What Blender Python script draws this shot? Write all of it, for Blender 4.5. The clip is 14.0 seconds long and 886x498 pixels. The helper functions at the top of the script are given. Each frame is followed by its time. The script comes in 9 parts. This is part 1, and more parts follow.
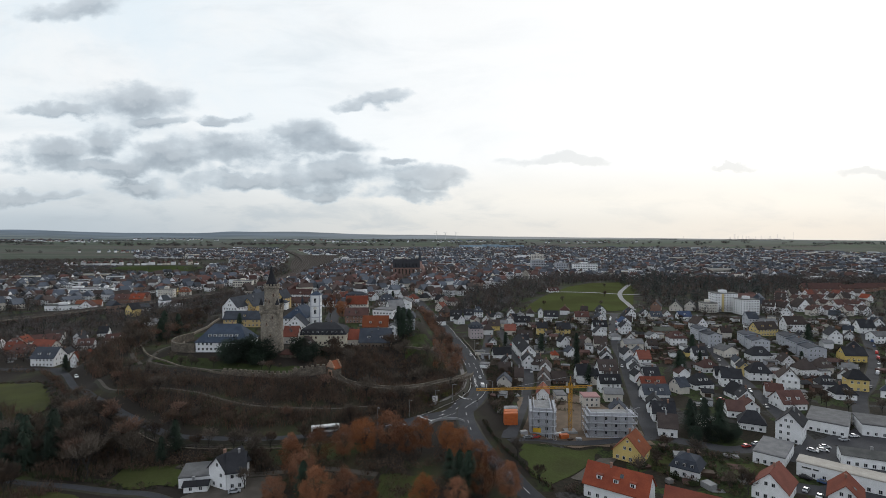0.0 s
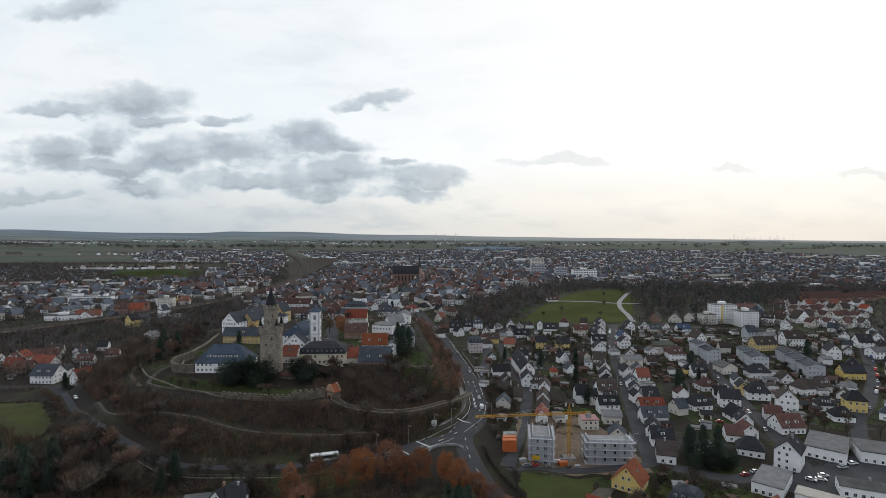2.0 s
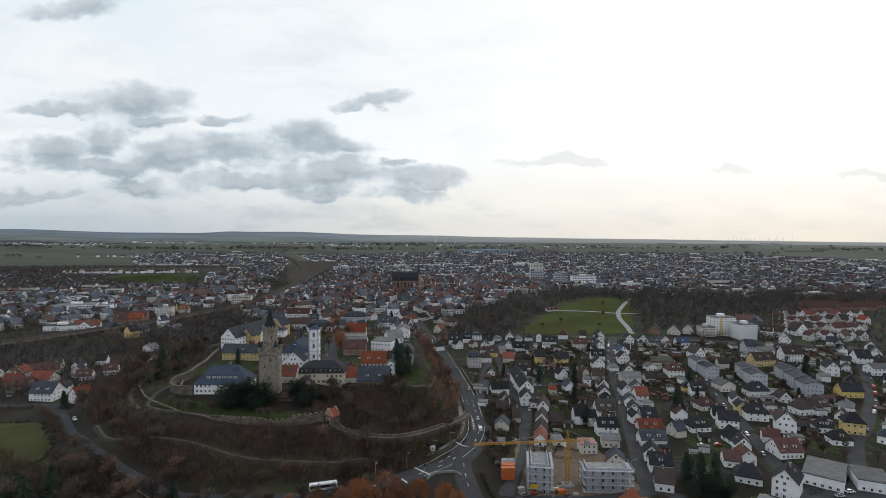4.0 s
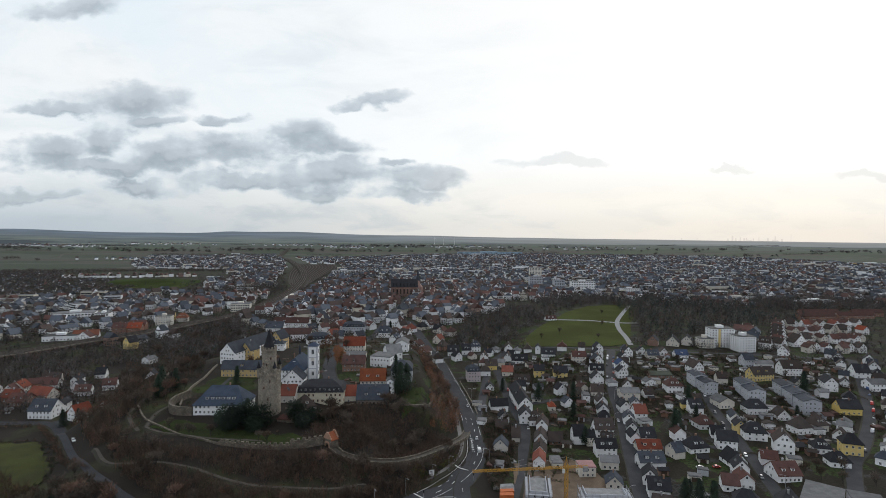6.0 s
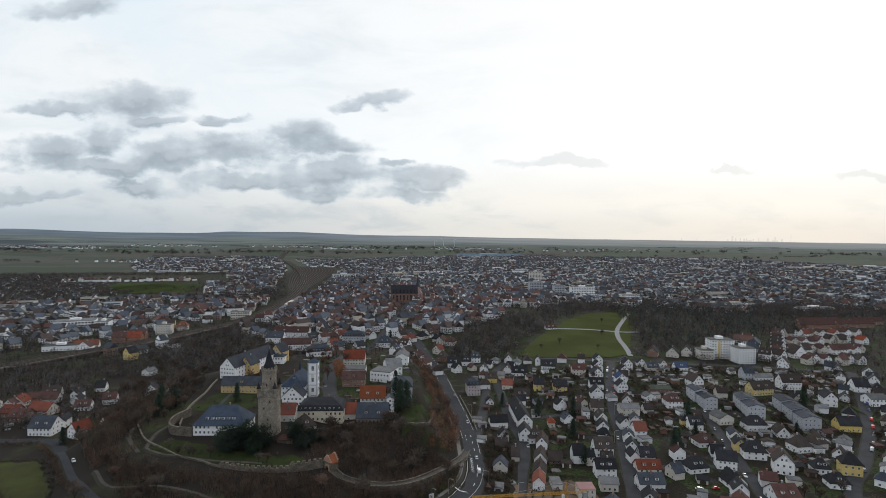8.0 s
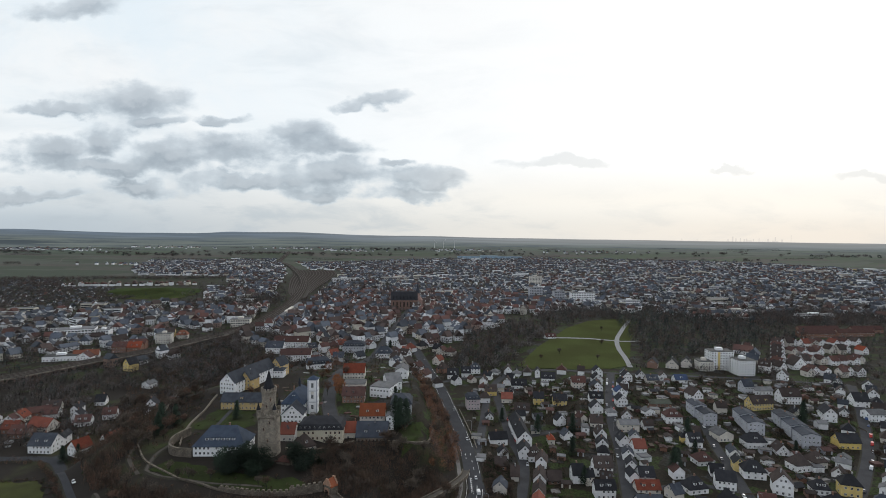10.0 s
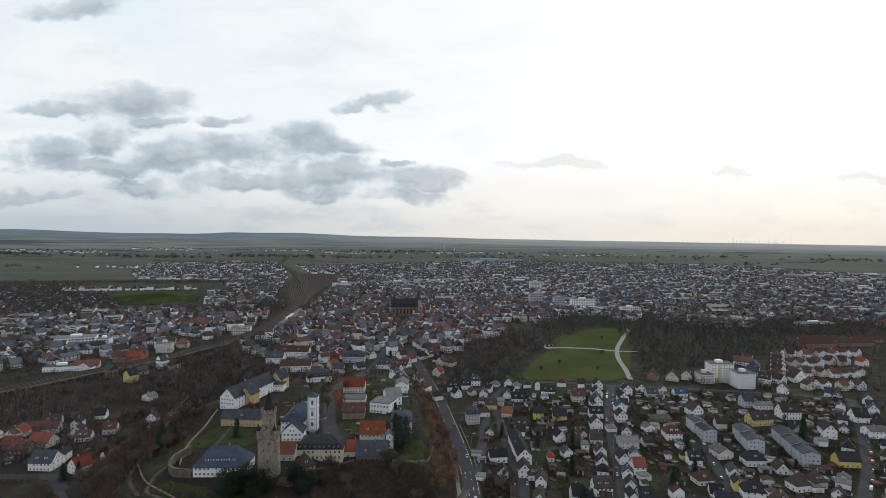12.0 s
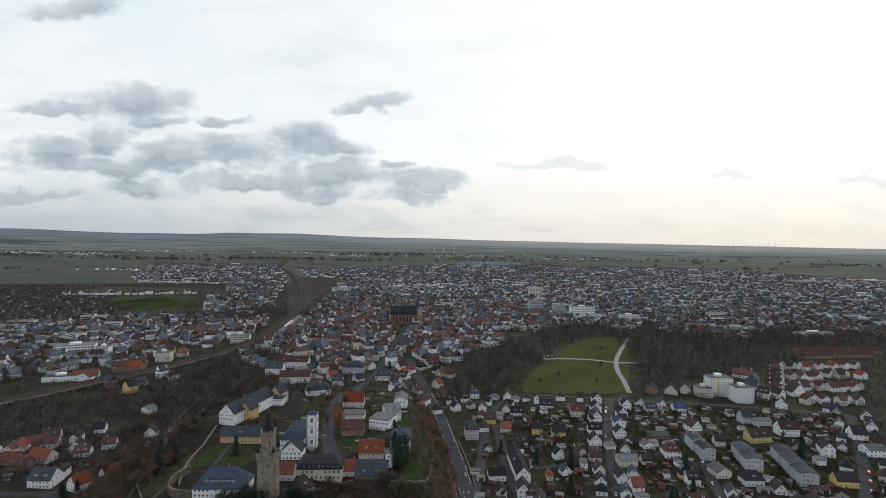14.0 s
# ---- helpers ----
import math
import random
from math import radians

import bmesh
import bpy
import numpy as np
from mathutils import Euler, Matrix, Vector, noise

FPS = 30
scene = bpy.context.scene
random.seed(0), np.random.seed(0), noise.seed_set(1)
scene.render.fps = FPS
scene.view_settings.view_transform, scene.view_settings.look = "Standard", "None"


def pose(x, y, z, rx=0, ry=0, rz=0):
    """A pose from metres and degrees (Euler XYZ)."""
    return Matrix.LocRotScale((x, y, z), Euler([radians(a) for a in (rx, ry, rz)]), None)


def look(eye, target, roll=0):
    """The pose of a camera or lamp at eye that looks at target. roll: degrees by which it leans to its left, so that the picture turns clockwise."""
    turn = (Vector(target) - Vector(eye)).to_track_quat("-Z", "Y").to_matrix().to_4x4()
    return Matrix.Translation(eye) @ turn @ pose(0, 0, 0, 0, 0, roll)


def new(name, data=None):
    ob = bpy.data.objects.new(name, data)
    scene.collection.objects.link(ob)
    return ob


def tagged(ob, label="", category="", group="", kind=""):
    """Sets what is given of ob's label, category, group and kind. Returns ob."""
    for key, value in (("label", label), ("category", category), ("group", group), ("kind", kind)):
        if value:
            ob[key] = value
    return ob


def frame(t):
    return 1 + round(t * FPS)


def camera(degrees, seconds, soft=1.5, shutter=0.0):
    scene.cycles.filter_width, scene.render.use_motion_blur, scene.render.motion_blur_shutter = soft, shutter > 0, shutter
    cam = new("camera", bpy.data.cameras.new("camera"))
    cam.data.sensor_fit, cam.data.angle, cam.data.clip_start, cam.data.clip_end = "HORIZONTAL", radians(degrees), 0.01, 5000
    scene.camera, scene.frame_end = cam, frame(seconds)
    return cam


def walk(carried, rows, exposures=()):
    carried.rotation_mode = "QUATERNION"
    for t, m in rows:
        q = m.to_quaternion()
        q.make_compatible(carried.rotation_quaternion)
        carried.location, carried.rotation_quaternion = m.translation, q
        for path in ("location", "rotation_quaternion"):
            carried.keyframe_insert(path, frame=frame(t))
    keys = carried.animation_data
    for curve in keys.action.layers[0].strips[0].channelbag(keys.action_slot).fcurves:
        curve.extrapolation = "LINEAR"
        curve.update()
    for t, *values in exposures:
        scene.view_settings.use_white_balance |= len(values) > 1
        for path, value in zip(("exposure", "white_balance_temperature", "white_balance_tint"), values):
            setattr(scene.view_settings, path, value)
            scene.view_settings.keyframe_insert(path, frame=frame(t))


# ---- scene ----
cam = camera(80.0, 14.0, soft=0.5)
PATH = [
    (0.0, pose(-0.000, 0.000, 90.000, 88.387, -0.053, 0)),
    (0.5, pose(0.000, -0.012, 93.000, 88.374, -0.054, -0.019)),
    (1.0, pose(0.036, -0.012, 95.904, 88.348, -0.059, -0.024)),
    (1.5, pose(0.168, 0.024, 98.904, 88.369, -0.085, -0.031)),
    (2.0, pose(0.228, 0.036, 101.928, 88.407, -0.111, -0.026)),
    (2.5, pose(0.264, -0.012, 104.928, 88.415, -0.143, -0.031)),
    (3.0, pose(0.324, -0.036, 108.000, 88.422, -0.187, -0.037)),
    (5.5, pose(0.420, -0.036, 123.420, 88.47, -0.257, -0.155)),
    (6.0, pose(0.396, -0.000, 126.276, 88.467, -0.271, -0.174)),
    (6.5, pose(0.360, -0.024, 129.036, 88.466, -0.283, -0.192)),
    (7.0, pose(0.300, -0.024, 131.832, 88.467, -0.29, -0.196)),
    (7.5, pose(0.300, 0.012, 134.820, 88.484, -0.301, -0.191)),
    (8.0, pose(0.336, 0.048, 137.892, 88.495, -0.308, -0.181)),
    (10.5, pose(0.660, 0.012, 152.868, 88.523, -0.322, -0.155)),
    (11.0, pose(0.672, 0.024, 155.748, 88.531, -0.327, -0.143)),
    (11.5, pose(0.696, -0.012, 158.664, 88.557, -0.359, -0.136)),
    (12.0, pose(0.708, -0.060, 161.712, 88.623, -0.427, -0.114)),
    (12.5, pose(0.708, -0.192, 164.784, 88.678, -0.516, -0.106)),
    (13.0, pose(0.636, -0.324, 167.868, 88.728, -0.591, -0.106)),
    (13.5, pose(0.540, -0.468, 170.928, 88.748, -0.644, -0.13)),
    (14.0, pose(0.396, -0.552, 174.000, 88.77, -0.693, -0.15)),
]
walk(cam, PATH)

# ---- sky and light ----
world = bpy.data.worlds.new("overcast_sky")
scene.world = world
world.use_nodes = True


class Graph:
    """Short hand for node trees."""

    def __init__(self, tree):
        self.tree = tree

    def add(self, kind):
        return self.tree.nodes.new(kind)

    def put(self, socket, v):
        if isinstance(v, bpy.types.NodeSocket):
            self.tree.links.new(v, socket)
        else:
            socket.default_value = v

    def math(self, op, a, b=0.0, c=0.0, clamp=False):
        n = self.add("ShaderNodeMath")
        n.operation, n.use_clamp = op, clamp
        for s, v in zip(n.inputs, (a, b, c)):
            self.put(s, v)
        return n.outputs[0]

    def step(self, v, lo, hi, to_lo=0.0, to_hi=1.0):
        n = self.add("ShaderNodeMapRange")
        n.interpolation_type = "SMOOTHSTEP"
        for s, q in zip(n.inputs, (v, lo, hi, to_lo, to_hi)):
            self.put(s, q)
        return n.outputs[0]

    def mix(self, f, a, b, blend="MIX"):
        n = self.add("ShaderNodeMix")
        n.data_type, n.blend_type = "RGBA", blend
        self.put(n.inputs[0], f)
        self.put(n.inputs[6], a if isinstance(a, bpy.types.NodeSocket) else (*a, 1))
        self.put(n.inputs[7], b if isinstance(b, bpy.types.NodeSocket) else (*b, 1))
        return n.outputs[2]

    def noise(self, vec, scale, detail=4, rough=0.55, distort=0.0):
        n = self.add("ShaderNodeTexNoise")
        if vec is not None:
            self.put(n.inputs["Vector"], vec)
        n.inputs["Scale"].default_value, n.inputs["Detail"].default_value = scale, detail
        n.inputs["Roughness"].default_value, n.inputs["Distortion"].default_value = rough, distort
        return n.outputs["Fac"]


SUN_AZ, SUN_EL = radians(32), radians(24)
g = Graph(world.node_tree)
world.node_tree.nodes.clear()
sky = g.add("ShaderNodeTexSky")
sky.sky_type, sky.sun_disc, sky.sun_elevation, sky.sun_rotation, sky.altitude = "NISHITA", False, SUN_EL, SUN_AZ, 200.0
dirn = g.add("ShaderNodeTexCoord").outputs["Generated"]
xyz = g.add("ShaderNodeSeparateXYZ")
g.put(xyz.inputs[0], dirn)
ahead = g.math("MAXIMUM", xyz.outputs[1], 0.15)
u = g.math("DIVIDE", xyz.outputs[0], ahead)
w = g.math("DIVIDE", xyz.outputs[2], ahead)
flat = g.add("ShaderNodeCombineXYZ")
g.put(flat.inputs[0], u)
g.put(flat.inputs[1], g.math("MULTIPLY", w, 1.6))


def swirl(scale, detail, amount):
    """A noise vector centred on zero, to ruffle the edges of the clouds."""
    n = g.add("ShaderNodeTexNoise")
    g.put(n.inputs["Vector"], flat.outputs[0])
    n.inputs["Scale"].default_value, n.inputs["Detail"].default_value, n.inputs["Roughness"].default_value = scale, detail, 0.58
    v = g.add("ShaderNodeSeparateColor")
    g.put(v.inputs[0], n.outputs["Color"])
    return [g.math("MULTIPLY", g.math("SUBTRACT", c, 0.5), amount) for c in v.outputs[:2]]


s1, s2 = swirl(5.5, 3, 0.15), swirl(21.0, 7, 0.060)
uu = g.math("ADD", u, g.math("ADD", s1[0], s2[0]))
ww = g.math("ADD", w, g.math("MULTIPLY", g.math("ADD", s1[1], s2[1]), 0.62))
wisps = g.noise(flat.outputs[0], 1.9, 7, 0.62, 0.5)
# banks of stratocumulus low in the south-east: centre, half size as slopes, and how dense each one is
BANKS = ((-0.582, 0.255, 0.125, 0.032), (-0.725, 0.233, 0.085, 0.014), (-0.53, 0.216, 0.075, 0.016), (-0.40, 0.215, 0.046, 0.012), (-0.636, 0.180, 0.054, 0.033), (-0.75, 0.155, 0.072, 0.027),
         (-0.518, 0.143, 0.085, 0.032), (-0.385, 0.150, 0.085, 0.033), (-0.625, 0.131, 0.165, 0.018), (-0.262, 0.182, 0.065, 0.035), (-0.21, 0.155, 0.078, 0.023), (-0.197, 0.112, 0.125, 0.029),
         (-0.36, 0.101, 0.145, 0.017), (-0.229, 0.082, 0.062, 0.017), (-0.026, 0.103, 0.083, 0.020), (-0.058, 0.078, 0.068, 0.015), (-0.09, 0.133, 0.030, 0.010), (-0.582, 0.095, 0.052, 0.017),
         (-0.775, 0.073, 0.120, 0.015), (-0.133, 0.249, 0.062, 0.015), (-0.68, 0.428, 0.085, 0.025), (0.215, 0.136, 0.090, 0.012), (0.54, 0.118, 0.040, 0.006), (0.80, 0.108, 0.055, 0.010))


def density(lift):
    """How thick the cloud is, looked up a little higher by lift."""
    at = g.add("ShaderNodeCombineXYZ")
    g.put(at.inputs[0], u)
    g.put(at.inputs[1], g.math("MULTIPLY", g.math("ADD", w, lift), 1.5))
    total = None
    for cu, cw, a, b in BANKS:
        m = g.math("POWER", g.math("DIVIDE", g.math("SUBTRACT", uu, cu), a), 2.0)
        q = g.math("POWER", g.math("DIVIDE", g.math("SUBTRACT", g.math("ADD", ww, lift), cw), b), 2.0)
        blob = g.math("SUBTRACT", 1.0, g.math("ADD", m, q))
        total = blob if total is None else g.math("SMOOTH_MAX", total, blob, 0.7)
    puffs = g.noise(at.outputs[0], 15.0, 8, 0.56, 0.1)
    thick = g.math("ADD", g.math("MAXIMUM", total, -1.0), g.math("MULTIPLY", g.math("SUBTRACT", puffs, 0.5), 2.3))
    for scale, share in ((15.0, 0.60), (37.0, 0.28)):
        cells = g.add("ShaderNodeTexVoronoi")
        cells.feature = "SMOOTH_F1"
        cells.inputs["Scale"].default_value, cells.inputs["Smoothness"].default_value = scale, 0.5
        g.put(cells.inputs["Vector"], at.outputs[0])
        thick = g.math("ADD", thick, g.math("MULTIPLY", g.math("SUBTRACT", 0.42, cells.outputs["Distance"]), share))
    return thick, puffs


dens, puffs = density(0.0)
above, _ = density(0.014)
under = g.step(g.math("SUBTRACT", above, dens), -0.80, 0.70)
bank = g.step(dens, -0.62, 0.48)
deep = g.step(dens, -0.10, 1.05)
veil = g.step(wisps, 0.40, 0.66)
side = g.step(u, -0.80, 0.20)
low = g.step(w, 0.0, 0.15)
high = g.mix(side, (0.80, 0.90, 0.97), (1.03, 1.04, 1.04))
high = g.mix(g.math("MULTIPLY", veil, g.step(u, 0.6, -0.3, 0.25, 0.9)), high, (0.97, 0.985, 0.99))
# thin drawn-out veils across the upper left
drawn = g.add("ShaderNodeMapping")
drawn.inputs["Rotation"].default_value, drawn.inputs["Scale"].default_value = (0, 0, 0.28), (1.2, 2.6, 1.0)
g.put(drawn.inputs["Vector"], flat.outputs[0])
thin = g.noise(drawn.outputs[0], 2.6, 8, 0.6, 0.4)
high = g.mix(g.math("MULTIPLY", g.step(thin, 0.44, 0.72), g.step(u, 0.45, -0.45, 0.03, 0.50)), high, (0.66, 0.74, 0.80))
haze = g.mix(side, (0.50, 0.575, 0.64), (0.80, 0.795, 0.765))
haze = g.mix(g.step(u, 0.2, 1.0), haze, (0.82, 0.79, 0.74))
clear = g.mix(low, haze, high)
clear = g.mix(g.math("MULTIPLY", g.step(w, 0.15, 0.06), g.math("MULTIPLY", g.step(w, 0.02, 0.07), g.step(u, -0.3, 0.25, 0.15, 0.75))), clear, (0.96, 0.93, 0.87))
grey = g.mix(deep, (0.60, 0.68, 0.745), (0.345, 0.405, 0.465))
grey = g.mix(g.math("MULTIPLY", g.step(under, 0.65, 0.0), 0.34), grey, (0.74, 0.80, 0.85))
grey = g.mix(g.step(u, -0.05, 0.30), grey, (0.67, 0.69, 0.70))
thick = g.math("MULTIPLY", g.math("MULTIPLY", bank, g.step(w, 0.20, 0.30, 1.0, 0.78)), g.step(u, -0.1, 0.2, 0.95, 0.46))
streak = g.math("MULTIPLY", g.step(g.noise(drawn.outputs[0], 5.5, 6, 0.6, 0.3), 0.44, 0.68), g.math("MULTIPLY", g.step(w, 0.12, 0.03), g.step(u, 0.4, -0.5, 0.22, 0.75)))
clear = g.mix(streak, clear, (0.50, 0.57, 0.63))
cover = g.mix(g.math("MULTIPLY", thick, g.step(w, 0.005, 0.07, 0.3, 1.0)), clear, grey)

# the far distance under the clouds: a city, hills and fields with haze painted into their colours, too far to shift as
# the eye rises
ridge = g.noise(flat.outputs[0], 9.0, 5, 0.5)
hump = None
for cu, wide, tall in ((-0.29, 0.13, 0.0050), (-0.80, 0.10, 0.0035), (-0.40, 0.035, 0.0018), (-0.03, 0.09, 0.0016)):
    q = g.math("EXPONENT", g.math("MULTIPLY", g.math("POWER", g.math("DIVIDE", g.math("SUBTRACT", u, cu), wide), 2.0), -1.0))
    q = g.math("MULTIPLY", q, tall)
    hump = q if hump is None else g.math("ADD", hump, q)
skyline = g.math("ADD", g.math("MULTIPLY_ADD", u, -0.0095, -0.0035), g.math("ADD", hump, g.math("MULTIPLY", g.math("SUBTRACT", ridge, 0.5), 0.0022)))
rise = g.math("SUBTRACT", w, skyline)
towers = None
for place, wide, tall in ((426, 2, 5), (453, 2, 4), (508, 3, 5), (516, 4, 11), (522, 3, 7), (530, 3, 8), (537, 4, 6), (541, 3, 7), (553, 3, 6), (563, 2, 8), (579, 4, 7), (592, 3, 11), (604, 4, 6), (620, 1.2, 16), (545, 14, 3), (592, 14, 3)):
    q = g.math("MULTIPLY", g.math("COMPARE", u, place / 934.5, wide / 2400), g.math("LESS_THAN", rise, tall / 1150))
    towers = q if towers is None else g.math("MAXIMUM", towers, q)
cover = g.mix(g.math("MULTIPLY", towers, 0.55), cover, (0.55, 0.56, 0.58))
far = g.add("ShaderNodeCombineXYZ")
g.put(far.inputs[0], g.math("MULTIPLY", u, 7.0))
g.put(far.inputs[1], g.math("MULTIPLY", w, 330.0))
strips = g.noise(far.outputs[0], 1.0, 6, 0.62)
# blue-grey haze is part of these land colours, palest towards the skyline
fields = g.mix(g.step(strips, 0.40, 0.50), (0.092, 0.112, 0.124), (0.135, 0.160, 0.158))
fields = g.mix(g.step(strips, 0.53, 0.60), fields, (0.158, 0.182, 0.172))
hazed_hills = g.mix(g.step(u, -0.45, 0.30), (0.150, 0.190, 0.238), (0.285, 0.305, 0.315))
hazed_hills = g.mix(g.step(g.noise(far.outputs[0], 0.7, 4, 0.6), 0.42, 0.56, 0.0, 0.8), hazed_hills, g.mix(g.step(u, -0.5, 0.4), (0.118, 0.148, 0.178), (0.245, 0.258, 0.260)))
hazed_land = g.mix(g.step(rise, -0.018, -0.003), fields, hazed_hills)
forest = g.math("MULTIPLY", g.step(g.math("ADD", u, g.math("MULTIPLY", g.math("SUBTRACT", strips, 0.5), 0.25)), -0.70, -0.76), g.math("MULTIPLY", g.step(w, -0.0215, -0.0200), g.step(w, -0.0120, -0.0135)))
hazed_land = g.mix(g.math("MULTIPLY", forest, 0.85), hazed_land, (0.058, 0.074, 0.088))
cover = g.mix(g.step(rise, -0.0006, 0.0006), hazed_land, cover)
# behind the camera the same cloud deck goes on, evenly grey
cover = g.mix(g.step(xyz.outputs[1], 0.12, 0.3), (0.785, 0.85, 0.945), cover)
blue = g.mix(1.0, sky.outputs[0], (0.09, 0.09, 0.09), "MULTIPLY")
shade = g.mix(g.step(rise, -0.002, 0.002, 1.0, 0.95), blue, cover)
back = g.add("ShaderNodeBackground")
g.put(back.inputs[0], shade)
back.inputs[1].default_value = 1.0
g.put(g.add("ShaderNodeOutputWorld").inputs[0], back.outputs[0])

sun = new("sun", bpy.data.lights.new("sun", "SUN"))
sun.data.energy, sun.data.angle, sun.data.color = 0.5, radians(16), (1.0, 0.97, 0.92)
sun.matrix_world = look((0, 0, 0), (-math.sin(SUN_AZ) * math.cos(SUN_EL), -math.cos(SUN_AZ) * math.cos(SUN_EL), -math.sin(SUN_EL)))

# ---- materials ----
MATS = {}


def material(name, base, other=None, rough=0.85, scale=0.6, fine=6.0, bump=0.0, metal=0.0, random_value=0.0, island=False, spec=0.3):
    """A surface with variation at two scales; random_value varies it from thing to thing."""
    m = bpy.data.materials.new(name)
    m.use_nodes = True
    n = Graph(m.node_tree)
    bsdf = m.node_tree.nodes["Principled BSDF"]
    other = other or tuple(c * 0.7 for c in base)
    where = n.add("ShaderNodeNewGeometry").outputs["Position"]
    big = n.step(n.noise(where, scale, 3), 0.32, 0.68)
    small = n.noise(where, fine, 3, 0.65)
    col = n.mix(big, base, other)
    col = n.mix(n.step(small, 0.3, 0.7, 0.0, 0.45), col, tuple(c * 0.6 for c in base))
    if random_value:
        r = n.add("ShaderNodeNewGeometry").outputs["Random Per Island"] if island else n.add("ShaderNodeObjectInfo").outputs["Random"]
        hsv = n.add("ShaderNodeHueSaturation")
        n.put(hsv.inputs["Value"], n.step(r, 0, 1, 1 - random_value, 1 + random_value))
        n.put(hsv.inputs["Saturation"], n.step(n.math("FRACT", n.math("MULTIPLY", r, 7.3)), 0, 1, 0.92, 1.08))
        n.put(hsv.inputs["Color"], col)
        col = hsv.outputs[0]
    n.put(bsdf.inputs["Base Color"], col)
    n.put(bsdf.inputs["Roughness"], n.step(small, 0.2, 0.8, rough - 0.08, min(1.0, rough + 0.08)))
    bsdf.inputs["Metallic"].default_value = metal
    bsdf.inputs["Specular IOR Level"].default_value = spec
    if bump:
        b = n.add("ShaderNodeBump")
        b.inputs["Strength"].default_value, b.inputs["Distance"].default_value = 0.6, bump
        n.put(b.inputs["Height"], small)
        n.put(bsdf.inputs["Normal"], b.outputs[0])
    MATS[name] = m
    return m


for name, base, other in (
        ("roof_red", (0.215, 0.064, 0.040), (0.160, 0.048, 0.032)), ("roof_orange", (0.235, 0.084, 0.046), (0.175, 0.062, 0.036)), ("roof_redbrown", (0.095, 0.050, 0.042), (0.068, 0.036, 0.032)),
        ("roof_brown", (0.062, 0.048, 0.043), (0.044, 0.034, 0.031)), ("roof_dark", (0.030, 0.031, 0.035), (0.021, 0.021, 0.024)), ("roof_slate", (0.055, 0.062, 0.075), (0.036, 0.041, 0.052)),
        ("roof_blueslate", (0.060, 0.080, 0.115), (0.042, 0.056, 0.084)), ("roof_blue", (0.06, 0.09, 0.17), (0.045, 0.065, 0.12)), ("roof_grey", (0.16, 0.16, 0.162), (0.11, 0.11, 0.112)),
        ("roof_darkgrey", (0.09, 0.09, 0.085), (0.06, 0.06, 0.058)), ("roof_pink", (0.42, 0.23, 0.22), (0.34, 0.18, 0.17)), ("roof_green", (0.085, 0.095, 0.075), (0.06, 0.065, 0.05)), ("roof_beige", (0.42, 0.39, 0.34), (0.33, 0.30, 0.26))):
    material(name, base, other, 0.82, 0.25, 3.0, 0.04, 0, 0.22, spec=0.15)
for name, base, other in (
        ("wall_white", (0.84, 0.84, 0.84), (0.76, 0.76, 0.75)), ("wall_cream", (0.66, 0.62, 0.55), (0.58, 0.54, 0.48)), ("wall_yellow", (0.72, 0.55, 0.20), (0.64, 0.48, 0.18)), ("wall_ochre", (0.60, 0.44, 0.20), (0.52, 0.38, 0.18)),
        ("wall_pink", (0.50, 0.42, 0.42), (0.44, 0.37, 0.37)), ("wall_brick", (0.26, 0.15, 0.11), (0.20, 0.12, 0.09)), ("wall_greywall", (0.46, 0.47, 0.50), (0.40, 0.41, 0.44)),
        ("wall_timber", (0.66, 0.62, 0.56), (0.55, 0.51, 0.46)), ("wall_stone", (0.25, 0.22, 0.18), (0.17, 0.15, 0.125)), ("wall_creamstone", (0.62, 0.57, 0.44), (0.54, 0.49, 0.38))):
    material(name, base, other, 0.9, 0.35, 5.0, 0.0, 0, 0.08)
material("asphalt", (0.052, 0.053, 0.058), (0.040, 0.041, 0.045), 0.9, 0.15, 4.0, spec=0.15)
material("street", (0.060, 0.060, 0.064), (0.045, 0.045, 0.048), 0.9, 0.12, 3.0, spec=0.15)
material("paving", (0.20, 0.19, 0.18), (0.15, 0.14, 0.13), 0.9, 0.2, 3.0)
material("gravel_path", (0.092, 0.080, 0.066), (0.062, 0.053, 0.044), 0.95, 0.3, 4.0)
material("road_paint", (0.72, 0.72, 0.70), (0.55, 0.55, 0.53), 0.7, 0.8, 4.0)
material("lawn", (0.054, 0.068, 0.020), (0.044, 0.047, 0.018), 0.95, 0.05, 1.2, spec=0.1)
material("park_lawn", (0.074, 0.086, 0.034), (0.060, 0.064, 0.028), 0.95, 0.02, 0.8, spec=0.0)
material("castle_lawn", (0.036, 0.049, 0.015), (0.026, 0.030, 0.013), 0.95, 0.10, 1.5, spec=0.1)
material("meadow", (0.062, 0.068, 0.022), (0.040, 0.042, 0.017), 0.95, 0.06, 1.5, spec=0.1)
material("window_frame", (0.72, 0.72, 0.71), None, 0.5, 2.0, 8.0)
material("window_glass", (0.022, 0.026, 0.030), (0.035, 0.04, 0.045), 0.12, 0.4, 3.0, 0, 0, 0.3, False, 0.6)
material("dark_wood", (0.075, 0.05, 0.035), None, 0.8)
material("old_stone", (0.25, 0.215, 0.17), (0.15, 0.13, 0.105), 0.95, 0.5, 2.2, 0.15)
material("sandstone", (0.40, 0.25, 0.17), (0.30, 0.19, 0.13), 0.9, 0.4, 3.0, 0.1)
material("church_stone", (0.29, 0.185, 0.155), (0.21, 0.135, 0.115), 0.95, 0.15, 1.0)
material("bark", (0.046, 0.041, 0.037), (0.030, 0.027, 0.025), 0.95, 1.2, 8.0, 0, 0, 0.25)
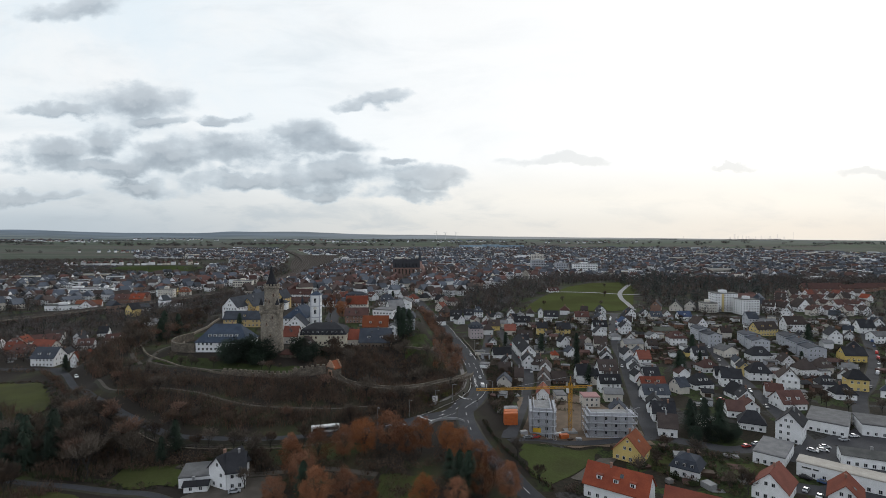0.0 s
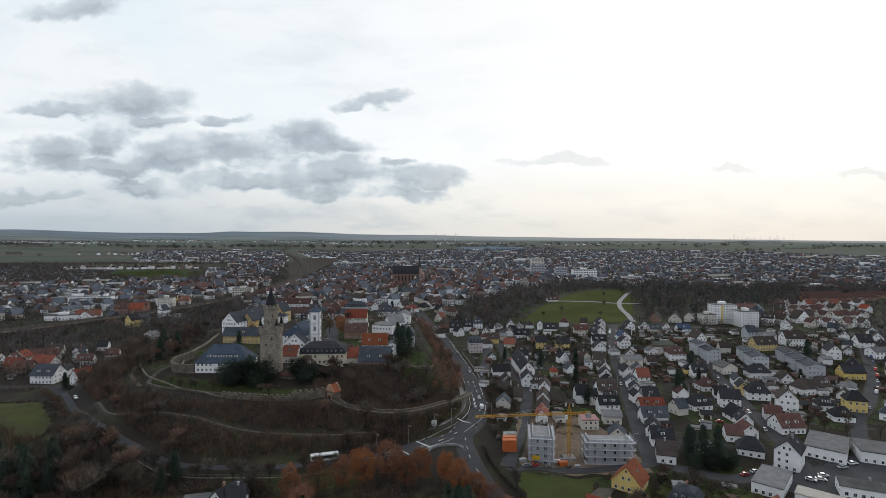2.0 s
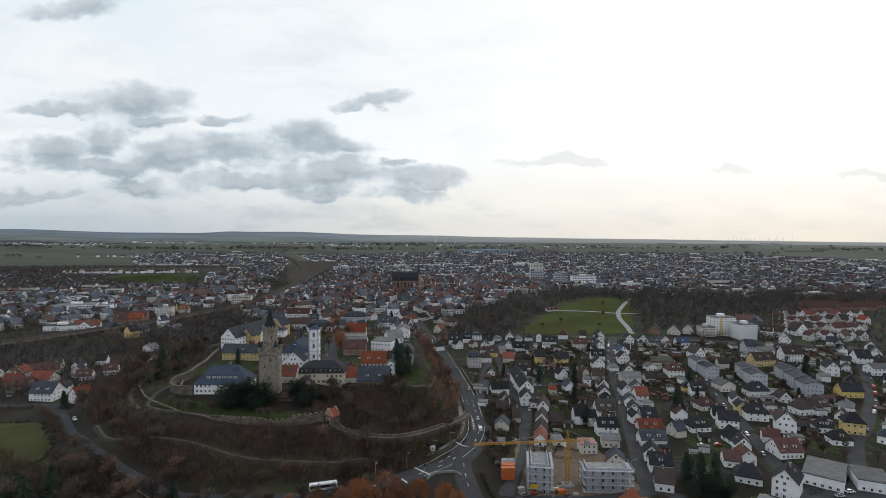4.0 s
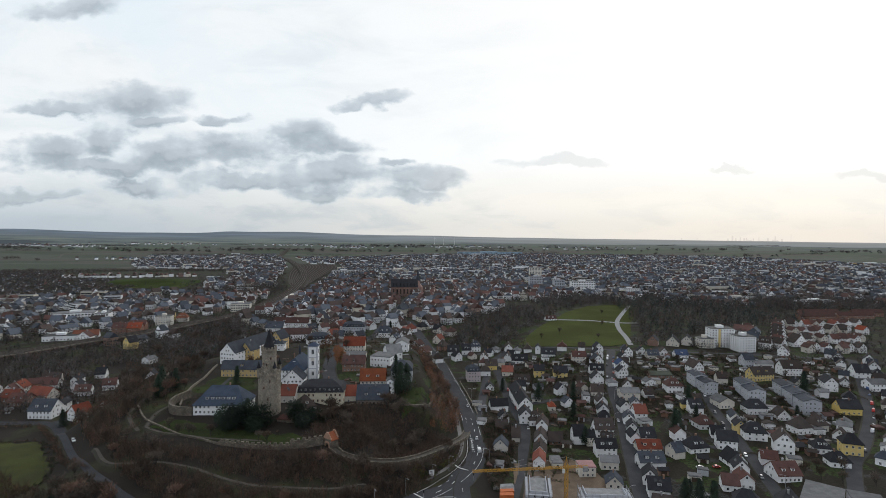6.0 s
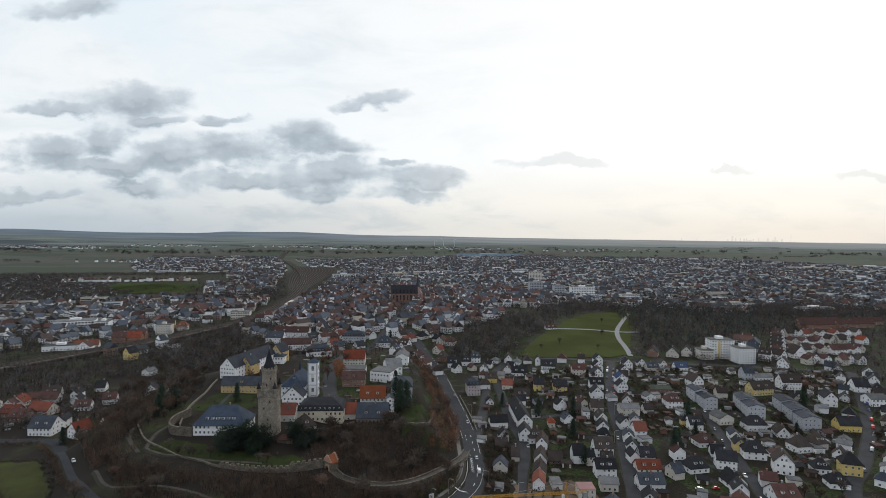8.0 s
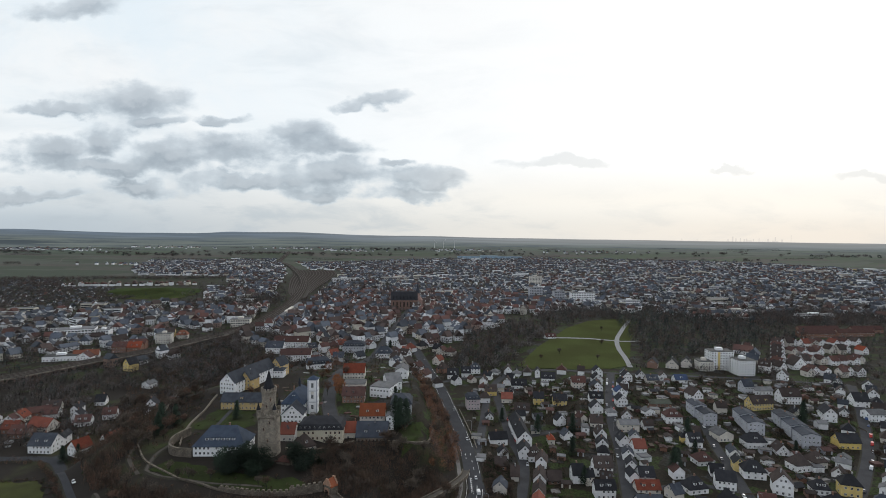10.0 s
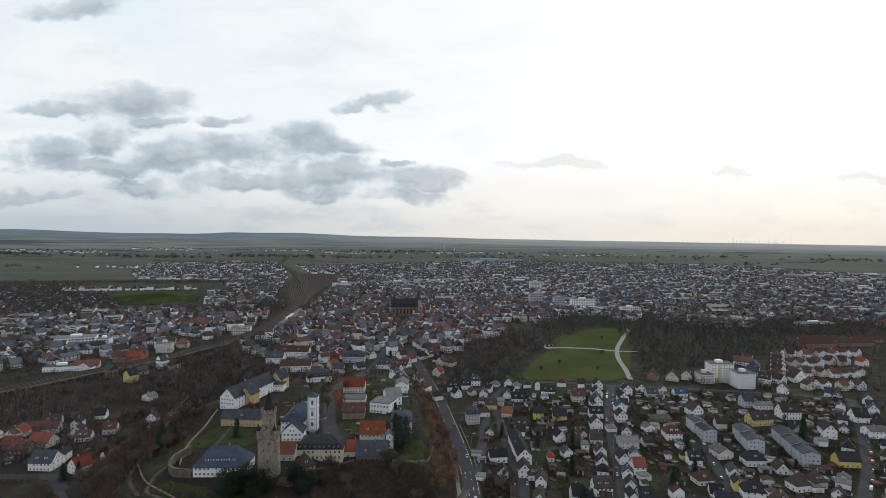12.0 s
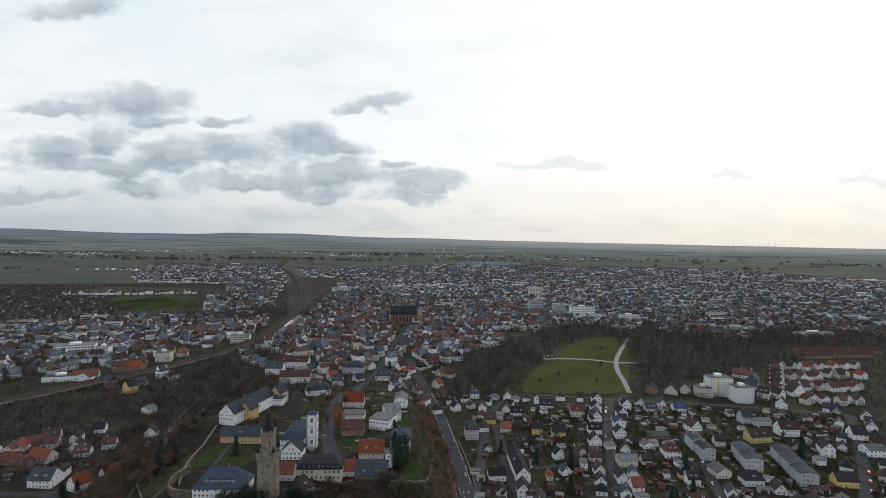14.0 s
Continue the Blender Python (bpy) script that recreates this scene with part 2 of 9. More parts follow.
material("twigs_brown", (0.094, 0.065, 0.047), (0.052, 0.037, 0.028), 0.95, 0.3, 2.0, 0, 0, 0.3)
material("twigs_grey", (0.122, 0.097, 0.075), (0.076, 0.061, 0.049), 0.95, 0.3, 2.0, 0, 0, 0.25)
material("twigs_copper", (0.20, 0.118, 0.082), (0.125, 0.078, 0.058), 0.95, 0.3, 2.0, 0, 0, 0.25)
material("leaves_rust", (0.25, 0.102, 0.044), (0.155, 0.062, 0.029), 0.9, 0.5, 2.5, 0, 0, 0.14)
material("needles", (0.022, 0.036, 0.022), (0.014, 0.023, 0.015), 0.9, 0.5, 2.5, 0, 0, 0.3)
material("shrub_green", (0.036, 0.047, 0.019), (0.022, 0.028, 0.013), 0.9, 0.5, 2.5, 0, 0, 0.3)
material("concrete", (0.28, 0.28, 0.28), (0.20, 0.20, 0.20), 0.9, 0.4, 4.0)
material("steel", (0.40, 0.40, 0.41), (0.30, 0.30, 0.31), 0.6, 1.0, 6.0, 0, 0.5)
material("crane_yellow", (0.50, 0.27, 0.03), (0.40, 0.21, 0.03), 0.55, 1.0, 6.0)
material("container_orange", (0.50, 0.13, 0.035), (0.40, 0.10, 0.03), 0.6, 1.0, 6.0)
material("verge", (0.042, 0.040, 0.026), (0.030, 0.027, 0.020), 0.95, 0.3, 3.0)
material("earth", (0.16, 0.115, 0.08), (0.11, 0.08, 0.055), 0.95, 0.2, 2.0)
material("rail_steel", (0.13, 0.115, 0.105), None, 0.75)
material("ballast", (0.046, 0.035, 0.028), (0.030, 0.024, 0.020), 0.95, 0.1, 2.0, spec=0.05)
material("track_bed", (0.078, 0.067, 0.059), (0.056, 0.048, 0.043), 0.9, 0.2, 2.0, spec=0.1)
material("rubber", (0.02, 0.02, 0.02), None, 0.9)
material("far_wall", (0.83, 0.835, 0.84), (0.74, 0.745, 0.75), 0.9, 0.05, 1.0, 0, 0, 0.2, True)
# dark tiles lightened and blued, so the town's haze sits in their colour
material("hazed_roof_dark", (0.082, 0.093, 0.112), (0.056, 0.064, 0.080), 0.8, 0.05, 1.0, 0, 0, 0.45, True)
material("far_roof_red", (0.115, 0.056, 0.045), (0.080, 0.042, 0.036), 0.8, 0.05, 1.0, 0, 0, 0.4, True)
# aerial haze mixed into the crown colours: greyer and cooler than the near twigs
material("hazed_crown_brown", (0.112, 0.097, 0.089), (0.070, 0.060, 0.055), 0.95, 0.085, 0.6, 0, 0, 0.3, True, spec=0.1)
material("hazed_crown_grey", (0.165, 0.153, 0.147), (0.108, 0.100, 0.095), 0.95, 0.085, 0.6, 0, 0, 0.3, True, spec=0.1)
material("hazed_crown_red", (0.128, 0.090, 0.075), (0.085, 0.062, 0.053), 0.95, 0.085, 0.6, 0, 0, 0.3, True, spec=0.1)
material("crown_bark", (0.036, 0.031, 0.027), (0.024, 0.021, 0.019), 0.95, 0.3, 2.0, 0, 0, 0.2, True, spec=0.1)
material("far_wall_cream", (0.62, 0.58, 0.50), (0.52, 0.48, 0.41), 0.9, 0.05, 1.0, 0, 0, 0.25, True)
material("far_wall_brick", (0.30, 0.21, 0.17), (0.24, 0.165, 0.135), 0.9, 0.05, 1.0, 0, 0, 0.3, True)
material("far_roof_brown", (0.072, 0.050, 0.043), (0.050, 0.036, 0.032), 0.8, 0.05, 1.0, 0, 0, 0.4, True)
material("field_green", (0.056, 0.074, 0.030), (0.046, 0.060, 0.028), 0.95, 0.02, 0.5, spec=0.0)
# lifted, bluer copy of the needles, with haze in its colour
material("hazed_needles", (0.044, 0.056, 0.052), (0.030, 0.039, 0.036), 0.95, 0.02, 0.4, 0, 0, 0.3, True)


# ---- lie of the land ----
PLATEAU = [(-168, 268), (-140, 232), (-95, 221), (-48, 221), (-46, 227), (-62, 240), (-71, 257), (-30, 277), (-10, 281), (-12, 330), (-22, 400), (-58, 468), (-125, 440), (-168, 340)]


# walled ramp from the castle gate down to the main road, with its heights
RAMP = [(-45, 221, 14.3), (-39, 216.5, 13.4), (-30, 214.5, 12.3), (-20, 216, 11.2), (-10, 222.5, 10.2), (0, 235, 8.8), (7, 248, 6.8), (12, 261, 4.4), (14, 270, 3.5)]


def ease(a, b, v):
    u = np.clip((v - a) / (b - a), 0.0, 1.0)
    return u * u * (3 - 2 * u)


def outside(x, y, ring):
    """Distance in metres from a closed ring, zero inside it."""
    best, inside = np.full(np.shape(x), 1e9), np.zeros(np.shape(x), bool)
    for (ax, ay), (bx, by) in zip(ring, ring[1:] + ring[:1]):
        dx, dy = bx - ax, by - ay
        u = np.clip(((x - ax) * dx + (y - ay) * dy) / (dx * dx + dy * dy), 0, 1)
        best = np.minimum(best, np.hypot(x - ax - u * dx, y - ay - u * dy))
        inside ^= ((ay > y) != (by > y)) & (x < ax + (y - ay) / (by - ay + 1e-9) * dx)
    return np.where(inside, 0.0, best)


def ground_z(x, y):
    x, y = np.asarray(x, float), np.asarray(y, float)
    z = 6.0 * ease(295, 385, y) * ease(40, 110, x)
    z = z * (1 - ease(640, 950, y))
    z = z + 4.6 * np.exp(-((y - 190 - 0.0009 * (x + 20) ** 2) / 26) ** 2) * (1 - ease(22, 44, x)) * ease(-190, -110, x)
    z = z + 3.0 * np.exp(-((x - 18) / 22) ** 2) * ease(195, 225, y) * (1 - ease(260, 420, y)) * (1 - ease(26, 42, x))
    far = outside(x, y, PLATEAU)
    top = 15.5 + 3.5 * ease(228, 256, y) - 9.0 * ease(390, 480, y) - 3.5 * ease(-76, -58, x) * (1 - ease(284, 306, y)) * ease(236, 262, y)
    wide = 60 - 42 * ease(-40, -10, x) - 32 * ease(125, 165, -x)
    z = np.maximum(z, top * np.clip(1 - far / wide, 0, 1) ** 0.95)
    z = z + 7.0 * np.exp(-((x + 60) / 260) ** 2) * ease(450, 620, y) * (1 - ease(800, 1500, y))
    for (ax, ay, az), (bx, by, bz) in zip(RAMP, RAMP[1:]):
        dx, dy = bx - ax, by - ay
        u = np.clip(((x - ax) * dx + (y - ay) * dy) / (dx * dx + dy * dy), 0, 1)
        off = np.hypot(x - ax - u * dx, y - ay - u * dy)
        z = np.maximum(z, np.where(off < 30, az + (bz - az) * u - 0.9 - 0.42 * np.maximum(off - 1.5, 0), 0))
    r = np.hypot(x, y)
    z = z + 38.0 * ease(2400, 4100, r)
    return z



# ---- ground ----
def land_material():
    m = bpy.data.materials.new("land")
    m.use_nodes = True
    n = Graph(m.node_tree)
    bsdf = m.node_tree.nodes["Principled BSDF"]
    where = n.add("ShaderNodeNewGeometry").outputs["Position"]
    sep = n.add("ShaderNodeSeparateXYZ")
    n.put(sep.inputs[0], where)
    grass = n.mix(n.step(n.noise(where, 0.05, 4), 0.35, 0.65), (0.046, 0.060, 0.020), (0.052, 0.046, 0.026))
    litter = n.mix(n.noise(where, 0.9, 4), (0.030, 0.024, 0.019), (0.015, 0.013, 0.011))
    near = n.mix(n.step(n.noise(where, 0.022, 4), 0.30, 0.50), grass, litter)
    # garden plots of lawn, soil and paving east of the main road and in town
    plots = n.add("ShaderNodeTexVoronoi")
    plots.distance = "MANHATTAN"
    plots.inputs["Scale"].default_value = 0.095
    n.put(plots.inputs["Vector"], where)
    kind = n.add("ShaderNodeSeparateColor")
    n.put(kind.inputs[0], plots.outputs["Color"])
    plot = n.mix(n.step(kind.outputs[0], 0.35, 0.4), (0.036, 0.052, 0.015), (0.026, 0.021, 0.014))
    plot = n.mix(n.step(kind.outputs[1], 0.86, 0.90), plot, (0.048, 0.046, 0.044))
    plot = n.mix(n.step(n.noise(where, 0.7, 4), 0.40, 0.62, 0.0, 0.8), plot, (0.013, 0.012, 0.008))
    lived = n.math("MULTIPLY", n.step(n.math("ADD", sep.outputs[0], n.math("MULTIPLY", n.noise(where, 0.05, 2), 14.0)), 36, 46), n.step(sep.outputs[1], 120, 140))
    lived = n.math("MAXIMUM", lived, n.step(sep.outputs[1], 516, 576))
    lived = n.math("MAXIMUM", lived, n.math("MULTIPLY", n.step(sep.outputs[1], 338, 352), n.step(sep.outputs[0], -128, -118)))
    near = n.mix(lived, near, plot)
    # strip fields beyond the town
    turn = n.add("ShaderNodeMapping")
    turn.inputs["Rotation"].default_value = (0, 0, 0.35)
    turn.inputs["Scale"].default_value = (0.0026, 0.0075, 0.0)
    n.put(turn.inputs["Vector"], where)
    cells = n.add("ShaderNodeTexVoronoi")
    cells.distance = "CHEBYCHEV"
    cells.inputs["Scale"].default_value = 1.0
    n.put(cells.inputs["Vector"], turn.outputs[0])
    tone = n.add("ShaderNodeSeparateColor")
    n.put(tone.inputs[0], cells.outputs["Color"])
    field = n.mix(n.step(tone.outputs[0], 0.3, 0.6), (0.052, 0.072, 0.040), (0.072, 0.078, 0.062))
    field = n.mix(n.step(tone.outputs[1], 0.66, 0.70), field, (0.074, 0.066, 0.056))
    field = n.mix(n.step(tone.outputs[2], 0.72, 0.78), field, (0.046, 0.058, 0.038))
    field = n.mix(n.step(n.noise(where, 0.02, 4), 0.35, 0.7, 0.0, 0.35), field, (0.040, 0.044, 0.034))
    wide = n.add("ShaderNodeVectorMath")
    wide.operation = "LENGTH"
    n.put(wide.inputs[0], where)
    # distance haze put into the ground colour: bluer and greyer beyond 3700 m
    hazed_hills = n.mix(n.step(n.noise(where, 0.0035, 4), 0.44, 0.54), (0.064, 0.078, 0.080), (0.092, 0.112, 0.092))
    field = n.mix(n.step(wide.outputs["Value"], 3700, 4600, 0.0, 0.7), field, hazed_hills)
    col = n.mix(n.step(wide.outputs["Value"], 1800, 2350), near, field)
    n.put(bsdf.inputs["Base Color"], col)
    bsdf.inputs["Roughness"].default_value = 0.95
    bsdf.inputs["Specular IOR Level"].default_value = 0.15
    return m


def mesh_object(name, verts, faces, mat, parent=None, smooth=False):
    me = bpy.data.meshes.new(name)
    me.from_pydata([tuple(v) for v in verts], [], [tuple(f) for f in faces])
    me.materials.append(MATS[mat] if isinstance(mat, str) else mat)
    if smooth:
        me.shade_smooth()
    me.update()
    ob = new(name, me)
    if parent:
        ob.parent = parent
    return ob


def arrays_object(name, verts, quads, tris, mats, quad_mat=None, tri_mat=None, smooth=False):
    """A mesh from numpy arrays of places, four-sided and three-sided faces."""
    me = bpy.data.meshes.new(name)
    verts = np.asarray(verts, np.float32).reshape(-1, 3)
    quads, tris = np.asarray(quads, np.int32).reshape(-1, 4), np.asarray(tris, np.int32).reshape(-1, 3)
    me.vertices.add(len(verts))
    me.vertices.foreach_set("co", verts.ravel())
    loops = np.concatenate([quads.ravel(), tris.ravel()])
    me.loops.add(len(loops))
    me.loops.foreach_set("vertex_index", loops)
    me.polygons.add(len(quads) + len(tris))
    me.polygons.foreach_set("loop_start", np.concatenate([np.arange(len(quads)) * 4, len(quads) * 4 + np.arange(len(tris)) * 3]).astype(np.int32))
    for m in mats:
        me.materials.append(MATS[m] if isinstance(m, str) else m)
    index = np.zeros(len(quads) + len(tris), np.int32)
    if quad_mat is not None:
        index[:len(quads)] = quad_mat
    if tri_mat is not None:
        index[len(quads):] = tri_mat
    me.polygons.foreach_set("material_index", index)
    me.update(calc_edges=True)
    if smooth:
        me.shade_smooth()
    else:
        me.shade_flat()
    return me


az = np.radians(np.concatenate([np.arange(-180, -52, 6), np.arange(-52, 52, 0.45), np.arange(52, 180, 6)]))
rad = np.concatenate([[6, 40, 80, 115], np.geomspace(130, 700, 210)[:-1], np.geomspace(700, 4105, 145)])
gx, gy = np.outer(rad, np.sin(az)), np.outer(rad, np.cos(az))
gz = ground_z(gx, gy)
gz += 0.25 * np.sin(gx * 0.21) * np.cos(gy * 0.17) * (1 - ease(300, 600, np.hypot(gx, gy)))
na = len(az)
i, j = np.meshgrid(np.arange(len(rad) - 1), np.arange(na), indexing="ij")
quads = np.stack([i * na + j, (i + 1) * na + j, (i + 1) * na + (j + 1) % na, i * na + (j + 1) % na], -1).reshape(-1, 4)[:, ::-1]
cap = [[k, (k + 1) % na, na * len(rad)] for k in range(na)]
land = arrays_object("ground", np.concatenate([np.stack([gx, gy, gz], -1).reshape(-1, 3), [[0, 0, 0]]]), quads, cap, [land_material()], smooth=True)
tagged(new("ground", land), "winter ground of grass and brown leaf litter with fields", "ground", kind="structure")


def lie(x, y):
    """Height of the built ground, with its small swells."""
    return ground_z(x, y) + 0.25 * np.sin(np.asarray(x) * 0.21) * np.cos(np.asarray(y) * 0.17) * (1 - ease(300, 600, np.hypot(x, y)))


def smooth_line(points, step=3.0):
    """A Catmull-Rom line through the points, with even steps."""
    p = [Vector((*q, 0)) for q in points]
    p = [p[0] * 2 - p[1]] + p + [p[-1] * 2 - p[-2]]
    out = []
    for a, b, c, d in zip(p, p[1:], p[2:], p[3:]):
        n = max(2, int((c - b).length / step))
        for k in range(n):
            t = k / n
            out.append(0.5 * (2 * b + (c - a) * t + (2 * a - 5 * b + 4 * c - d) * t * t + (3 * b - a - 3 * c + d) * t ** 3))
    out.append(p[-2])
    return np.array([(v.x, v.y) for v in out])


def sides(line):
    d = np.gradient(line, axis=0)
    d /= np.linalg.norm(d, axis=1)[:, None] + 1e-9
    return np.stack([-d[:, 1], d[:, 0]], 1)


def ribbon(name, points, width, mat, lift=0.10, label="", category="", shift=0.0, dash=None, kind="structure", parent=None, across=4, level=False):
    """A strip of road, path or paint laid on the ground."""
    line = smooth_line(points)
    n = sides(line)
    if isinstance(width, tuple):
        width = np.linspace(width[0], width[1], len(line))[:, None]
    verts, faces = [], []
    rows = []
    for k in range(across + 1):
        q = line + n * (shift + width * (k / across - 0.5))
        mid = line + n * shift if level else q
        z = lie(mid[:, 0], mid[:, 1]) + lift + 0.0004 * np.hypot(q[:, 0], q[:, 1])
        rows.append(np.column_stack([q, z]))
    verts = np.concatenate(rows)
    m = len(line)
    for s in range(m - 1):
        if dash and (s % (dash[0] + dash[1])) >= dash[0]:
            continue
        for k in range(across):
            faces.append((k * m + s, k * m + s + 1, (k + 1) * m + s + 1, (k + 1) * m + s)[::-1])
    if level and across > 1:
        # shoulders that run down into the ground
        for k, s in ((0, -1), (across, 1)):
            base = len(verts)
            q = rows[k][:, :2] + n * s * 1.6
            verts = np.concatenate([verts, np.column_stack([q, np.minimum(rows[k][:, 2] - 0.5, lie(q[:, 0], q[:, 1]) - 0.3)])])
            for t in range(m - 1):
                f = (k * m + t, k * m + t + 1, base + t + 1, base + t)
                faces.append(f if s < 0 else f[::-1])
    ob = mesh_object(name, verts, faces, mat, parent)
    if level and across > 1:
        ob.data.materials.append(MATS["verge"])
        for f in ob.data.polygons[-2 * (m - 1):]:
            f.material_index = 1
    if not parent:
        tagged(ob, label, category, kind=kind)
    return ob


def patch(name, ring, mat, lift, label, category):
    """A level-edged plot of lawn or paving that follows the ground, filled on a fine grid."""
    xs, ys = [p[0] for p in ring], [p[1] for p in ring]
    step = max(0.7, (max(xs) - min(xs)) / 60)
    gx, gy = np.meshgrid(np.arange(min(xs) - step, max(xs) + step, step), np.arange(min(ys) - step, max(ys) + step, step), indexing="ij")
    wob = 1.2 * np.sin(gx * 0.5) * np.cos(gy * 0.43)
    keep = outside(gx + wob, gy + wob, ring) < 1e-6
    # corners that lie outside are drawn in to the edge
    tx, ty, best = gx.copy(), gy.copy(), np.full(gx.shape, 1e9)
    for (ax, ay), (bx, by) in zip(ring, ring[1:] + ring[:1]):
        u = np.clip(((gx + wob - ax) * (bx - ax) + (gy + wob - ay) * (by - ay)) / ((bx - ax) ** 2 + (by - ay) ** 2), 0, 1)
        px, py = ax + u * (bx - ax) - wob, ay + u * (by - ay) - wob
        d = np.hypot(gx - px, gy - py)
        tx, ty, best = np.where(d < best, px, tx), np.where(d < best, py, ty), np.minimum(best, d)
    gx, gy = np.where(keep, gx, tx), np.where(keep, gy, ty)
    z = lie(gx, gy) + lift + 0.0004 * np.hypot(gx, gy)
    nx, ny = gx.shape
    faces = [(a * ny + b, (a + 1) * ny + b, (a + 1) * ny + b + 1, a * ny + b + 1) for a in range(nx - 1) for b in range(ny - 1) if keep[a, b] or keep[a + 1, b + 1] or keep[a + 1, b] or keep[a, b + 1]]
    ob = mesh_object(name, np.stack([gx, gy, z], -1).reshape(-1, 3), faces, mat)
    return tagged(ob, label, category, kind="structure")


# ---- roads, paths, plots ----
MAIN = [(-36, 600), (-23, 540), (-11, 485), (0, 430), (8, 371), (13, 327), (16, 293), (17, 268), (17, 248), (14, 232), (8, 219), (0, 208), (-9, 198), (-18, 191), (-33, 185), (-49, 180), (-74, 179), (-93, 181),
        (-112, 191), (-131, 204), (-152, 222), (-182, 255), (-212, 287), (-242, 289), (-300, 296)]
BRANCH = [(14, 240), (12, 224), (9, 208), (10, 187), (14, 174), (19, 164), (26, 147), (40, 120), (66, 70), (96, 0), (110, -120)]
ribbon("road", MAIN[:14], 8.4, "asphalt", 0.16, "grey asphalt main road curving down past the castle hill", "road", level=True)
ribbon("road", MAIN[12:], 5.4, "asphalt", 0.19, "narrower asphalt road round the foot of the castle hill", "road", level=True)
ribbon("road", BRANCH, 6.4, "asphalt", 0.13, "asphalt side road leaving the junction downhill", "road", level=True)
ribbon("road", [(17, 268), (19, 247), (15, 226), (10, 212), (2, 202)], 6.5, "asphalt", 0.145, "wide asphalt turning lane at the junction", "road", level=True)
for shift in (-3.7, 3.7):
    ribbon("road_marking", MAIN[2:13], 0.16, "road_paint", 0.22, "white painted edge line on the main road", "road marking", shift, across=1, level=True)
ribbon("road_marking", MAIN[6:15], 0.25, "road_paint", 0.22, "white dashed lane line", "road marking", 1.2, (1, 2), across=1, level=True)
ribbon("road_marking", MAIN[6:13], 0.25, "road_paint", 0.22, "white dashed lane line", "road marking", -1.6, (1, 1), across=1, level=True)
ribbon("road_marking", BRANCH[2:7], 0.16, "road_paint", 0.20, "white centre line on the side road", "road marking", 0.2, (1, 2), across=1, level=True)
for k in range(9):
    y = 262 - k * 2.2
    ribbon("road_marking", [(15.2 + 0.02 * k, y), (16.4, y - 1.0)], 0.5, "road_paint", 0.24, "white hatched traffic island stripes", "road marking", across=1, level=True)
for a, b in (((6, 228), (12, 225)), ((-16, 195), (-12, 190)), ((5, 219), (9, 224)), ((-10, 203), (-4, 197))):
    ribbon("road_marking", [a, b], 0.6, "road_paint", 0.24, "white stop line across a lane", "road marking", across=1, level=True)
ribbon("pavement", MAIN[5:12], 2.0, "paving", 0.2, "grey paved footway beside the main road", "pavement", -6.6, level=True)
for name, pts, wid in (
        ("street", [(60, 470), (45, 436), (44, 377), (44, 321), (46, 284), (38, 243), (29, 205), (23, 182)], 6.5),
        ("street", [(37, 410), (31, 365), (25, 319), (20, 292)], 6.0),
        ("street", [(148, 455), (126, 389), (113, 343), (105, 303), (92, 253), (82, 212), (78, 193)], 7.5),
        ("street", [(78, 195), (90, 187), (100, 181), (113, 185), (134, 193)], 7.5),
        ("street", [(176, 350), (168, 326), (158, 285), (150, 255), (141, 222), (136, 204), (131, 186), (120, 160), (104, 140)], 6.5),
        ("street", [(330, 420), (297, 370), (254, 309), (214, 263), (191, 240), (165, 205)], 7.0),
        ("street", [(79, 193), (61, 189), (36, 186), (23, 180)], 5.0),
        ("street", [(92, 160), (102, 155), (114, 151), (150, 138)], 9.0),
        ("street", [(44, 321), (70, 330), (108, 340)], 4.5), ("street", [(113, 343), (140, 345), (176, 350), (250, 345)], 5.0), ("street", [(92, 253), (125, 262), (150, 255)], 4.5),
        ("street", [(-215, 289), (-205, 305), (-190, 330), (-170, 370)], 6.0), ("street", [(-10, 440), (60, 470), (148, 455), (250, 440), (330, 420)], 6.0)):
    ribbon(name, pts, wid * 0.82, "street", 0.12, "grey residential street between houses", "street", level=True)
patch("yard", [(112, 178), (165, 205), (185, 205), (160, 160), (120, 160)], "street", 0.09, "grey asphalt yard between white halls", "yard")
for ring, label in (([(25, 172), (27, 179), (40, 182), (54, 182), (50, 172), (40, 162), (32, 155), (28, 160)], "green lawn in front of the building site"),
                    ([(-19, 160), (-4, 160), (-6, 140), (-20, 140)], "green lawn among the copper trees")):
    patch("lawn", ring, "lawn", 0.08, label, "lawn")
patch("meadow", [(-225, 262), (-200, 262), (-172, 232), (-166, 212), (-180, 200), (-215, 205)], "meadow", 0.08, "sloping yellowish green meadow", "meadow")
patch("park", [(72, 488), (84, 474), (117, 468), (151, 469), (172, 480), (190, 525), (214, 590), (240, 645), (274, 735), (268, 764), (205, 729), (156, 655), (135, 609), (100, 545)], "park_lawn", 0.12, "large green park lawn ringed with trees", "park")
for ring in ([(-133, 239), (-127, 247), (-112, 243), (-96, 238), (-60, 232), (-56, 223), (-75, 221), (-98, 226)], [(-176, 345), (-171, 345), (-202, 470), (-211, 470)], [(-135, 284), (-135, 316), (-111, 315), (-103, 291), (-108, 283)], [(-20, 268), (-9, 286), (-10, 300), (-22, 292)]):
    patch("lawn", ring, "castle_lawn", 0.08, "dull green castle lawn within the walls", "lawn")
ribbon("path", [(116, 588), (132, 592), (167, 592), (199, 582), (222, 584)], 5.0, "concrete", 0.25, "pale path across the park lawn", "path")
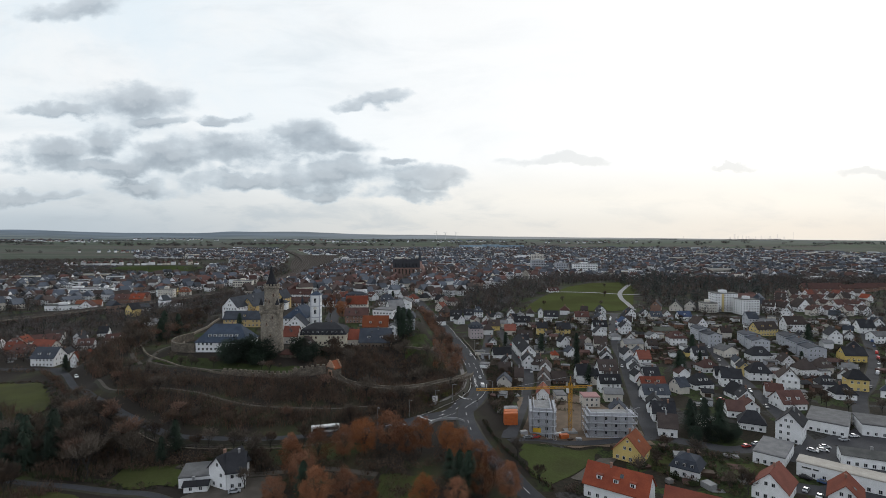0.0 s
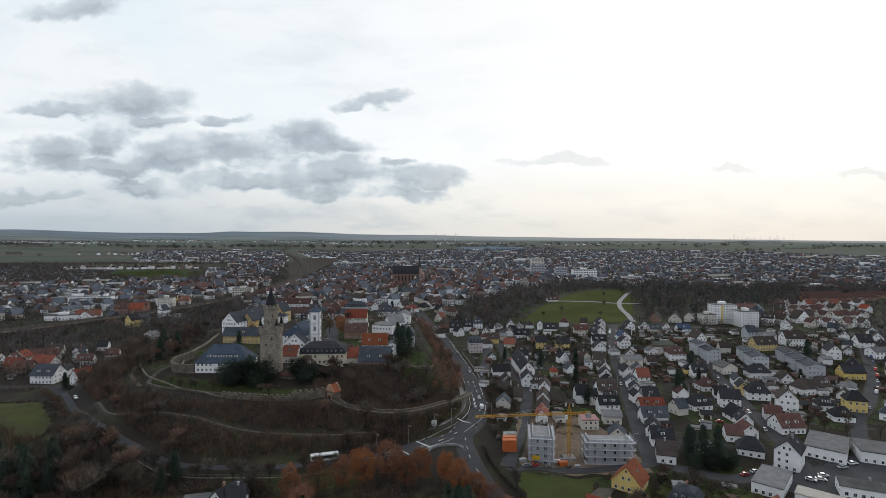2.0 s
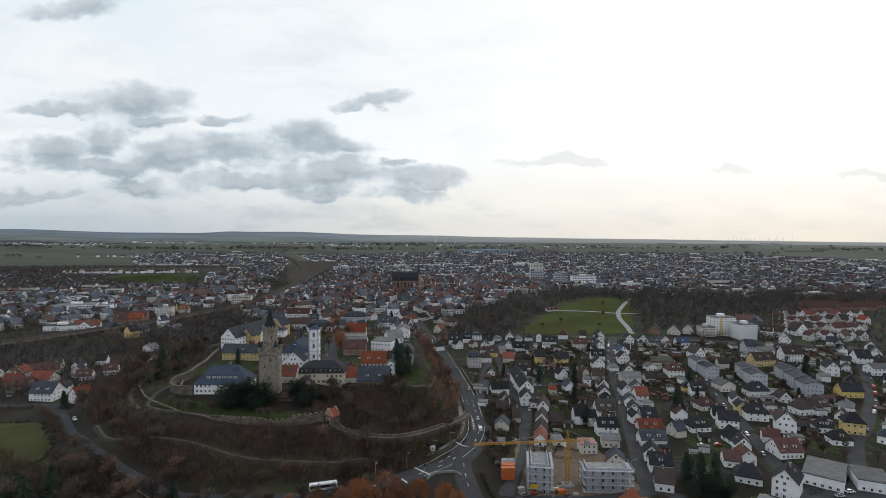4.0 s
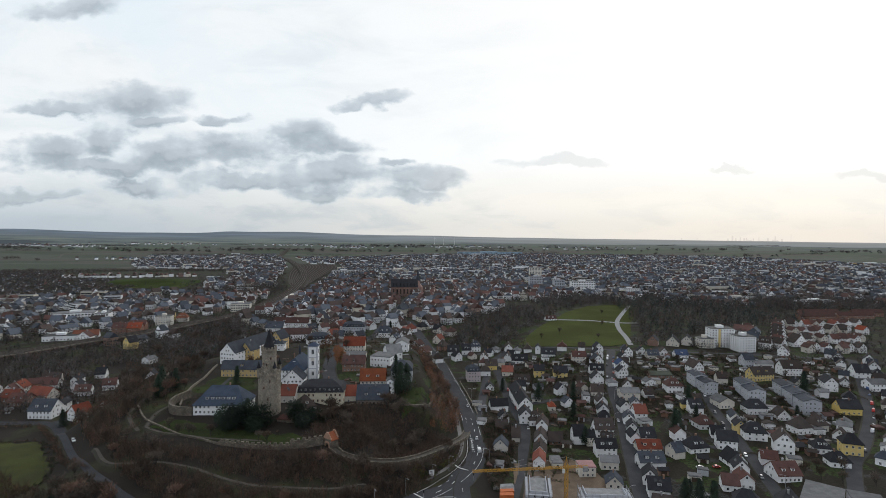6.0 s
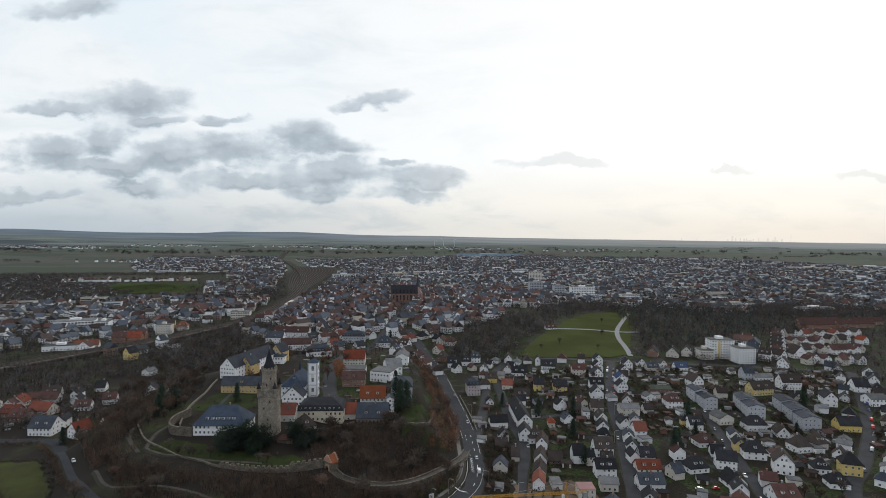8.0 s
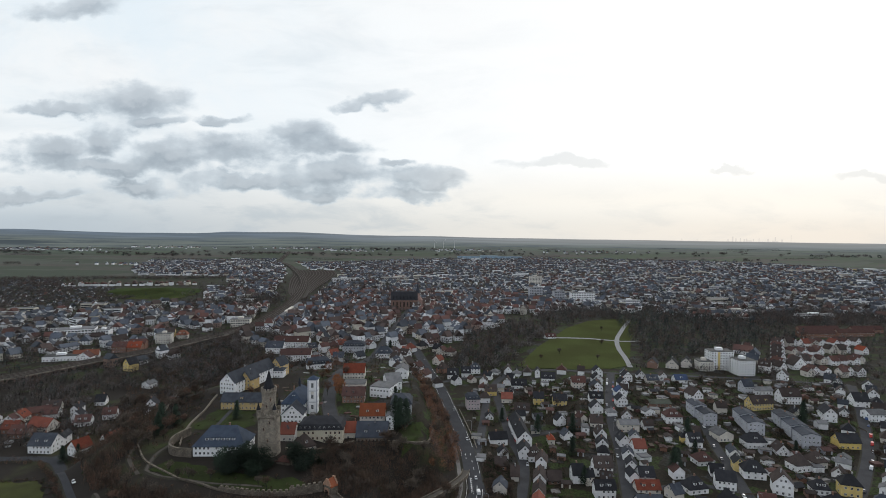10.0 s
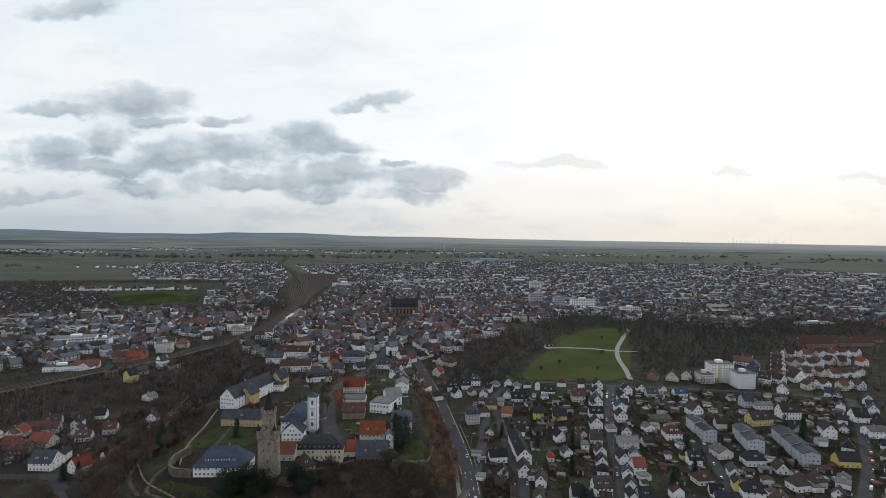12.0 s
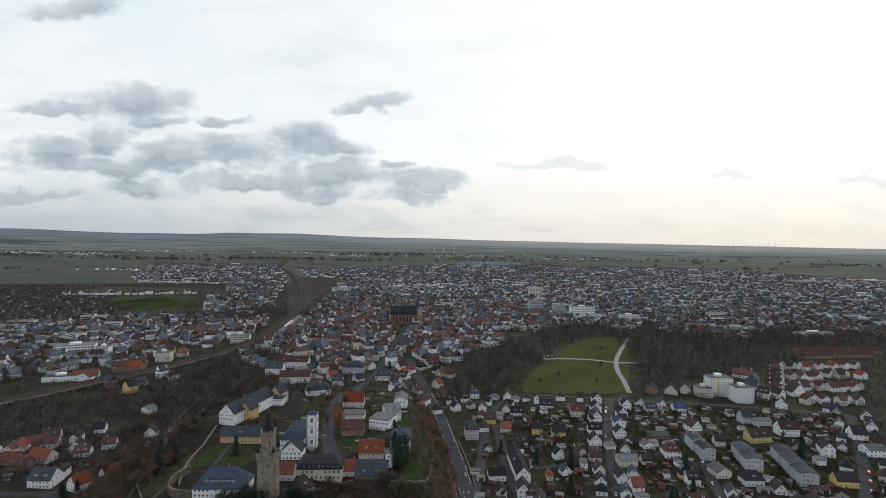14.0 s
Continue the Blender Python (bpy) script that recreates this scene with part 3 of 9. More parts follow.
ribbon("path", [(172, 474), (179, 507), (186, 548), (199, 592), (222, 645), (264, 738)], 4.8, "concrete", 0.3, "pale winding park path", "path")
ribbon("path", [(-150, 228), (-135, 214), (-112, 212), (-89, 204), (-71, 198), (-56, 197), (-39, 197), (-29, 204)], 1.4, "gravel_path", 0.12, "earth footpath along the castle slope", "path", level=True)
ribbon("path", [(-136, 236), (-149, 252), (-157, 288), (-176, 340), (-203, 395), (-216, 470)], 1.6, "gravel_path", 0.12, "earth footpath under the castle wall", "path", level=True)
ribbon("path", [(-84, 166), (-62, 160), (-40, 163), (-20, 160)], 3.0, "gravel_path", 0.12, "gravel drive beside the villa", "path", level=True)
patch("lawn", [(64, 182), (78, 178), (86, 170), (80, 158), (66, 166)], "lawn", 0.08, "green garden lawn behind a yellow house", "lawn")
patch("lawn", [(92, 172), (104, 170), (100, 156), (90, 158)], "lawn", 0.08, "small green garden lawn", "lawn")
patch("yard", [(-66, 158), (-52, 160), (-46, 150), (-62, 140), (-74, 148)], "gravel_path", 0.1, "gravel yard of the villa", "yard")
ribbon("castle_street", [(-62, 300), (-72, 340), (-78, 400), (-72, 470), (-64, 560), (-52, 800), (-40, 1000)], 8.0, "street", 0.2, "grey main street running from the castle into town", "street", level=True)
RAIL = [(-520, 330), (-430, 378), (-369, 440), (-335, 494), (-293, 550), (-256, 620), (-244, 692), (-248, 800), (-262, 930), (-312, 1188), (-375, 1437), (-472, 1735), (-613, 2117), (-740, 2420), (-903, 3135)]
ribbon("railway", RAIL, 20.0, "ballast", 3.4, "brown ballasted railway line with several tracks", "railway", level=True)
for shift in (-7.2, -2.8, 2.0, 6.8):
    ribbon("track", RAIL, 1.7, "track_bed", 3.5, "sleepers of a railway track", "railway track", shift, across=1, level=True)
    for side in (-0.6, 0.6):
        ribbon("rail", RAIL, 0.14, "rail_steel", 3.58, "worn steel rail on the ballast", "rail", shift + side, across=1, level=True)
# goods yard: tracks fan out between two edges and close up again
YARD_WEST = [(-254, 860), (-283, 1000), (-318, 1100), (-353, 1218), (-412, 1435), (-462, 1650), (-520, 1830)]
YARD_EAST = [(-240, 860), (-256, 1000), (-272, 1100), (-286, 1218), (-304, 1435), (-326, 1650), (-372, 1830)]
YARD_RING = YARD_WEST + YARD_EAST[::-1]
patch("goods_yard", YARD_RING, "ballast", 0.8, "wide brown goods yard with many tracks", "railway")
for k in range(14):
    f = (k + 0.5) / 14
    line = [(a[0] + (b[0] - a[0]) * f, a[1]) for a, b in zip(YARD_WEST, YARD_EAST)]
    ribbon("track", line[(k * 5) % 3:], 2.6, "track_bed", 1.15, "sleepers and rails of a siding", "railway track", across=1, level=True)
ribbon("path", [(-123, 286), (-125, 315)], 2.0, "street", 0.14, "grey paved path between two castle lawns", "path", level=True)
ribbon("path", [(-134, 239), (-126, 235), (-115, 233), (-104, 230), (-90, 228), (-76, 226)], 1.3, "gravel_path", 0.14, "pale footpath inside the castle wall", "path", level=True)
ribbon("path", [(-134, 239), (-136, 250), (-135, 262), (-133, 280)], 1.4, "gravel_path", 0.14, "pale footpath up to the castle court", "path", level=True)
ribbon("street", [(-150, 158), (-134, 157.5), (-120, 155), (-107, 153), (-95, 151), (-82, 148), (-66, 140)], 2.5, "asphalt", 0.14, "narrow lane below the villa garden", "street", level=True)
patch("meadow", [(-190, 152), (-150, 151.5), (-124, 149.5), (-104, 144), (-110, 132), (-160, 128), (-195, 136)], "meadow", 0.08, "yellowish rough meadow below the lane", "meadow")
patch("lawn", [(-101, 154.5), (-100, 164), (-86, 166), (-76, 161), (-75, 155), (-88, 152.5)], "lawn", 0.1, "green lawn of the villa garden", "lawn")
patch("meadow", [(-150, 154), (-132, 153), (-106, 149), (-100, 143), (-150, 143)], "meadow", 0.1, "brownish green grass below the lane", "meadow")
patch("field", [(-720, 1080), (-640, 1210), (-505, 1090), (-503, 1010), (-600, 1005)], "park_lawn", 0.3, "green field behind the railway quarter", "field")
patch("yard", [(40, 161), (54, 176), (58, 174), (46, 156)], "gravel_path", 0.1, "gravel drive beside the red-roofed house", "yard")


# ---- houses ----
def box(bm, x0, y0, z0, x1, y1, z1, m=None):
    v = [bm.verts.new(p) for p in ((x0, y0, z0), (x1, y0, z0), (x1, y1, z0), (x0, y1, z0), (x0, y0, z1), (x1, y0, z1), (x1, y1, z1), (x0, y1, z1))]
    for f in ((3, 2, 1, 0), (4, 5, 6, 7), (0, 1, 5, 4), (1, 2, 6, 5), (2, 3, 7, 6), (3, 0, 4, 7)):
        face = bm.faces.new([v[k] for k in f])
        if m:
            face.material_index = m
    return v


def part(name, bm, mat, parent, label="", mats=()):
    me = bpy.data.meshes.new(name)
    bm.to_mesh(me)
    bm.free()
    for m in (mat, *mats):
        me.materials.append(MATS[m])
    ob = new(name, me)
    ob.parent = parent
    if label:
        ob["label"] = label
    return ob


def thing(name, x, y, z, rot, label, category, group=""):
    ob = new(name)
    ob.matrix_basis = pose(x, y, z, 0, 0, rot)
    return tagged(ob, label, category, group)


def grid_pane(name, xs, zs, holes, depth, mats):
    """A framed pane in one piece: cells in holes lie back by depth and take the second material."""
    bm = bmesh.new()
    lay = {}

    def at(i, j, y):
        if (i, j, y) not in lay:
            lay[i, j, y] = bm.verts.new((xs[i], y, zs[j]))
        return lay[i, j, y]

    front, rear = -0.04, 0.05
    for i in range(len(xs) - 1):
        for j in range(len(zs) - 1):
            y = front + depth if (i, j) in holes else front
            f = bm.faces.new([at(i, j, y), at(i + 1, j, y), at(i + 1, j + 1, y), at(i, j + 1, y)])
            f.material_index = 1 if (i, j) in holes else 0
            if (i, j) in holes:
                ring = [(i, j), (i + 1, j), (i + 1, j + 1), (i, j + 1)]
                for p, q in zip(ring, ring[1:] + ring[:1]):
                    bm.faces.new([at(*p, front), at(*q, front), at(*q, y), at(*p, y)])
    m, n = len(xs) - 1, len(zs) - 1
    ring = [(i, 0) for i in range(m)] + [(m, j) for j in range(n)] + [(i, n) for i in range(m, 0, -1)] + [(0, j) for j in range(n, 0, -1)]
    for p, q in zip(ring, ring[1:] + ring[:1]):
        bm.faces.new([at(*q, front), at(*p, front), at(*p, rear), at(*q, rear)])
    me = bpy.data.meshes.new(name)
    bm.to_mesh(me)
    bm.free()
    for k in mats:
        me.materials.append(MATS[k])
    return me


def window_mesh(name, frame_mat="window_frame"):
    """A window one metre square with two panes."""
    return grid_pane(name, (-0.5, -0.41, -0.03, 0.03, 0.41, 0.5), (0, 0.09, 0.92, 1), {(1, 1), (3, 1)}, 0.03, (frame_mat, "window_glass"))


WINDOW = window_mesh("window")
STONE_WINDOW = window_mesh("window", "sandstone")


def add_window(parent, x, y, z, rot, w, h, mesh=None):
    ob = new("window", mesh or WINDOW)
    ob.parent = parent
    ob.matrix_basis = pose(x, y, z, 0, 0, rot) @ Matrix.Diagonal((w, 1, h, 1))
    return ob


SKYLIGHT = grid_pane("skylight", (-0.5, -0.42, 0.42, 0.5), (-0.6, -0.52, 0.52, 0.6), {(1, 1)}, 0.02, ("roof_darkgrey", "window_glass"))
SKYLIGHT.transform(Matrix.Rotation(radians(-90), 4, "X"))
NAMES = {"white": "white rendered", "cream": "cream rendered", "yellow": "yellow painted", "ochre": "ochre yellow", "pink": "greyish pink", "brick": "brown brick", "greywall": "light grey",
         "timber": "half-timbered", "stone": "old stone", "creamstone": "cream and stone"}
ROOFS = {"red": "red tiled", "orange": "orange tiled", "redbrown": "red-brown tiled", "brown": "brown tiled", "dark": "dark grey tiled", "slate": "slate", "blueslate": "bluish slate", "blue": "blue",
         "grey": "grey", "darkgrey": "dark grey sheet", "pink": "pinkish", "green": "mossy dark", "beige": "pale sheet"}
SHAPES = {"s": "gabled", "g": "gabled", "h": "hipped", "m": "mansard", "f": "flat"}


def roof_mesh(bm, w, d, eave, kind, pitch):
    """Roof over a body w wide and d deep, as slabs with overhang. Returns the ridge height."""
    o, t = 0.45, 0.22
    if kind == "f":
        box(bm, -w / 2 - 0.15, -0.15, eave, w / 2 + 0.15, d + 0.15, eave + 0.35)
        box(bm, -w / 2 + 0.3, 0.3, eave + 0.35, w / 2 - 0.3, d - 0.3, eave + 0.42)
        return eave + 0.4
    run = (w if kind == "g" else d) / 2

    def shell(points, faces):
        top = [bm.verts.new(p) for p in points]
        low = [bm.verts.new((p[0], p[1], p[2] - t)) for p in points]
        edges = {}
        for f in faces:
            bm.faces.new([top[k] for k in f])
            bm.faces.new([low[k] for k in reversed(f)])
            for a, b in zip(f, f[1:] + f[:1]):
                edges[(a, b)] = 1
        for a, b in edges:
            if (b, a) not in edges:
                bm.faces.new([top[b], top[a], low[a], low[b]])

    rise = run * math.tan(radians(pitch))
    drop = o * math.tan(radians(pitch))
    e, r = eave - drop + t, eave + rise + t
    x0, x1, y0, y1 = -w / 2, w / 2, 0, d
    if kind == "g":
        shell([(x0 - o, y0 - o, e), (0, y0 - o, r), (x1 + o, y0 - o, e), (x0 - o, y1 + o, e), (0, y1 + o, r), (x1 + o, y1 + o, e)], [[0, 1, 4, 3], [1, 2, 5, 4]])
    elif kind == "s":
        shell([(x0 - o, y0 - o, e), (x1 + o, y0 - o, e), (x0 - o, d / 2, r), (x1 + o, d / 2, r), (x0 - o, y1 + o, e), (x1 + o, y1 + o, e)], [[0, 1, 3, 2], [2, 3, 5, 4]])
    elif kind == "h":
        cut = min(w / 2 - 0.3, d / 2 * 0.8) if w >= d else w / 2 * 0.8
        if w >= d * 0.8:
            shell([(x0 - o, y0 - o, e), (x1 + o, y0 - o, e), (x1 + o, y1 + o, e), (x0 - o, y1 + o, e), (x0 + cut, d / 2, r), (x1 - cut, d / 2, r)],
                  [[0, 1, 5, 4], [1, 2, 5], [2, 3, 4, 5], [3, 0, 4]])
        else:
            rise = w / 2 * math.tan(radians(pitch))
            r = eave + rise + t
            shell([(x0 - o, y0 - o, e), (x1 + o, y0 - o, e), (x1 + o, y1 + o, e), (x0 - o, y1 + o, e), (0, y0 + cut, r), (0, y1 - cut, r)],
                  [[0, 1, 4], [1, 2, 5, 4], [2, 3, 5], [3, 0, 4, 5]])
    else:
        k, hk = 1.1, 2.7
        e, m, r = eave + t, eave + hk, eave + hk + (min(w, d) / 2 - k) * 0.45
        q = min(w, d) / 2 - 0.4
        shell([(x0 - o, y0 - o, e), (x1 + o, y0 - o, e), (x1 + o, y1 + o, e), (x0 - o, y1 + o, e),
               (x0 + k, y0 + k, m), (x1 - k, y0 + k, m), (x1 - k, y1 - k, m), (x0 + k, y1 - k, m), (min(x0 + q, -0.1), d / 2, r), (max(x1 - q, 0.1), d / 2, r)],
              [[0, 1, 5, 4], [1, 2, 6, 5], [2, 3, 7, 6], [3, 0, 4, 7], [4, 5, 9, 8], [5, 6, 9], [6, 7, 8, 9], [7, 4, 8]])
    return r


PITCH = {"red": 44, "orange": 47, "dark": 45, "brown": 47, "slate": 43, "redbrown": 40, "grey": 28, "darkgrey": 20, "green": 20}
made_houses = []


def house(x, y, w, d, eave, rot, kind, roof, wall, name="house", z=None, detail=True, sides_too=True, pitch=None, dormers=None, label=""):
    """A house whose front edge, w long, is centred on x, y; it goes d back. kind: s ridge along the front, g gable to the front, h hipped, m mansard, f flat."""
    rnd = random.Random(int(x * 13 + y * 7))
    storeys = max(1, int(eave / 2.7))
    eave = eave * 0.84
    if x > 20 and y < 450 and wall != "greywall" and kind != "f":
        w, d = w * 0.95, d * 0.82
    c, s = math.cos(radians(rot)), math.sin(radians(rot))
    made_houses.append((x - s * d / 2, y + c * d / 2, max(w, d) * 0.6))
    if z is None:
        z = min(float(lie(x + c * a - s * b, y + s * a + c * b)) for a in (-w / 2, w / 2) for b in (0, d)) - 0.1
    pitch = pitch or PITCH.get(roof, 40)
    if wall == "greywall" and kind == "g":
        pitch = 16
    what = label or "%s house with a %s %s roof" % (NAMES[wall], ROOFS[roof], SHAPES[kind])
    ob = thing(name, x, y, z, rot, what, "house" if name == "house" else name.replace("_", " "))
    bm = bmesh.new()
    run = (w if kind == "g" else d) / 2
    ridge = run * math.tan(radians(pitch))
    a, b = w / 2, d
    base = [(-a, 0), (a, 0), (a, b), (-a, b)]
    lo = [bm.verts.new((p, q, -2.0)) for p, q in base]
    hi = [bm.verts.new((p, q, eave)) for p, q in base]
    if kind == "g":
        f, k = bm.verts.new((0, 0, eave + ridge)), bm.verts.new((0, b, eave + ridge))
        for q in ([lo[0], lo[1], hi[1], f, hi[0]], [lo[1], lo[2], hi[2], hi[1]], [lo[2], lo[3], hi[3], k, hi[2]], [lo[3], lo[0], hi[0], hi[3]]):
            bm.faces.new(q)
    elif kind == "s":
        f, k = bm.verts.new((-a, d / 2, eave + ridge)), bm.verts.new((a, d / 2, eave + ridge))
        for q in ([lo[0], lo[1], hi[1], hi[0]], [lo[1], lo[2], hi[2], k, hi[1]], [lo[2], lo[3], hi[3], hi[2]], [lo[3], lo[0], hi[0], f, hi[3]]):
            bm.faces.new(q)
    else:
        for n in range(4):
            bm.faces.new([lo[n], lo[(n + 1) % 4], hi[(n + 1) % 4], hi[n]])
    part("wall", bm, "wall_" + wall, ob)
    bm = bmesh.new()
    top = roof_mesh(bm, w, d, eave, kind, pitch)
    part("roof", bm, "roof_" + roof, ob)
    if not detail:
        return ob
    high = eave / storeys
    mesh = STONE_WINDOW if wall in ("stone", "creamstone") else WINDOW

    def row(length, put, z0, gap):
        n = max(1, int((length - 0.8) / gap))
        for q in range(n):
            if rnd.random() < 0.08:
                continue
            put((q + 0.5) / n * (length - 1.0) - (length - 1.0) / 2, z0)

    gap = rnd.uniform(1.9, 2.5) * (1.0 if sides_too else 1.2)
    ww, wh = rnd.uniform(0.85, 1.05), rnd.uniform(1.05, 1.25)
    facing = s * x + -c * y  # which side walls turn to the viewer
    for n in range(storeys):
        zz = n * high + 0.75
        row(w, lambda q, h0: add_window(ob, q, 0, h0, 0, ww, wh, mesh), zz, gap)
        right_seen = (x - 0) * c + y * s < 0
        if not sides_too:
            continue
        if right_seen:
            row(d, lambda q, h0: add_window(ob, a, d / 2 + q, h0, 90, ww, wh, mesh), zz, gap * 1.5)
        else:
            row(d, lambda q, h0: add_window(ob, -a, d / 2 + q, h0, -90, ww, wh, mesh), zz, gap * 1.5)
    if kind == "g" and ridge > 2.6:
        for q in ((-0.9, 0.9) if w > 7 else (0,)):
            add_window(ob, q, 0, eave + 0.6, 0, 0.9, 1.15, mesh)
        if ridge > 4.4:
            add_window(ob, 0, 0, eave + 3.1, 0, 0.7, 0.8, mesh)
    if kind == "s" and ridge > 3.0:
        side = (a, 90) if right_seen else (-a, -90)
        for q in (-0.9, 0.9):
            add_window(ob, side[0], d / 2 + q, eave + 0.6, side[1], 0.85, 1.1, mesh)
    if kind != "f" and rnd.random() < 0.85:
        bm = bmesh.new()
        cx, cy = (rnd.uniform(-0.8, 0.8), d * rnd.uniform(0.35, 0.7)) if kind == "g" else (w * rnd.uniform(-0.25, 0.25), d / 2 + rnd.uniform(-0.6, 0.8))
        box(bm, cx - 0.3, cy - 0.35, top - 1.9, cx + 0.3, cy + 0.35, top + 0.75)
        box(bm, cx - 0.36, cy - 0.41, top + 0.75, cx + 0.36, cy + 0.41, top + 0.87)
        part("chimney", bm, rnd.choice(("wall_brick", "wall_brick", "concrete", "steel")), ob)
    t = math.tan(radians(pitch))
    count = dormers if dormers is not None else (rnd.choice((0, 1, 2, 2)) if kind in "sh" and w > 7.5 and t > 0.6 else 0)
    for q in range(count):
        px = ((q + 0.5) / count - 0.5) * w * (0.8 if kind == "s" else 0.62)
        py = d * 0.13
        zb = eave + py * t
        bm = bmesh.new()
        box(bm, px - 0.75, py, zb - 0.3, px + 0.75, py + 1.9 / t * 0.75, zb + 1.35)
        dorm = part("dormer", bm, "wall_" + ("white" if wall == "stone" else wall), ob)
        bm = bmesh.new()
        box(bm, px - 0.95, py - 0.2, zb + 1.35, px + 0.95, py + 2.1 / t * 0.8, zb + 1.5)
        part("dormer_roof", bm, "roof_" + roof, dorm)
        add_window(dorm, px, py, zb + 0.15, 0, 1.0, 1.05)
    if kind in "sg" and t > 0.6 and rnd.random() < 0.35:
        for q in range(rnd.choice((1, 1, 2))):
            sk = new("skylight", SKYLIGHT)
            sk.parent = ob
            if kind == "s":
                py = d * rnd.uniform(0.2, 0.36)
                sk.matrix_basis = pose(w * rnd.uniform(-0.35, 0.35), py, eave + 0.25 + py * t, pitch)
            else:
                px, sg = w * rnd.uniform(0.2, 0.3), (1 if right_seen else -1)
                sk.matrix_basis = pose(sg * (w / 2 - px), d * rnd.uniform(0.2, 0.8), eave + 0.25 + px * t, 0, sg * pitch, 0)
    if kind == "m":
        n = max(2, int(w / 2.6))
        for q in range(n):
            px = ((q + 0.5) / n - 0.5) * (w - 1.6)
            bm = bmesh.new()
            box(bm, px - 0.6, 0.05, eave + 0.5, px + 0.6, 1.5, eave + 2.0)
            dorm = part("dormer", bm, "roof_" + roof, ob)
            add_window(dorm, px, 0.05, eave + 0.65, 0, 0.85, 1.2)
    return ob



# ---- houses of the near quarters ----
house(47.5, 144.3, 18.3, 11, 5.2, -35, "s", "red", "white", dormers=3, pitch=45)
house(60.8, 172.0, 10.1, 11, 4.2, -36, "g", "orange", "yellow")
house(63.2, 130.6, 15.2, 11, 5.2, -32, "s", "red", "white")
house(74.4, 160.7, 8.6, 10, 3.4, -38, "m", "slate", "white")
house(83.2, 193.0, 6.8, 9, 4.6, -17, "s", "brown", "white")
house(88.1, 208.0, 8.8, 9, 4.8, -13, "s", "dark", "white")
house(88.8, 219.5, 6, 9, 5, -18, "g", "dark", "white")
house(96.1, 234.5, 11.9, 9, 4.5, 0, "s", "slate", "white")
house(102.1, 253.0, 12.0, 8, 3, 0, "s", "red", "cream")
house(105.3, 263.0, 7.9, 9, 5, 0, "s", "dark", "white")
house(98.6, 263.0, 4.8, 9, 5, 0, "g", "dark", "white")
house(102.0, 276.5, 5.5, 9, 5, -14, "g", "dark", "white")
house(105.1, 290.3, 6, 9, 5, -14, "g", "slate", "white")
house(114.4, 296.5, 7.0, 10, 6, 0, "s", "red", "white")
house(109.7, 308.5, 6.6, 10, 5, 0, "g", "dark", "white")
house(119.8, 328.6, 12.4, 10, 6, 0, "s", "grey", "cream")
house(127.9, 366.2, 7.5, 9, 6, 0, "g", "dark", "white")
house(133.5, 384.7, 7.9, 9, 6, 0, "g", "blue", "white")
house(143.0, 406.7, 7.9, 9, 6, 0, "g", "dark", "white")
house(153.5, 428.2, 7.8, 9, 6, 0, "g", "dark", "white")
house(106.9, 355.4, 8.7, 9, 5, -3, "g", "dark", "white")
house(111.8, 372.9, 9.9, 9, 5, -3, "s", "dark", "white")
house(119.2, 396.5, 9.1, 9, 6, 3, "g", "slate", "white")
house(126.4, 419.7, 8.1, 9, 6, 0, "g", "dark", "white")
house(133.9, 443.2, 7.6, 9, 6, 0, "g", "dark", "white")
house(98.7, 317.5, 6.5, 9, 5, 0, "g", "brown", "white")
house(94.8, 303.3, 6.9, 9, 5, -10, "g", "dark", "white")
house(100.6, 334.6, 8, 9, 4, -8, "s", "brown", "cream")
house(85.7, 271.0, 9.9, 10, 6, 0, "s", "brown", "white")
house(79.4, 247.5, 10.1, 8, 6, 0, "s", "dark", "white")
house(76.5, 234.0, 8.1, 8, 4.6, -7, "s", "grey", "cream")
house(64.5, 226.5, 7.1, 7, 5.5, 0, "f", "pink", "cream")
house(70.4, 262.5, 5.9, 10, 6, 0, "s", "dark", "white")
house(75.6, 260.7, 4.4, 7, 6, 6, "s", "dark", "cream")
house(90.7, 323.8, 4.1, 8, 6, -7, "f", "grey", "white")
house(86.4, 335.1, 8.1, 8, 3, -7, "s", "brown", "brick")
house(108.6, 409.7, 10.8, 10, 6, -5, "s", "redbrown", "cream")
house(71.7, 379.6, 7.5, 9, 6.5, -5, "s", "dark", "yellow")
house(85.7, 372.9, 10, 9, 5.5, -5, "s", "dark", "yellow")
house(89.4, 433.4, 11.5, 10, 4, -8, "s", "dark", "white")
house(83.1, 447.9, 4.5, 10, 7, -10, "g", "dark", "white")
house(64.0, 423.6, 13, 10, 4, -5, "s", "dark", "white")
house(60.4, 465.9, 7, 10, 5, -5, "g", "brown", "white")
house(39.7, 407.6, 9.2, 9, 5, 0, "s", "brown", "yellow")
house(48.4, 416.3, 5.4, 9, 5, -8, "s", "grey", "cream")
house(49.9, 389.8, 8.4, 9, 4.5, -8, "s", "red", "cream")
house(57.1, 364.8, 10.6, 9, 4, -8, "s", "brown", "white")
house(45.8, 325.8, 37.5, 10, 7, -88, "s", "dark", "white")
house(47.8, 291.3, 7, 12, 6, -4, "g", "dark", "white")
house(53.3, 288.8, 8, 9, 4.5, 2, "h", "brown", "white")
house(60.4, 328.5, 5.9, 9, 3, -10, "s", "grey", "cream")
house(67.2, 313.0, 4.0, 7, 4, 0, "h", "red", "cream")
house(35.5, 311.3, 11, 8, 5, 8, "s", "dark", "white")
house(32.7, 276.8, 6.2, 8, 3.6, -5, "s", "brown", "brick")
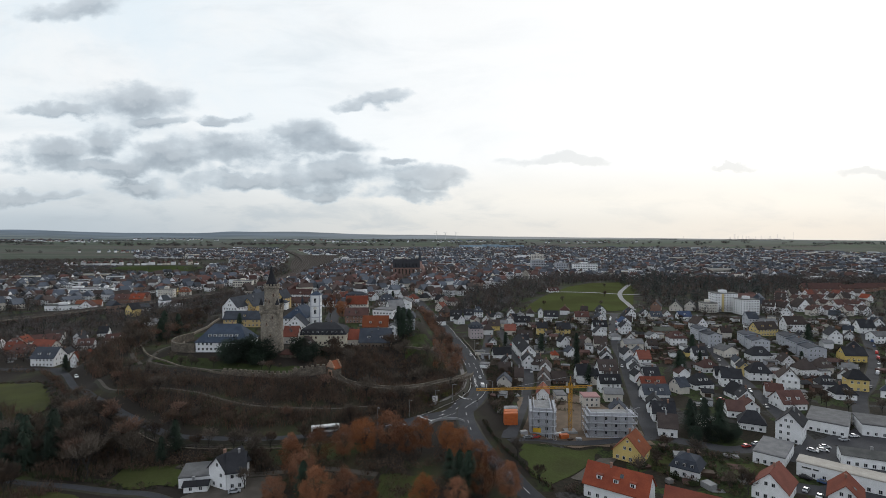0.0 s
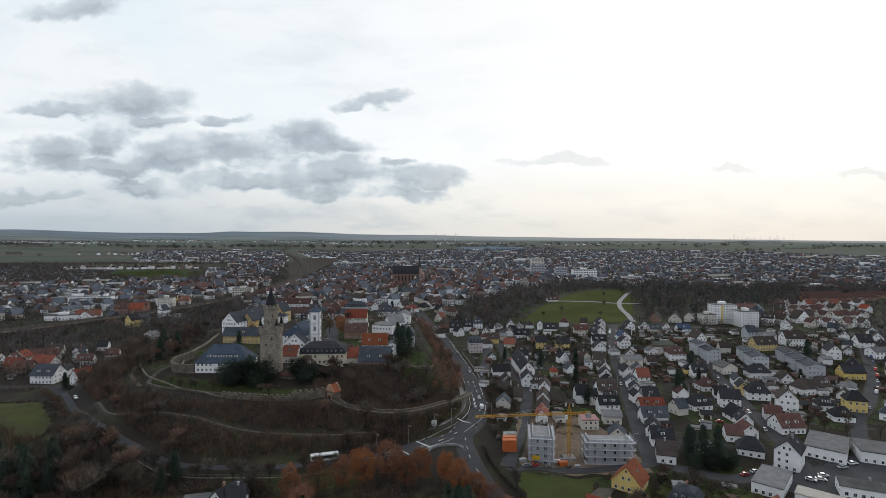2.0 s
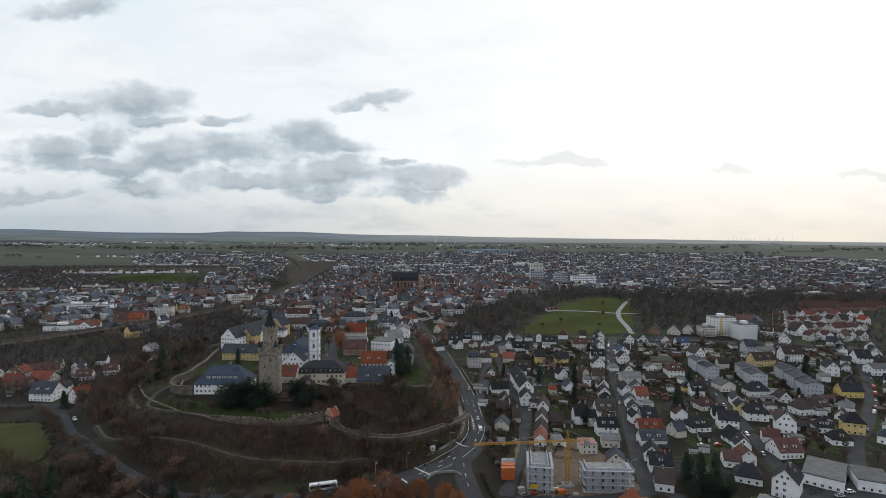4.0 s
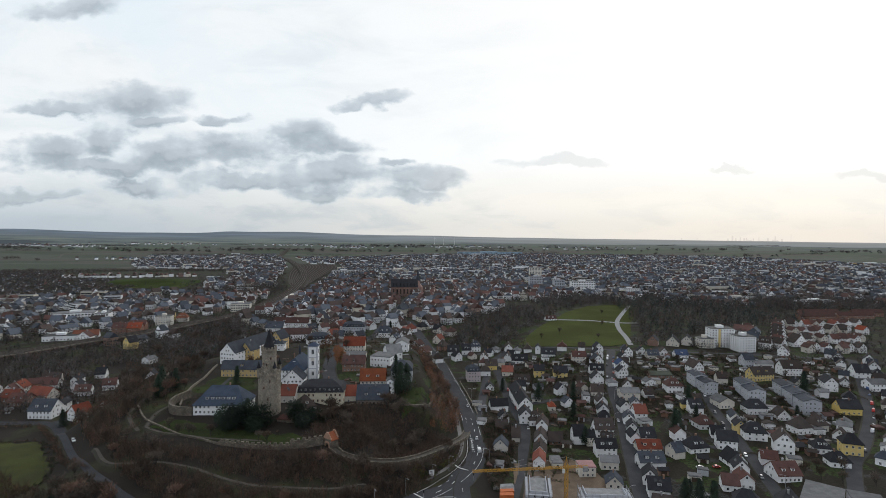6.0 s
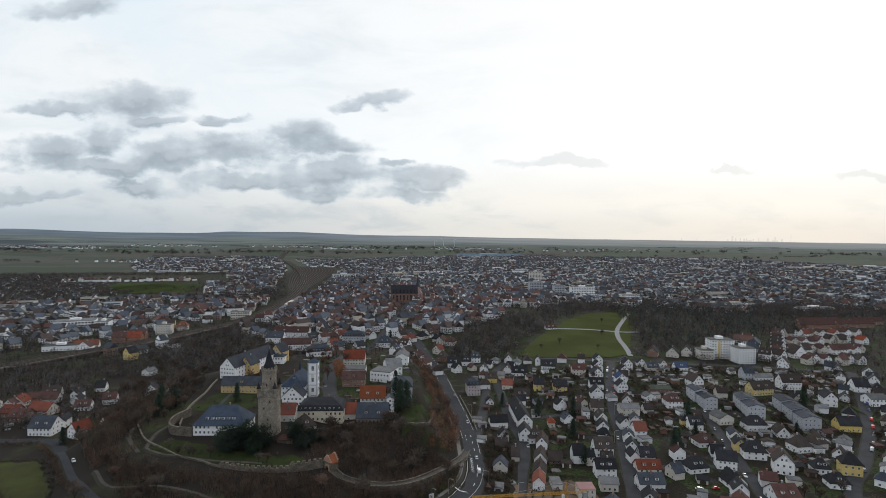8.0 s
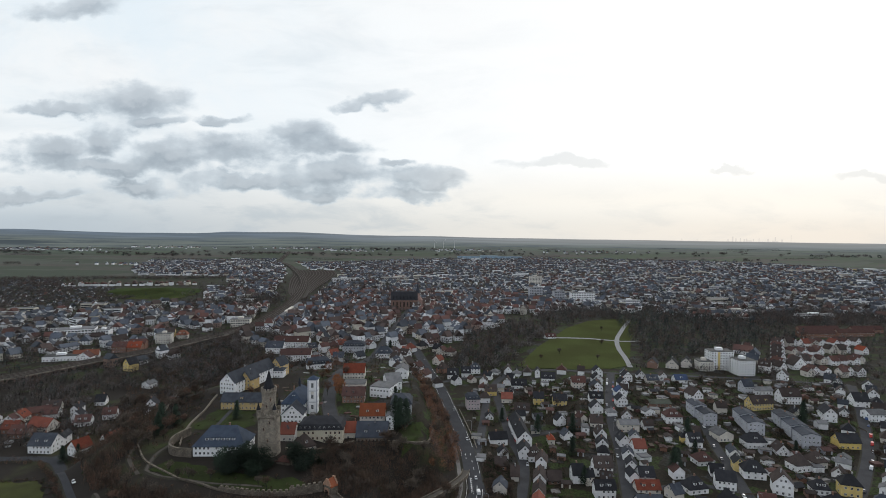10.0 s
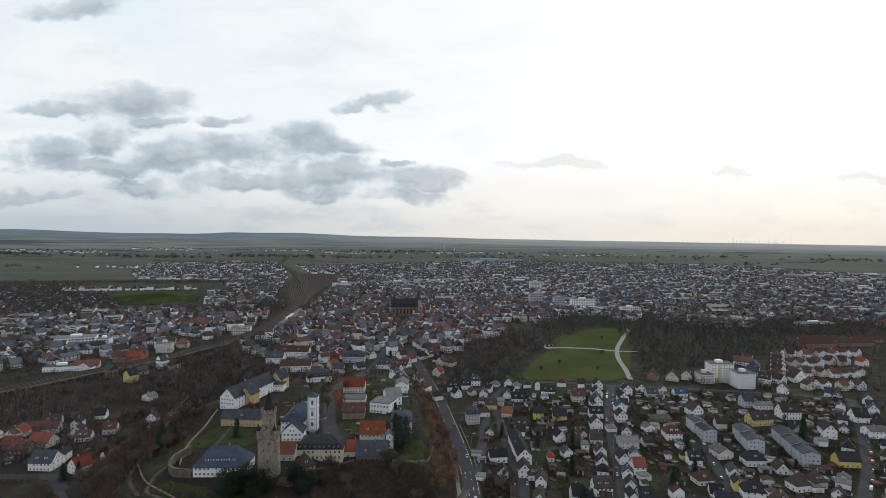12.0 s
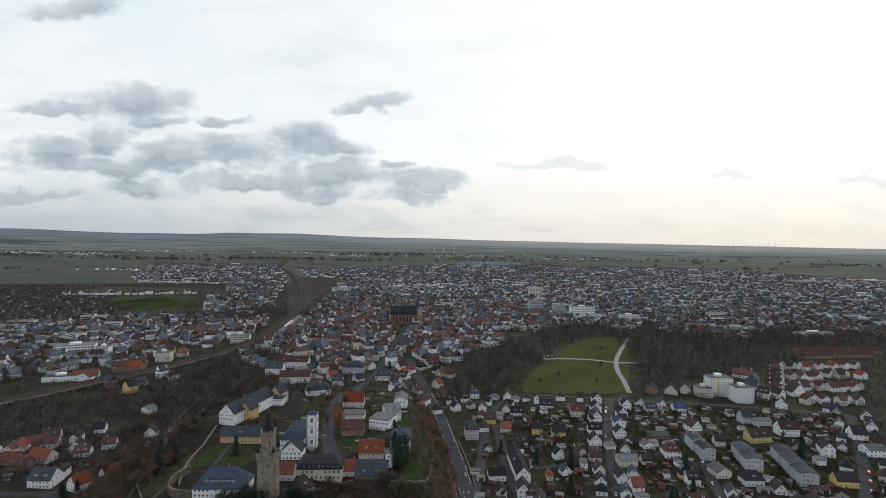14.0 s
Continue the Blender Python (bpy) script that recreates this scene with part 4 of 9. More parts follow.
house(38.5, 264.7, 4.2, 9, 4, -7, "s", "brown", "cream")
house(54.7, 280.2, 6.3, 12, 4.6, -12, "g", "brown", "white")
house(50.2, 260.0, 6.6, 12, 4.6, -12, "g", "brown", "white")
house(47.0, 245.2, 6.1, 12, 4.6, -12, "g", "brown", "white")
house(44.7, 234.7, 5.6, 11, 4.6, -12, "g", "red", "white")
house(58.5, 262.5, 7.1, 8, 2.6, 0, "s", "brown", "brick")
house(53.3, 235.0, 4.6, 8, 3, 0, "f", "grey", "cream")
house(24.2, 374.1, 9.8, 12, 9, 6, "m", "slate", "pink")
house(11.3, 455.6, 9.8, 9, 5, 0, "s", "dark", "white")
house(22.9, 461.1, 7.9, 9, 5, 0, "s", "dark", "white")
house(31.8, 472.6, 8.6, 9, 6, 0, "h", "slate", "white")
house(172.0, 422.7, 9.5, 9, 4, 0, "s", "slate", "cream")
house(154.9, 366.7, 15.4, 12, 3, 0, "s", "green", "brick")
house(196.6, 425.7, 10.5, 10, 3.4, 0, "s", "blue", "white")
house(186.2, 377.0, 8.5, 13, 6, 8, "g", "brown", "white")
house(175.1, 337.6, 8.4, 12, 9.5, 0, "g", "slate", "greywall")
house(197.0, 324.5, 9.8, 12, 9.5, -9, "g", "slate", "greywall")
house(219.4, 307.4, 10, 12.5, 9.5, -9, "g", "slate", "greywall")
house(153.1, 340.1, 11.0, 11, 6, 0, "h", "redbrown", "white")
house(151.4, 307.5, 8.0, 10, 5, 0, "s", "dark", "white")
house(147.5, 313.5, 4.5, 6, 5, -8, "h", "dark", "yellow")
house(145.5, 284.0, 9.1, 10, 4, 6, "h", "redbrown", "white")
house(173.7, 316.0, 10, 12, 5, 8, "g", "grey", "cream")
house(187.1, 307.5, 12.3, 10, 5, 0, "h", "dark", "white")
house(165.4, 292.0, 5.2, 11, 5, -15, "g", "slate", "white")
house(159.8, 277.2, 5.5, 9, 6, -15, "g", "dark", "yellow")
house(163.0, 268.5, 11, 10, 5.5, -12, "h", "dark", "white")
house(196.7, 298.3, 7, 10, 3.6, -10, "g", "brown", "white")
house(166.5, 251.7, 9, 11, 7.5, -24, "g", "brown", "white")
house(141.7, 256.7, 9.5, 9, 6, -15, "s", "dark", "white")
house(136.5, 237.2, 8.5, 11, 3, 4, "g", "dark", "white")
house(126.3, 252.5, 10.7, 10, 3.6, 11, "h", "dark", "white")
house(120.1, 214.0, 6.5, 9, 3.8, -15, "s", "redbrown", "white")
house(127.6, 216.0, 6.6, 9, 4.6, -10, "g", "redbrown", "white")
house(118.2, 199.5, 9.5, 9, 4, -25, "h", "dark", "white")
house(150.7, 237.7, 7, 8, 5, -20, "s", "redbrown", "white")
house(150.2, 222.7, 10.9, 12, 4, 3, "s", "redbrown", "white")
house(124.3, 188.0, 8.5, 13, 8.5, -42, "g", "dark", "white")
house(105.6, 169.2, 9.0, 17, 4.6, -42, "f", "grey", "white")
house(91.7, 146.2, 9.4, 13, 4.6, -44, "g", "red", "white")
house(108.6, 140.4, 8.1, 13, 4.6, -38, "g", "red", "white")
house(121.5, 152.7, 30, 6.5, 5.35, -41.7, "f", "beige", "white", label="long white hall with a pale flat roof and small windows")
house(135.4, 167.0, 12.8, 9, 4.6, -25, "s", "darkgrey", "white")
house(144.2, 196.5, 13, 20, 5.2, -40, "f", "grey", "white")
house(161.4, 192.7, 10.8, 14, 5.2, -25, "f", "grey", "white")
house(198.5, 250.2, 9, 9, 7.5, -20, "h", "dark", "yellow")
house(185.6, 252.0, 8, 8, 3.8, -12, "h", "dark", "white")
house(182.8, 237.0, 9, 8.5, 3.8, -10, "h", "dark", "white")
house(206.0, 280.7, 8.2, 10, 5, 11, "h", "brown", "cream")
house(194.2, 277.2, 9.2, 10, 5, 9, "h", "brown", "white")
house(242.0, 307.0, 12.8, 10, 5, -4, "s", "dark", "yellow")
house(257.2, 343.6, 8, 14, 7, -18, "g", "dark", "white")
house(297.6, 367.9, 10.0, 12, 5.5, -9, "s", "dark", "white")
house(251.3, 373.2, 14.4, 11, 7, 0, "s", "brown", "white")
house(244.5, 394.7, 14.4, 9, 4, 0, "s", "grey", "white")
house(224.1, 362.2, 16.9, 10, 6, 10, "s", "brown", "yellow")
house(234.7, 397.2, 7.3, 9, 7, 0, "s", "slate", "greywall")
house(323.4, 470.0, 13.0, 11, 5, 2, "g", "brown", "white")
house(289.7, 344.1, 12, 11, 6, 0, "s", "grey", "white")
house(-226.6, 296.5, 13.1, 11, 6, 0, "s", "slate", "white")
house(-257.2, 318.5, 11.0, 9, 4, 0, "s", "redbrown", "brick")
house(-253.9, 330.5, 15.0, 9, 4, -12, "s", "red", "cream")
house(-279.6, 340.0, 6.6, 9, 5, 0, "g", "redbrown", "white")
house(-222.9, 307.8, 4.5, 9, 6, 10, "g", "dark", "white")
house(-231.4, 339.0, 9, 8, 4, 15, "s", "redbrown", "white")
house(-250.8, 359.8, 5, 11, 5.5, 12, "g", "dark", "white")
house(-272.5, 367.5, 11, 8, 3.4, 20, "s", "brown", "cream")
house(-246.6, 380.5, 6.5, 8, 4, 15, "s", "dark", "white")
house(-66.2, 153.0, 6.9, 9, 7, -26, "g", "dark", "white")
house(-60.4, 152.2, 5.1, 8, 6.5, 17, "s", "dark", "white")
house(-73.2, 153.5, 8.5, 10, 3.6, 14, "f", "grey", "white")
house(174.4, 349.9, 8.4, 12, 9.5, 0, "g", "slate", "greywall")
house(198.6, 336.8, 9.8, 12, 9.5, -9, "g", "slate", "greywall")
house(221.1, 320.3, 10, 12.5, 9.5, -9, "g", "slate", "greywall")
house(222.8, 333.2, 10, 12.5, 9.5, -9, "g", "slate", "greywall")
house(-71.5, 150.6, 6.5, 3.2, 2.6, 10, "s", "dark", "white", pitch=22)
house(-262, 352, 9, 8, 4.6, 12, "s", "redbrown", "white")
house(-278, 345, 8, 8, 4.2, 8, "g", "red", "cream")
house(-292, 338, 9, 8, 4.6, 5, "s", "redbrown", "white")
house(-240, 346, 7, 8, 5, 14, "g", "dark", "white")
house(-268, 326, 9, 8, 4.2, 6, "s", "red", "brick")
house(-222, 352, 8, 8, 4.8, 18, "s", "redbrown", "white")
house(-205, 372, 8, 8, 4.6, 16, "g", "dark", "white")

# ---- castle ----
house(-105.5, 250.2, 24.5, 15, 8.6, 1, "h", "blueslate", "white", z=16.4, pitch=44, dormers=6)
house(-120.1, 316.6, 24.2, 9, 6, -0, "s", "slate", "ochre")
house(-141, 348, 11.5, 46, 9.5, -16, "g", "slate", "white", pitch=46)
house(-132.5, 357, 8.5, 10, 9, -16, "g", "slate", "ochre", pitch=50)
house(-122.5, 391, 8.5, 11, 11, -16, "g", "slate", "ochre", pitch=52)
house(-86.0, 305.4, 13.5, 26, 9, -0, "h", "blueslate", "white")
house(-82.7, 293.7, 11.6, 10, 6, 2, "g", "slate", "white")
house(-78.2, 268.4, 7.2, 9, 5, -0, "s", "red", "timber")
house(-63, 275, 24, 14, 6.8, 2, "m", "dark", "creamstone", z=16.6)
house(-66.2, 263.1, 9.0, 9, 3, 37, "h", "brown", "cream")
house(-47.6, 282, 7.5, 9, 5, 2, "s", "red", "cream", z=14.5)
house(-38.2, 296.5, 14.0, 10, 6.4, 2, "s", "orange", "timber", dormers=2)
house(-36, 277.5, 16.4, 12, 7.7, 1, "s", "slate", "stone", z=11.5, pitch=46, dormers=2)
house(-27.7, 291.2, 4.1, 8, 9, -0, "g", "grey", "white")
house(-22.6, 307.5, 12.2, 14, 8, 2, "m", "slate", "greywall")
house(-54.6, 330.1, 13.8, 10, 6, 2, "s", "redbrown", "brick")
house(-58.8, 358.1, 15.0, 12, 5, 2, "f", "grey", "cream")
house(-63.5, 386.2, 15.3, 11, 6, 2, "s", "red", "timber")
house(-39.3, 341.8, 14.0, 14, 8, -17, "f", "grey", "white")
house(-30.9, 358.8, 10.2, 16, 7, 17, "s", "grey", "white")
house(-28.4, 386.8, 9.2, 14, 8, -0, "g", "grey", "white")
house(-97.3, 424.5, 18.9, 12, 8, 21, "m", "slate", "white")
house(-89.5, 540.4, 22.6, 13, 8, 1, "m", "slate", "greywall")
house(-54.6, 510.3, 16.4, 12, 8, 5, "h", "slate", "white")
house(-140.5, 509.7, 28.8, 12, 8, 8, "s", "redbrown", "white")
house(-120.5, 388.8, 9.1, 12, 7, 3, "h", "slate", "white")
house(-169.9, 536.6, 17.5, 12, 8, -2, "s", "slate", "white")
house(-159.7, 560.7, 37.2, 12, 8, -2, "s", "redbrown", "white")


# ---- castle keep, gate and walls ----
def lathe(bm, rings, n=32, cx=0.0, cy=0.0):
    """A turned body from (radius, height) rings."""
    rows = []
    for r, z in rings:
        rows.append([bm.verts.new((cx + r * math.cos(2 * math.pi * k / n), cy + r * math.sin(2 * math.pi * k / n), z)) for k in range(n)])
    for a, b in zip(rows, rows[1:]):
        for k in range(n):
            bm.faces.new([a[k], a[(k + 1) % n], b[(k + 1) % n], b[k]])
    bm.faces.new(rows[-1])
    return rows


def masonry(name, base, other, joint, wide, high):
    m = material(name, base, other, 0.95, 0.4, 2.0)
    n = Graph(m.node_tree)
    bsdf = m.node_tree.nodes["Principled BSDF"]
    old = bsdf.inputs["Base Color"].links[0].from_socket
    geo = n.add("ShaderNodeNewGeometry")
    sep = n.add("ShaderNodeSeparateXYZ")
    n.put(sep.inputs[0], geo.outputs["Position"])
    lay = n.add("ShaderNodeCombineXYZ")
    n.put(lay.inputs[0], n.math("ADD", sep.outputs[0], n.math("MULTIPLY", sep.outputs[1], 0.6)))
    n.put(lay.inputs[1], sep.outputs[2])
    br = n.add("ShaderNodeTexBrick")
    n.put(br.inputs["Vector"], lay.outputs[0])
    br.inputs["Scale"].default_value, br.inputs["Brick Width"].default_value, br.inputs["Row Height"].default_value = 1.0, wide, high
    br.inputs["Mortar Size"].default_value = 0.05
    br.inputs["Color1"].default_value, br.inputs["Color2"].default_value, br.inputs["Mortar"].default_value = (1.15, 1.12, 1.08, 1), (0.72, 0.72, 0.72, 1), (*joint, 1)
    n.put(bsdf.inputs["Base Color"], n.mix(1.0, old, br.outputs["Color"], "MULTIPLY"))
    b = n.add("ShaderNodeBump")
    b.inputs["Strength"].default_value, b.inputs["Distance"].default_value = 0.7, 0.12
    n.put(b.inputs["Height"], br.outputs["Fac"])
    b.invert = True
    n.put(bsdf.inputs["Normal"], b.outputs[0])
    return m


masonry("keep_stone", (0.40, 0.355, 0.295), (0.25, 0.225, 0.185), (0.42, 0.40, 0.37), 0.85, 0.42)
masonry("rampart_stone", (0.215, 0.185, 0.15), (0.12, 0.105, 0.085), (0.5, 0.48, 0.45), 0.8, 0.42)

KX, KY = -82.6, 254.0
keep = thing("castle_keep", KX, KY, 13.0, 0, "tall round stone castle keep with gallery and pointed spire", "tower")
bm = bmesh.new()
lathe(bm, [(5.5, -5), (5.4, 2), (5.25, 12), (5.15, 24.2), (5.5, 24.9), (5.6, 25.6), (5.6, 26.0), (4.9, 26.02)])
shaft = part("shaft", bm, "keep_stone", keep)
for k in range(20):
    a = 2 * math.pi * k / 20
    bm = bmesh.new()
    box(bm, -0.55, -0.28, 0, 0.55, 0.28, 1.25)
    mer = part("merlon", bm, "keep_stone", keep)
    mer.matrix_basis = pose(5.3 * math.cos(a), 5.3 * math.sin(a), 26.0, 0, 0, math.degrees(a) + 90)
bm = bmesh.new()
lathe(bm, [(3.5, 25.9), (3.35, 31.5), (3.4, 35.6), (3.75, 36.3), (3.75, 37.0), (3.15, 37.02)])
part("upper_drum", bm, "keep_stone", keep)
for k in range(14):
    a = 2 * math.pi * k / 14
    bm = bmesh.new()
    box(bm, -0.45, -0.22, 0, 0.45, 0.22, 1.0)
    mer = part("merlon", bm, "keep_stone", keep)
    mer.matrix_basis = pose(3.5 * math.cos(a), 3.5 * math.sin(a), 37.0, 0, 0, math.degrees(a) + 90)
bm = bmesh.new()
lathe(bm, [(2.4, 36.9), (2.35, 38.0), (2.65, 38.0), (1.7, 40.6), (0.85, 43.6), (0.1, 46.5)], 16)
part("spire", bm, "roof_dark", keep, "dark slate cone roof")
bm = bmesh.new()
lathe(bm, [(0.1, 46.2), (0.05, 47.8)], 6)
part("finial", bm, "steel", keep)
for k in range(4):
    a = math.pi / 4 + math.pi / 2 * k
    tx, ty = 5.4 * math.cos(a), 5.4 * math.sin(a)
    bm = bmesh.new()
    lathe(bm, [(0.3, 23.2), (0.8, 24.5), (0.85, 28.0), (0.95, 28.2), (0.95, 28.4), (0.75, 28.42)], 14, tx, ty)
    turret = part("turret", bm, "keep_stone", keep)
    bm = bmesh.new()
    lathe(bm, [(1.05, 28.4), (0.6, 29.8), (0.06, 31.6)], 12, tx, ty)
    part("turret_roof", bm, "roof_dark", turret)
for zz, aa, rr in ((6.5, -95, 5.33), (13.0, -80, 5.24), (18.5, -100, 5.2), (29.0, -92, 3.44), (32.0, -60, 3.37), (29.5, -125, 3.42), (21.5, -70, 5.18)):
    a = radians(aa)
    add_window(keep, rr * math.cos(a), rr * math.sin(a), zz, aa + 90, 0.7, 1.5, STONE_WINDOW)

# small tower stump beside the keep, with a red roof
stump = thing("wall_tower", -72.5, 246.0, 13.0, -12, "ruined stone wall tower with a small red roof", "tower")
bm = bmesh.new()
box(bm, -3.2, -2.2, -3, 3.2, 2.6, 6.2)
part("wall", bm, "rampart_stone", stump)
bm = bmesh.new()
box(bm, 3.2, -1.8, -3, 4.8, -1.0, 6.8)
box(bm, 3.2, 1.2, -3, 4.6, 2.0, 5.4)
part("buttress", bm, "rampart_stone", stump)
bm = bmesh.new()
roof_mesh(bm, 6.4, 4.8, 6.2, "h", 32)
part("roof", bm, "roof_redbrown", stump).matrix_basis = pose(0, -2.2, 0)

# gate house: two piers, arch and a steep tiled roof with stepped end walls
GX, GY, GZ, GR = -47.5, 221.0, 14.2, -38
gate = thing("gate_house", GX, GY, GZ, GR, "stone castle gate house with arch and sandy tiled roof", "gate")


def arch_wall(bm, w, h, thick, ow, oh, y=0.0):
    """A wall with an arched opening right through it."""
    n = 10
    curve = [(-ow / 2, -2.0), (-ow / 2, oh)] + [(-ow / 2 * math.cos(math.pi * k / n), oh + ow / 2 * math.sin(math.pi * k / n)) for k in range(1, n)] + [(ow / 2, oh), (ow / 2, -2.0)]
    outer = [(-w / 2, -2.0), (-w / 2, oh)] + [(-w / 2 + w * k / n, h) for k in range(1, n)] + [(w / 2, oh), (w / 2, -2.0)]
    rows = []
    for yy in (y, y + thick):
        rows.append(([bm.verts.new((p, yy, q)) for p, q in curve], [bm.verts.new((p, yy, q)) for p, q in outer]))
    (c0, o0), (c1, o1) = rows
    for k in range(len(curve) - 1):
        bm.faces.new([o0[k], c0[k], c0[k + 1], o0[k + 1]])
        bm.faces.new([o1[k], o1[k + 1], c1[k + 1], c1[k]])
        bm.faces.new([c0[k], c1[k], c1[k + 1], c0[k + 1]])
        bm.faces.new([o0[k], o0[k + 1], o1[k + 1], o1[k]])


bm = bmesh.new()
arch_wall(bm, 4.6, 4.6, 4.2, 2.2, 1.9)
part("wall", bm, "rampart_stone", gate)
for yy in (-0.05, 3.65):
    bm = bmesh.new()
    for k, (half, zz) in enumerate(((2.3, 4.6), (1.75, 5.3), (1.2, 6.0), (0.65, 6.7))):
        box(bm, -half, yy, zz, half, yy + 0.6, zz + 0.7)
    part("stepped_gable", bm, "sandstone", gate)
bm = bmesh.new()
roof_mesh(bm, 4.2, 3.0, 4.5, "g", 50)
part("roof", bm, "roof_orange", gate, "sandy orange tiled roof").matrix_basis = pose(0, 0.6, 0)
bm = bmesh.new()
arch_wall(bm, 2.9, 3.6, 0.25, 2.1, 1.85, -0.2)
part("arch_surround", bm, "sandstone", gate)


def wall_line(name, points, high, thick, mat, label, merlons=False, sink=3.0, top_level=None, lean=0.0):
    """A standing wall along a line; it follows the ground in steps."""
    line = smooth_line(points, 2.2)
    n = sides(line)
    z = lie(line[:, 0], line[:, 1]) + high
    if top_level is not None:
        z = np.full(len(line), float(top_level))
    verts, faces = [], []
    for (x, y), (nx, ny), zz in zip(line, n, z):
        for s, q in ((-1, -sink - high), (-1, 0), (1, 0), (1, -sink - high)):
            verts.append((x + s * nx * thick / 2, y + s * ny * thick / 2, zz + q))
    for k in range(len(line) - 1):
        for e in range(3):
            faces.append((4 * k + e, 4 * k + 4 + e, 4 * k + 5 + e, 4 * k + 1 + e)[::-1])
    faces += [(0, 1, 2, 3), tuple(4 * (len(line) - 1) + e for e in (3, 2, 1, 0))]
    ob = tagged(mesh_object(name, verts, faces, mat), label, "wall", kind="structure")
    if merlons:
        bm = bmesh.new()
        box(bm, -0.6, -thick / 2 + 0.02, 0, 0.6, thick / 2 - 0.02, 0.95)
        me = bpy.data.meshes.new("merlon")
        bm.to_mesh(me)
        bm.free()
        me.materials.append(MATS[mat])
        for k in range(0, len(line) - 1):
            m = new("merlon", me)
            m.parent = ob
            d = line[k + 1] - line[k]
            m.matrix_basis = pose(line[k, 0] + d[0] / 2, line[k, 1] + d[1] / 2, min(z[k], z[k + 1]) - 0.03, 0, 0, math.degrees(math.atan2(d[1], d[0])))
    return ob


wall_line("castle_wall", [(-118, 233.5), (-105, 228.5), (-94, 223.2)], 0.8, 0.8, "rampart_stone", "low weathered stone wall of the castle garden", False, 4.0)
wall_line("castle_wall", [(-94, 223.2), (-86, 220.6), (-77, 219.5), (-63, 220)], 1.7, 0.9, "rampart_stone", "weathered stone castle wall with battlements", True, 4.0)
wall_line("castle_wall", [(-63, 220), (-56, 220.5), (-49.5, 222.5)], 3.2, 1.0, "rampart_stone", "tall stone wall stepping up to the gate", True, 4.0)
wall_line("castle_wall", [(-151, 262), (-138, 246), (-118, 234)], 0.7, 0.7, "rampart_stone", "low stone wall round the castle garden", False, 3.0)
wall_line("terrace_wall", [(-76, 258), (-66, 262), (-52, 271), (-45, 276.5)], 0.9, 0.9, "rampart_stone", "high stone terrace wall below the castle houses", False, 6.0)
wall_line("terrace_wall", [(-27, 277), (-18, 278), (-8, 280), (-5, 292), (-3, 315)], 1.0, 0.9, "rampart_stone", "high stone terrace wall below the castle houses", False, 7.0)
wall_line("terrace_wall", [(-131, 276), (-134, 266), (-132, 256), (-127, 251), (-118, 249.5)], 4.2, 0.9, "rampart_stone", "curved stone bastion wall", False, 3.0)
line = smooth_line([p[:2] for p in RAMP], 1.5)
along_ramp = np.concatenate([[0], np.cumsum(np.hypot(*np.diff(line, axis=0).T))])
marks = [float(along_ramp[np.argmin(np.hypot(line[:, 0] - p[0], line[:, 1] - p[1]))]) for p in RAMP]
deck_z = np.maximum(np.interp(along_ramp, marks, [p[2] for p in RAMP]), lie(line[:, 0], line[:, 1]) + 0.1)
nrm = sides(line)


def ramp_strip(name, inner, outer, top, low, mat, label):
    """A strip along the ramp between two offsets, top over the deck and walls down by low."""
    verts, faces = [], []
    for (x, y), (nx, ny), z in zip(line, nrm, deck_z):
        for o, q in ((inner, -low), (inner, top), (outer, top), (outer, -low)):
            verts.append((x + nx * o, y + ny * o, z + q))
    for k in range(len(line) - 1):
        for e in range(3):
            faces.append((4 * k + e, 4 * k + 4 + e, 4 * k + 5 + e, 4 * k + 1 + e)[::-1])
    faces += [(0, 1, 2, 3), tuple(4 * (len(line) - 1) + e for e in (3, 2, 1, 0))]
    return tagged(mesh_object(name, verts, faces, mat), label, "ramp", kind="structure")


ramp_strip("castle_ramp", -1.5, 1.5, 0.0, 9.0, "gravel_path", "paved ramp up to the castle gate")
ramp_strip("ramp_wall", 1.5, 1.95, 0.75, 9.0, "rampart_stone", "stone parapet wall of the castle ramp")
ramp_strip("ramp_wall", -1.95, -1.5, 0.75, 9.0, "rampart_stone", "stone parapet wall of the castle ramp")
wall_line("garden_wall", [(-179, 350), (-190, 378), (-204, 408), (-211, 470)], 0.8, 0.5, "old_stone", "pale stone wall along the castle's foot", False, 1.5)
wall_line("garden_wall", [(-130, 262), (-137, 284), (-141, 315), (-146, 344)], 1.2, 0.6, "old_stone", "old stone wall beside the castle lawn", False, 1.5)
wall_line("road_wall", [(-5, 193), (-2, 198), (5, 200), (8, 196)], 0.9, 0.35, "concrete", "pale concrete parapet at the junction", False, 1.5)
wall_line("garden_wall", [(-162, 308), (-174, 345), (-188, 395), (-202, 472)], 1.0, 0.5, "old_stone", "pale stone wall above the moat garden", False, 1.5)
wall_line("road_wall", [(-110, 184.5), (-93, 175.5), (-74, 173.7), (-49, 174.5), (-34, 179)], 0.25, 0.3, "old_stone", "low stone kerb wall along the road", False, 1.5)
railing = new("road_railing")
tagged(railing, "dark steel railing along the lower road", "railing", kind="structure")
line = smooth_line([(-110, 184.5), (-93, 175.5), (-74, 173.7), (-49, 174.5), (-34, 179)], 2.4)
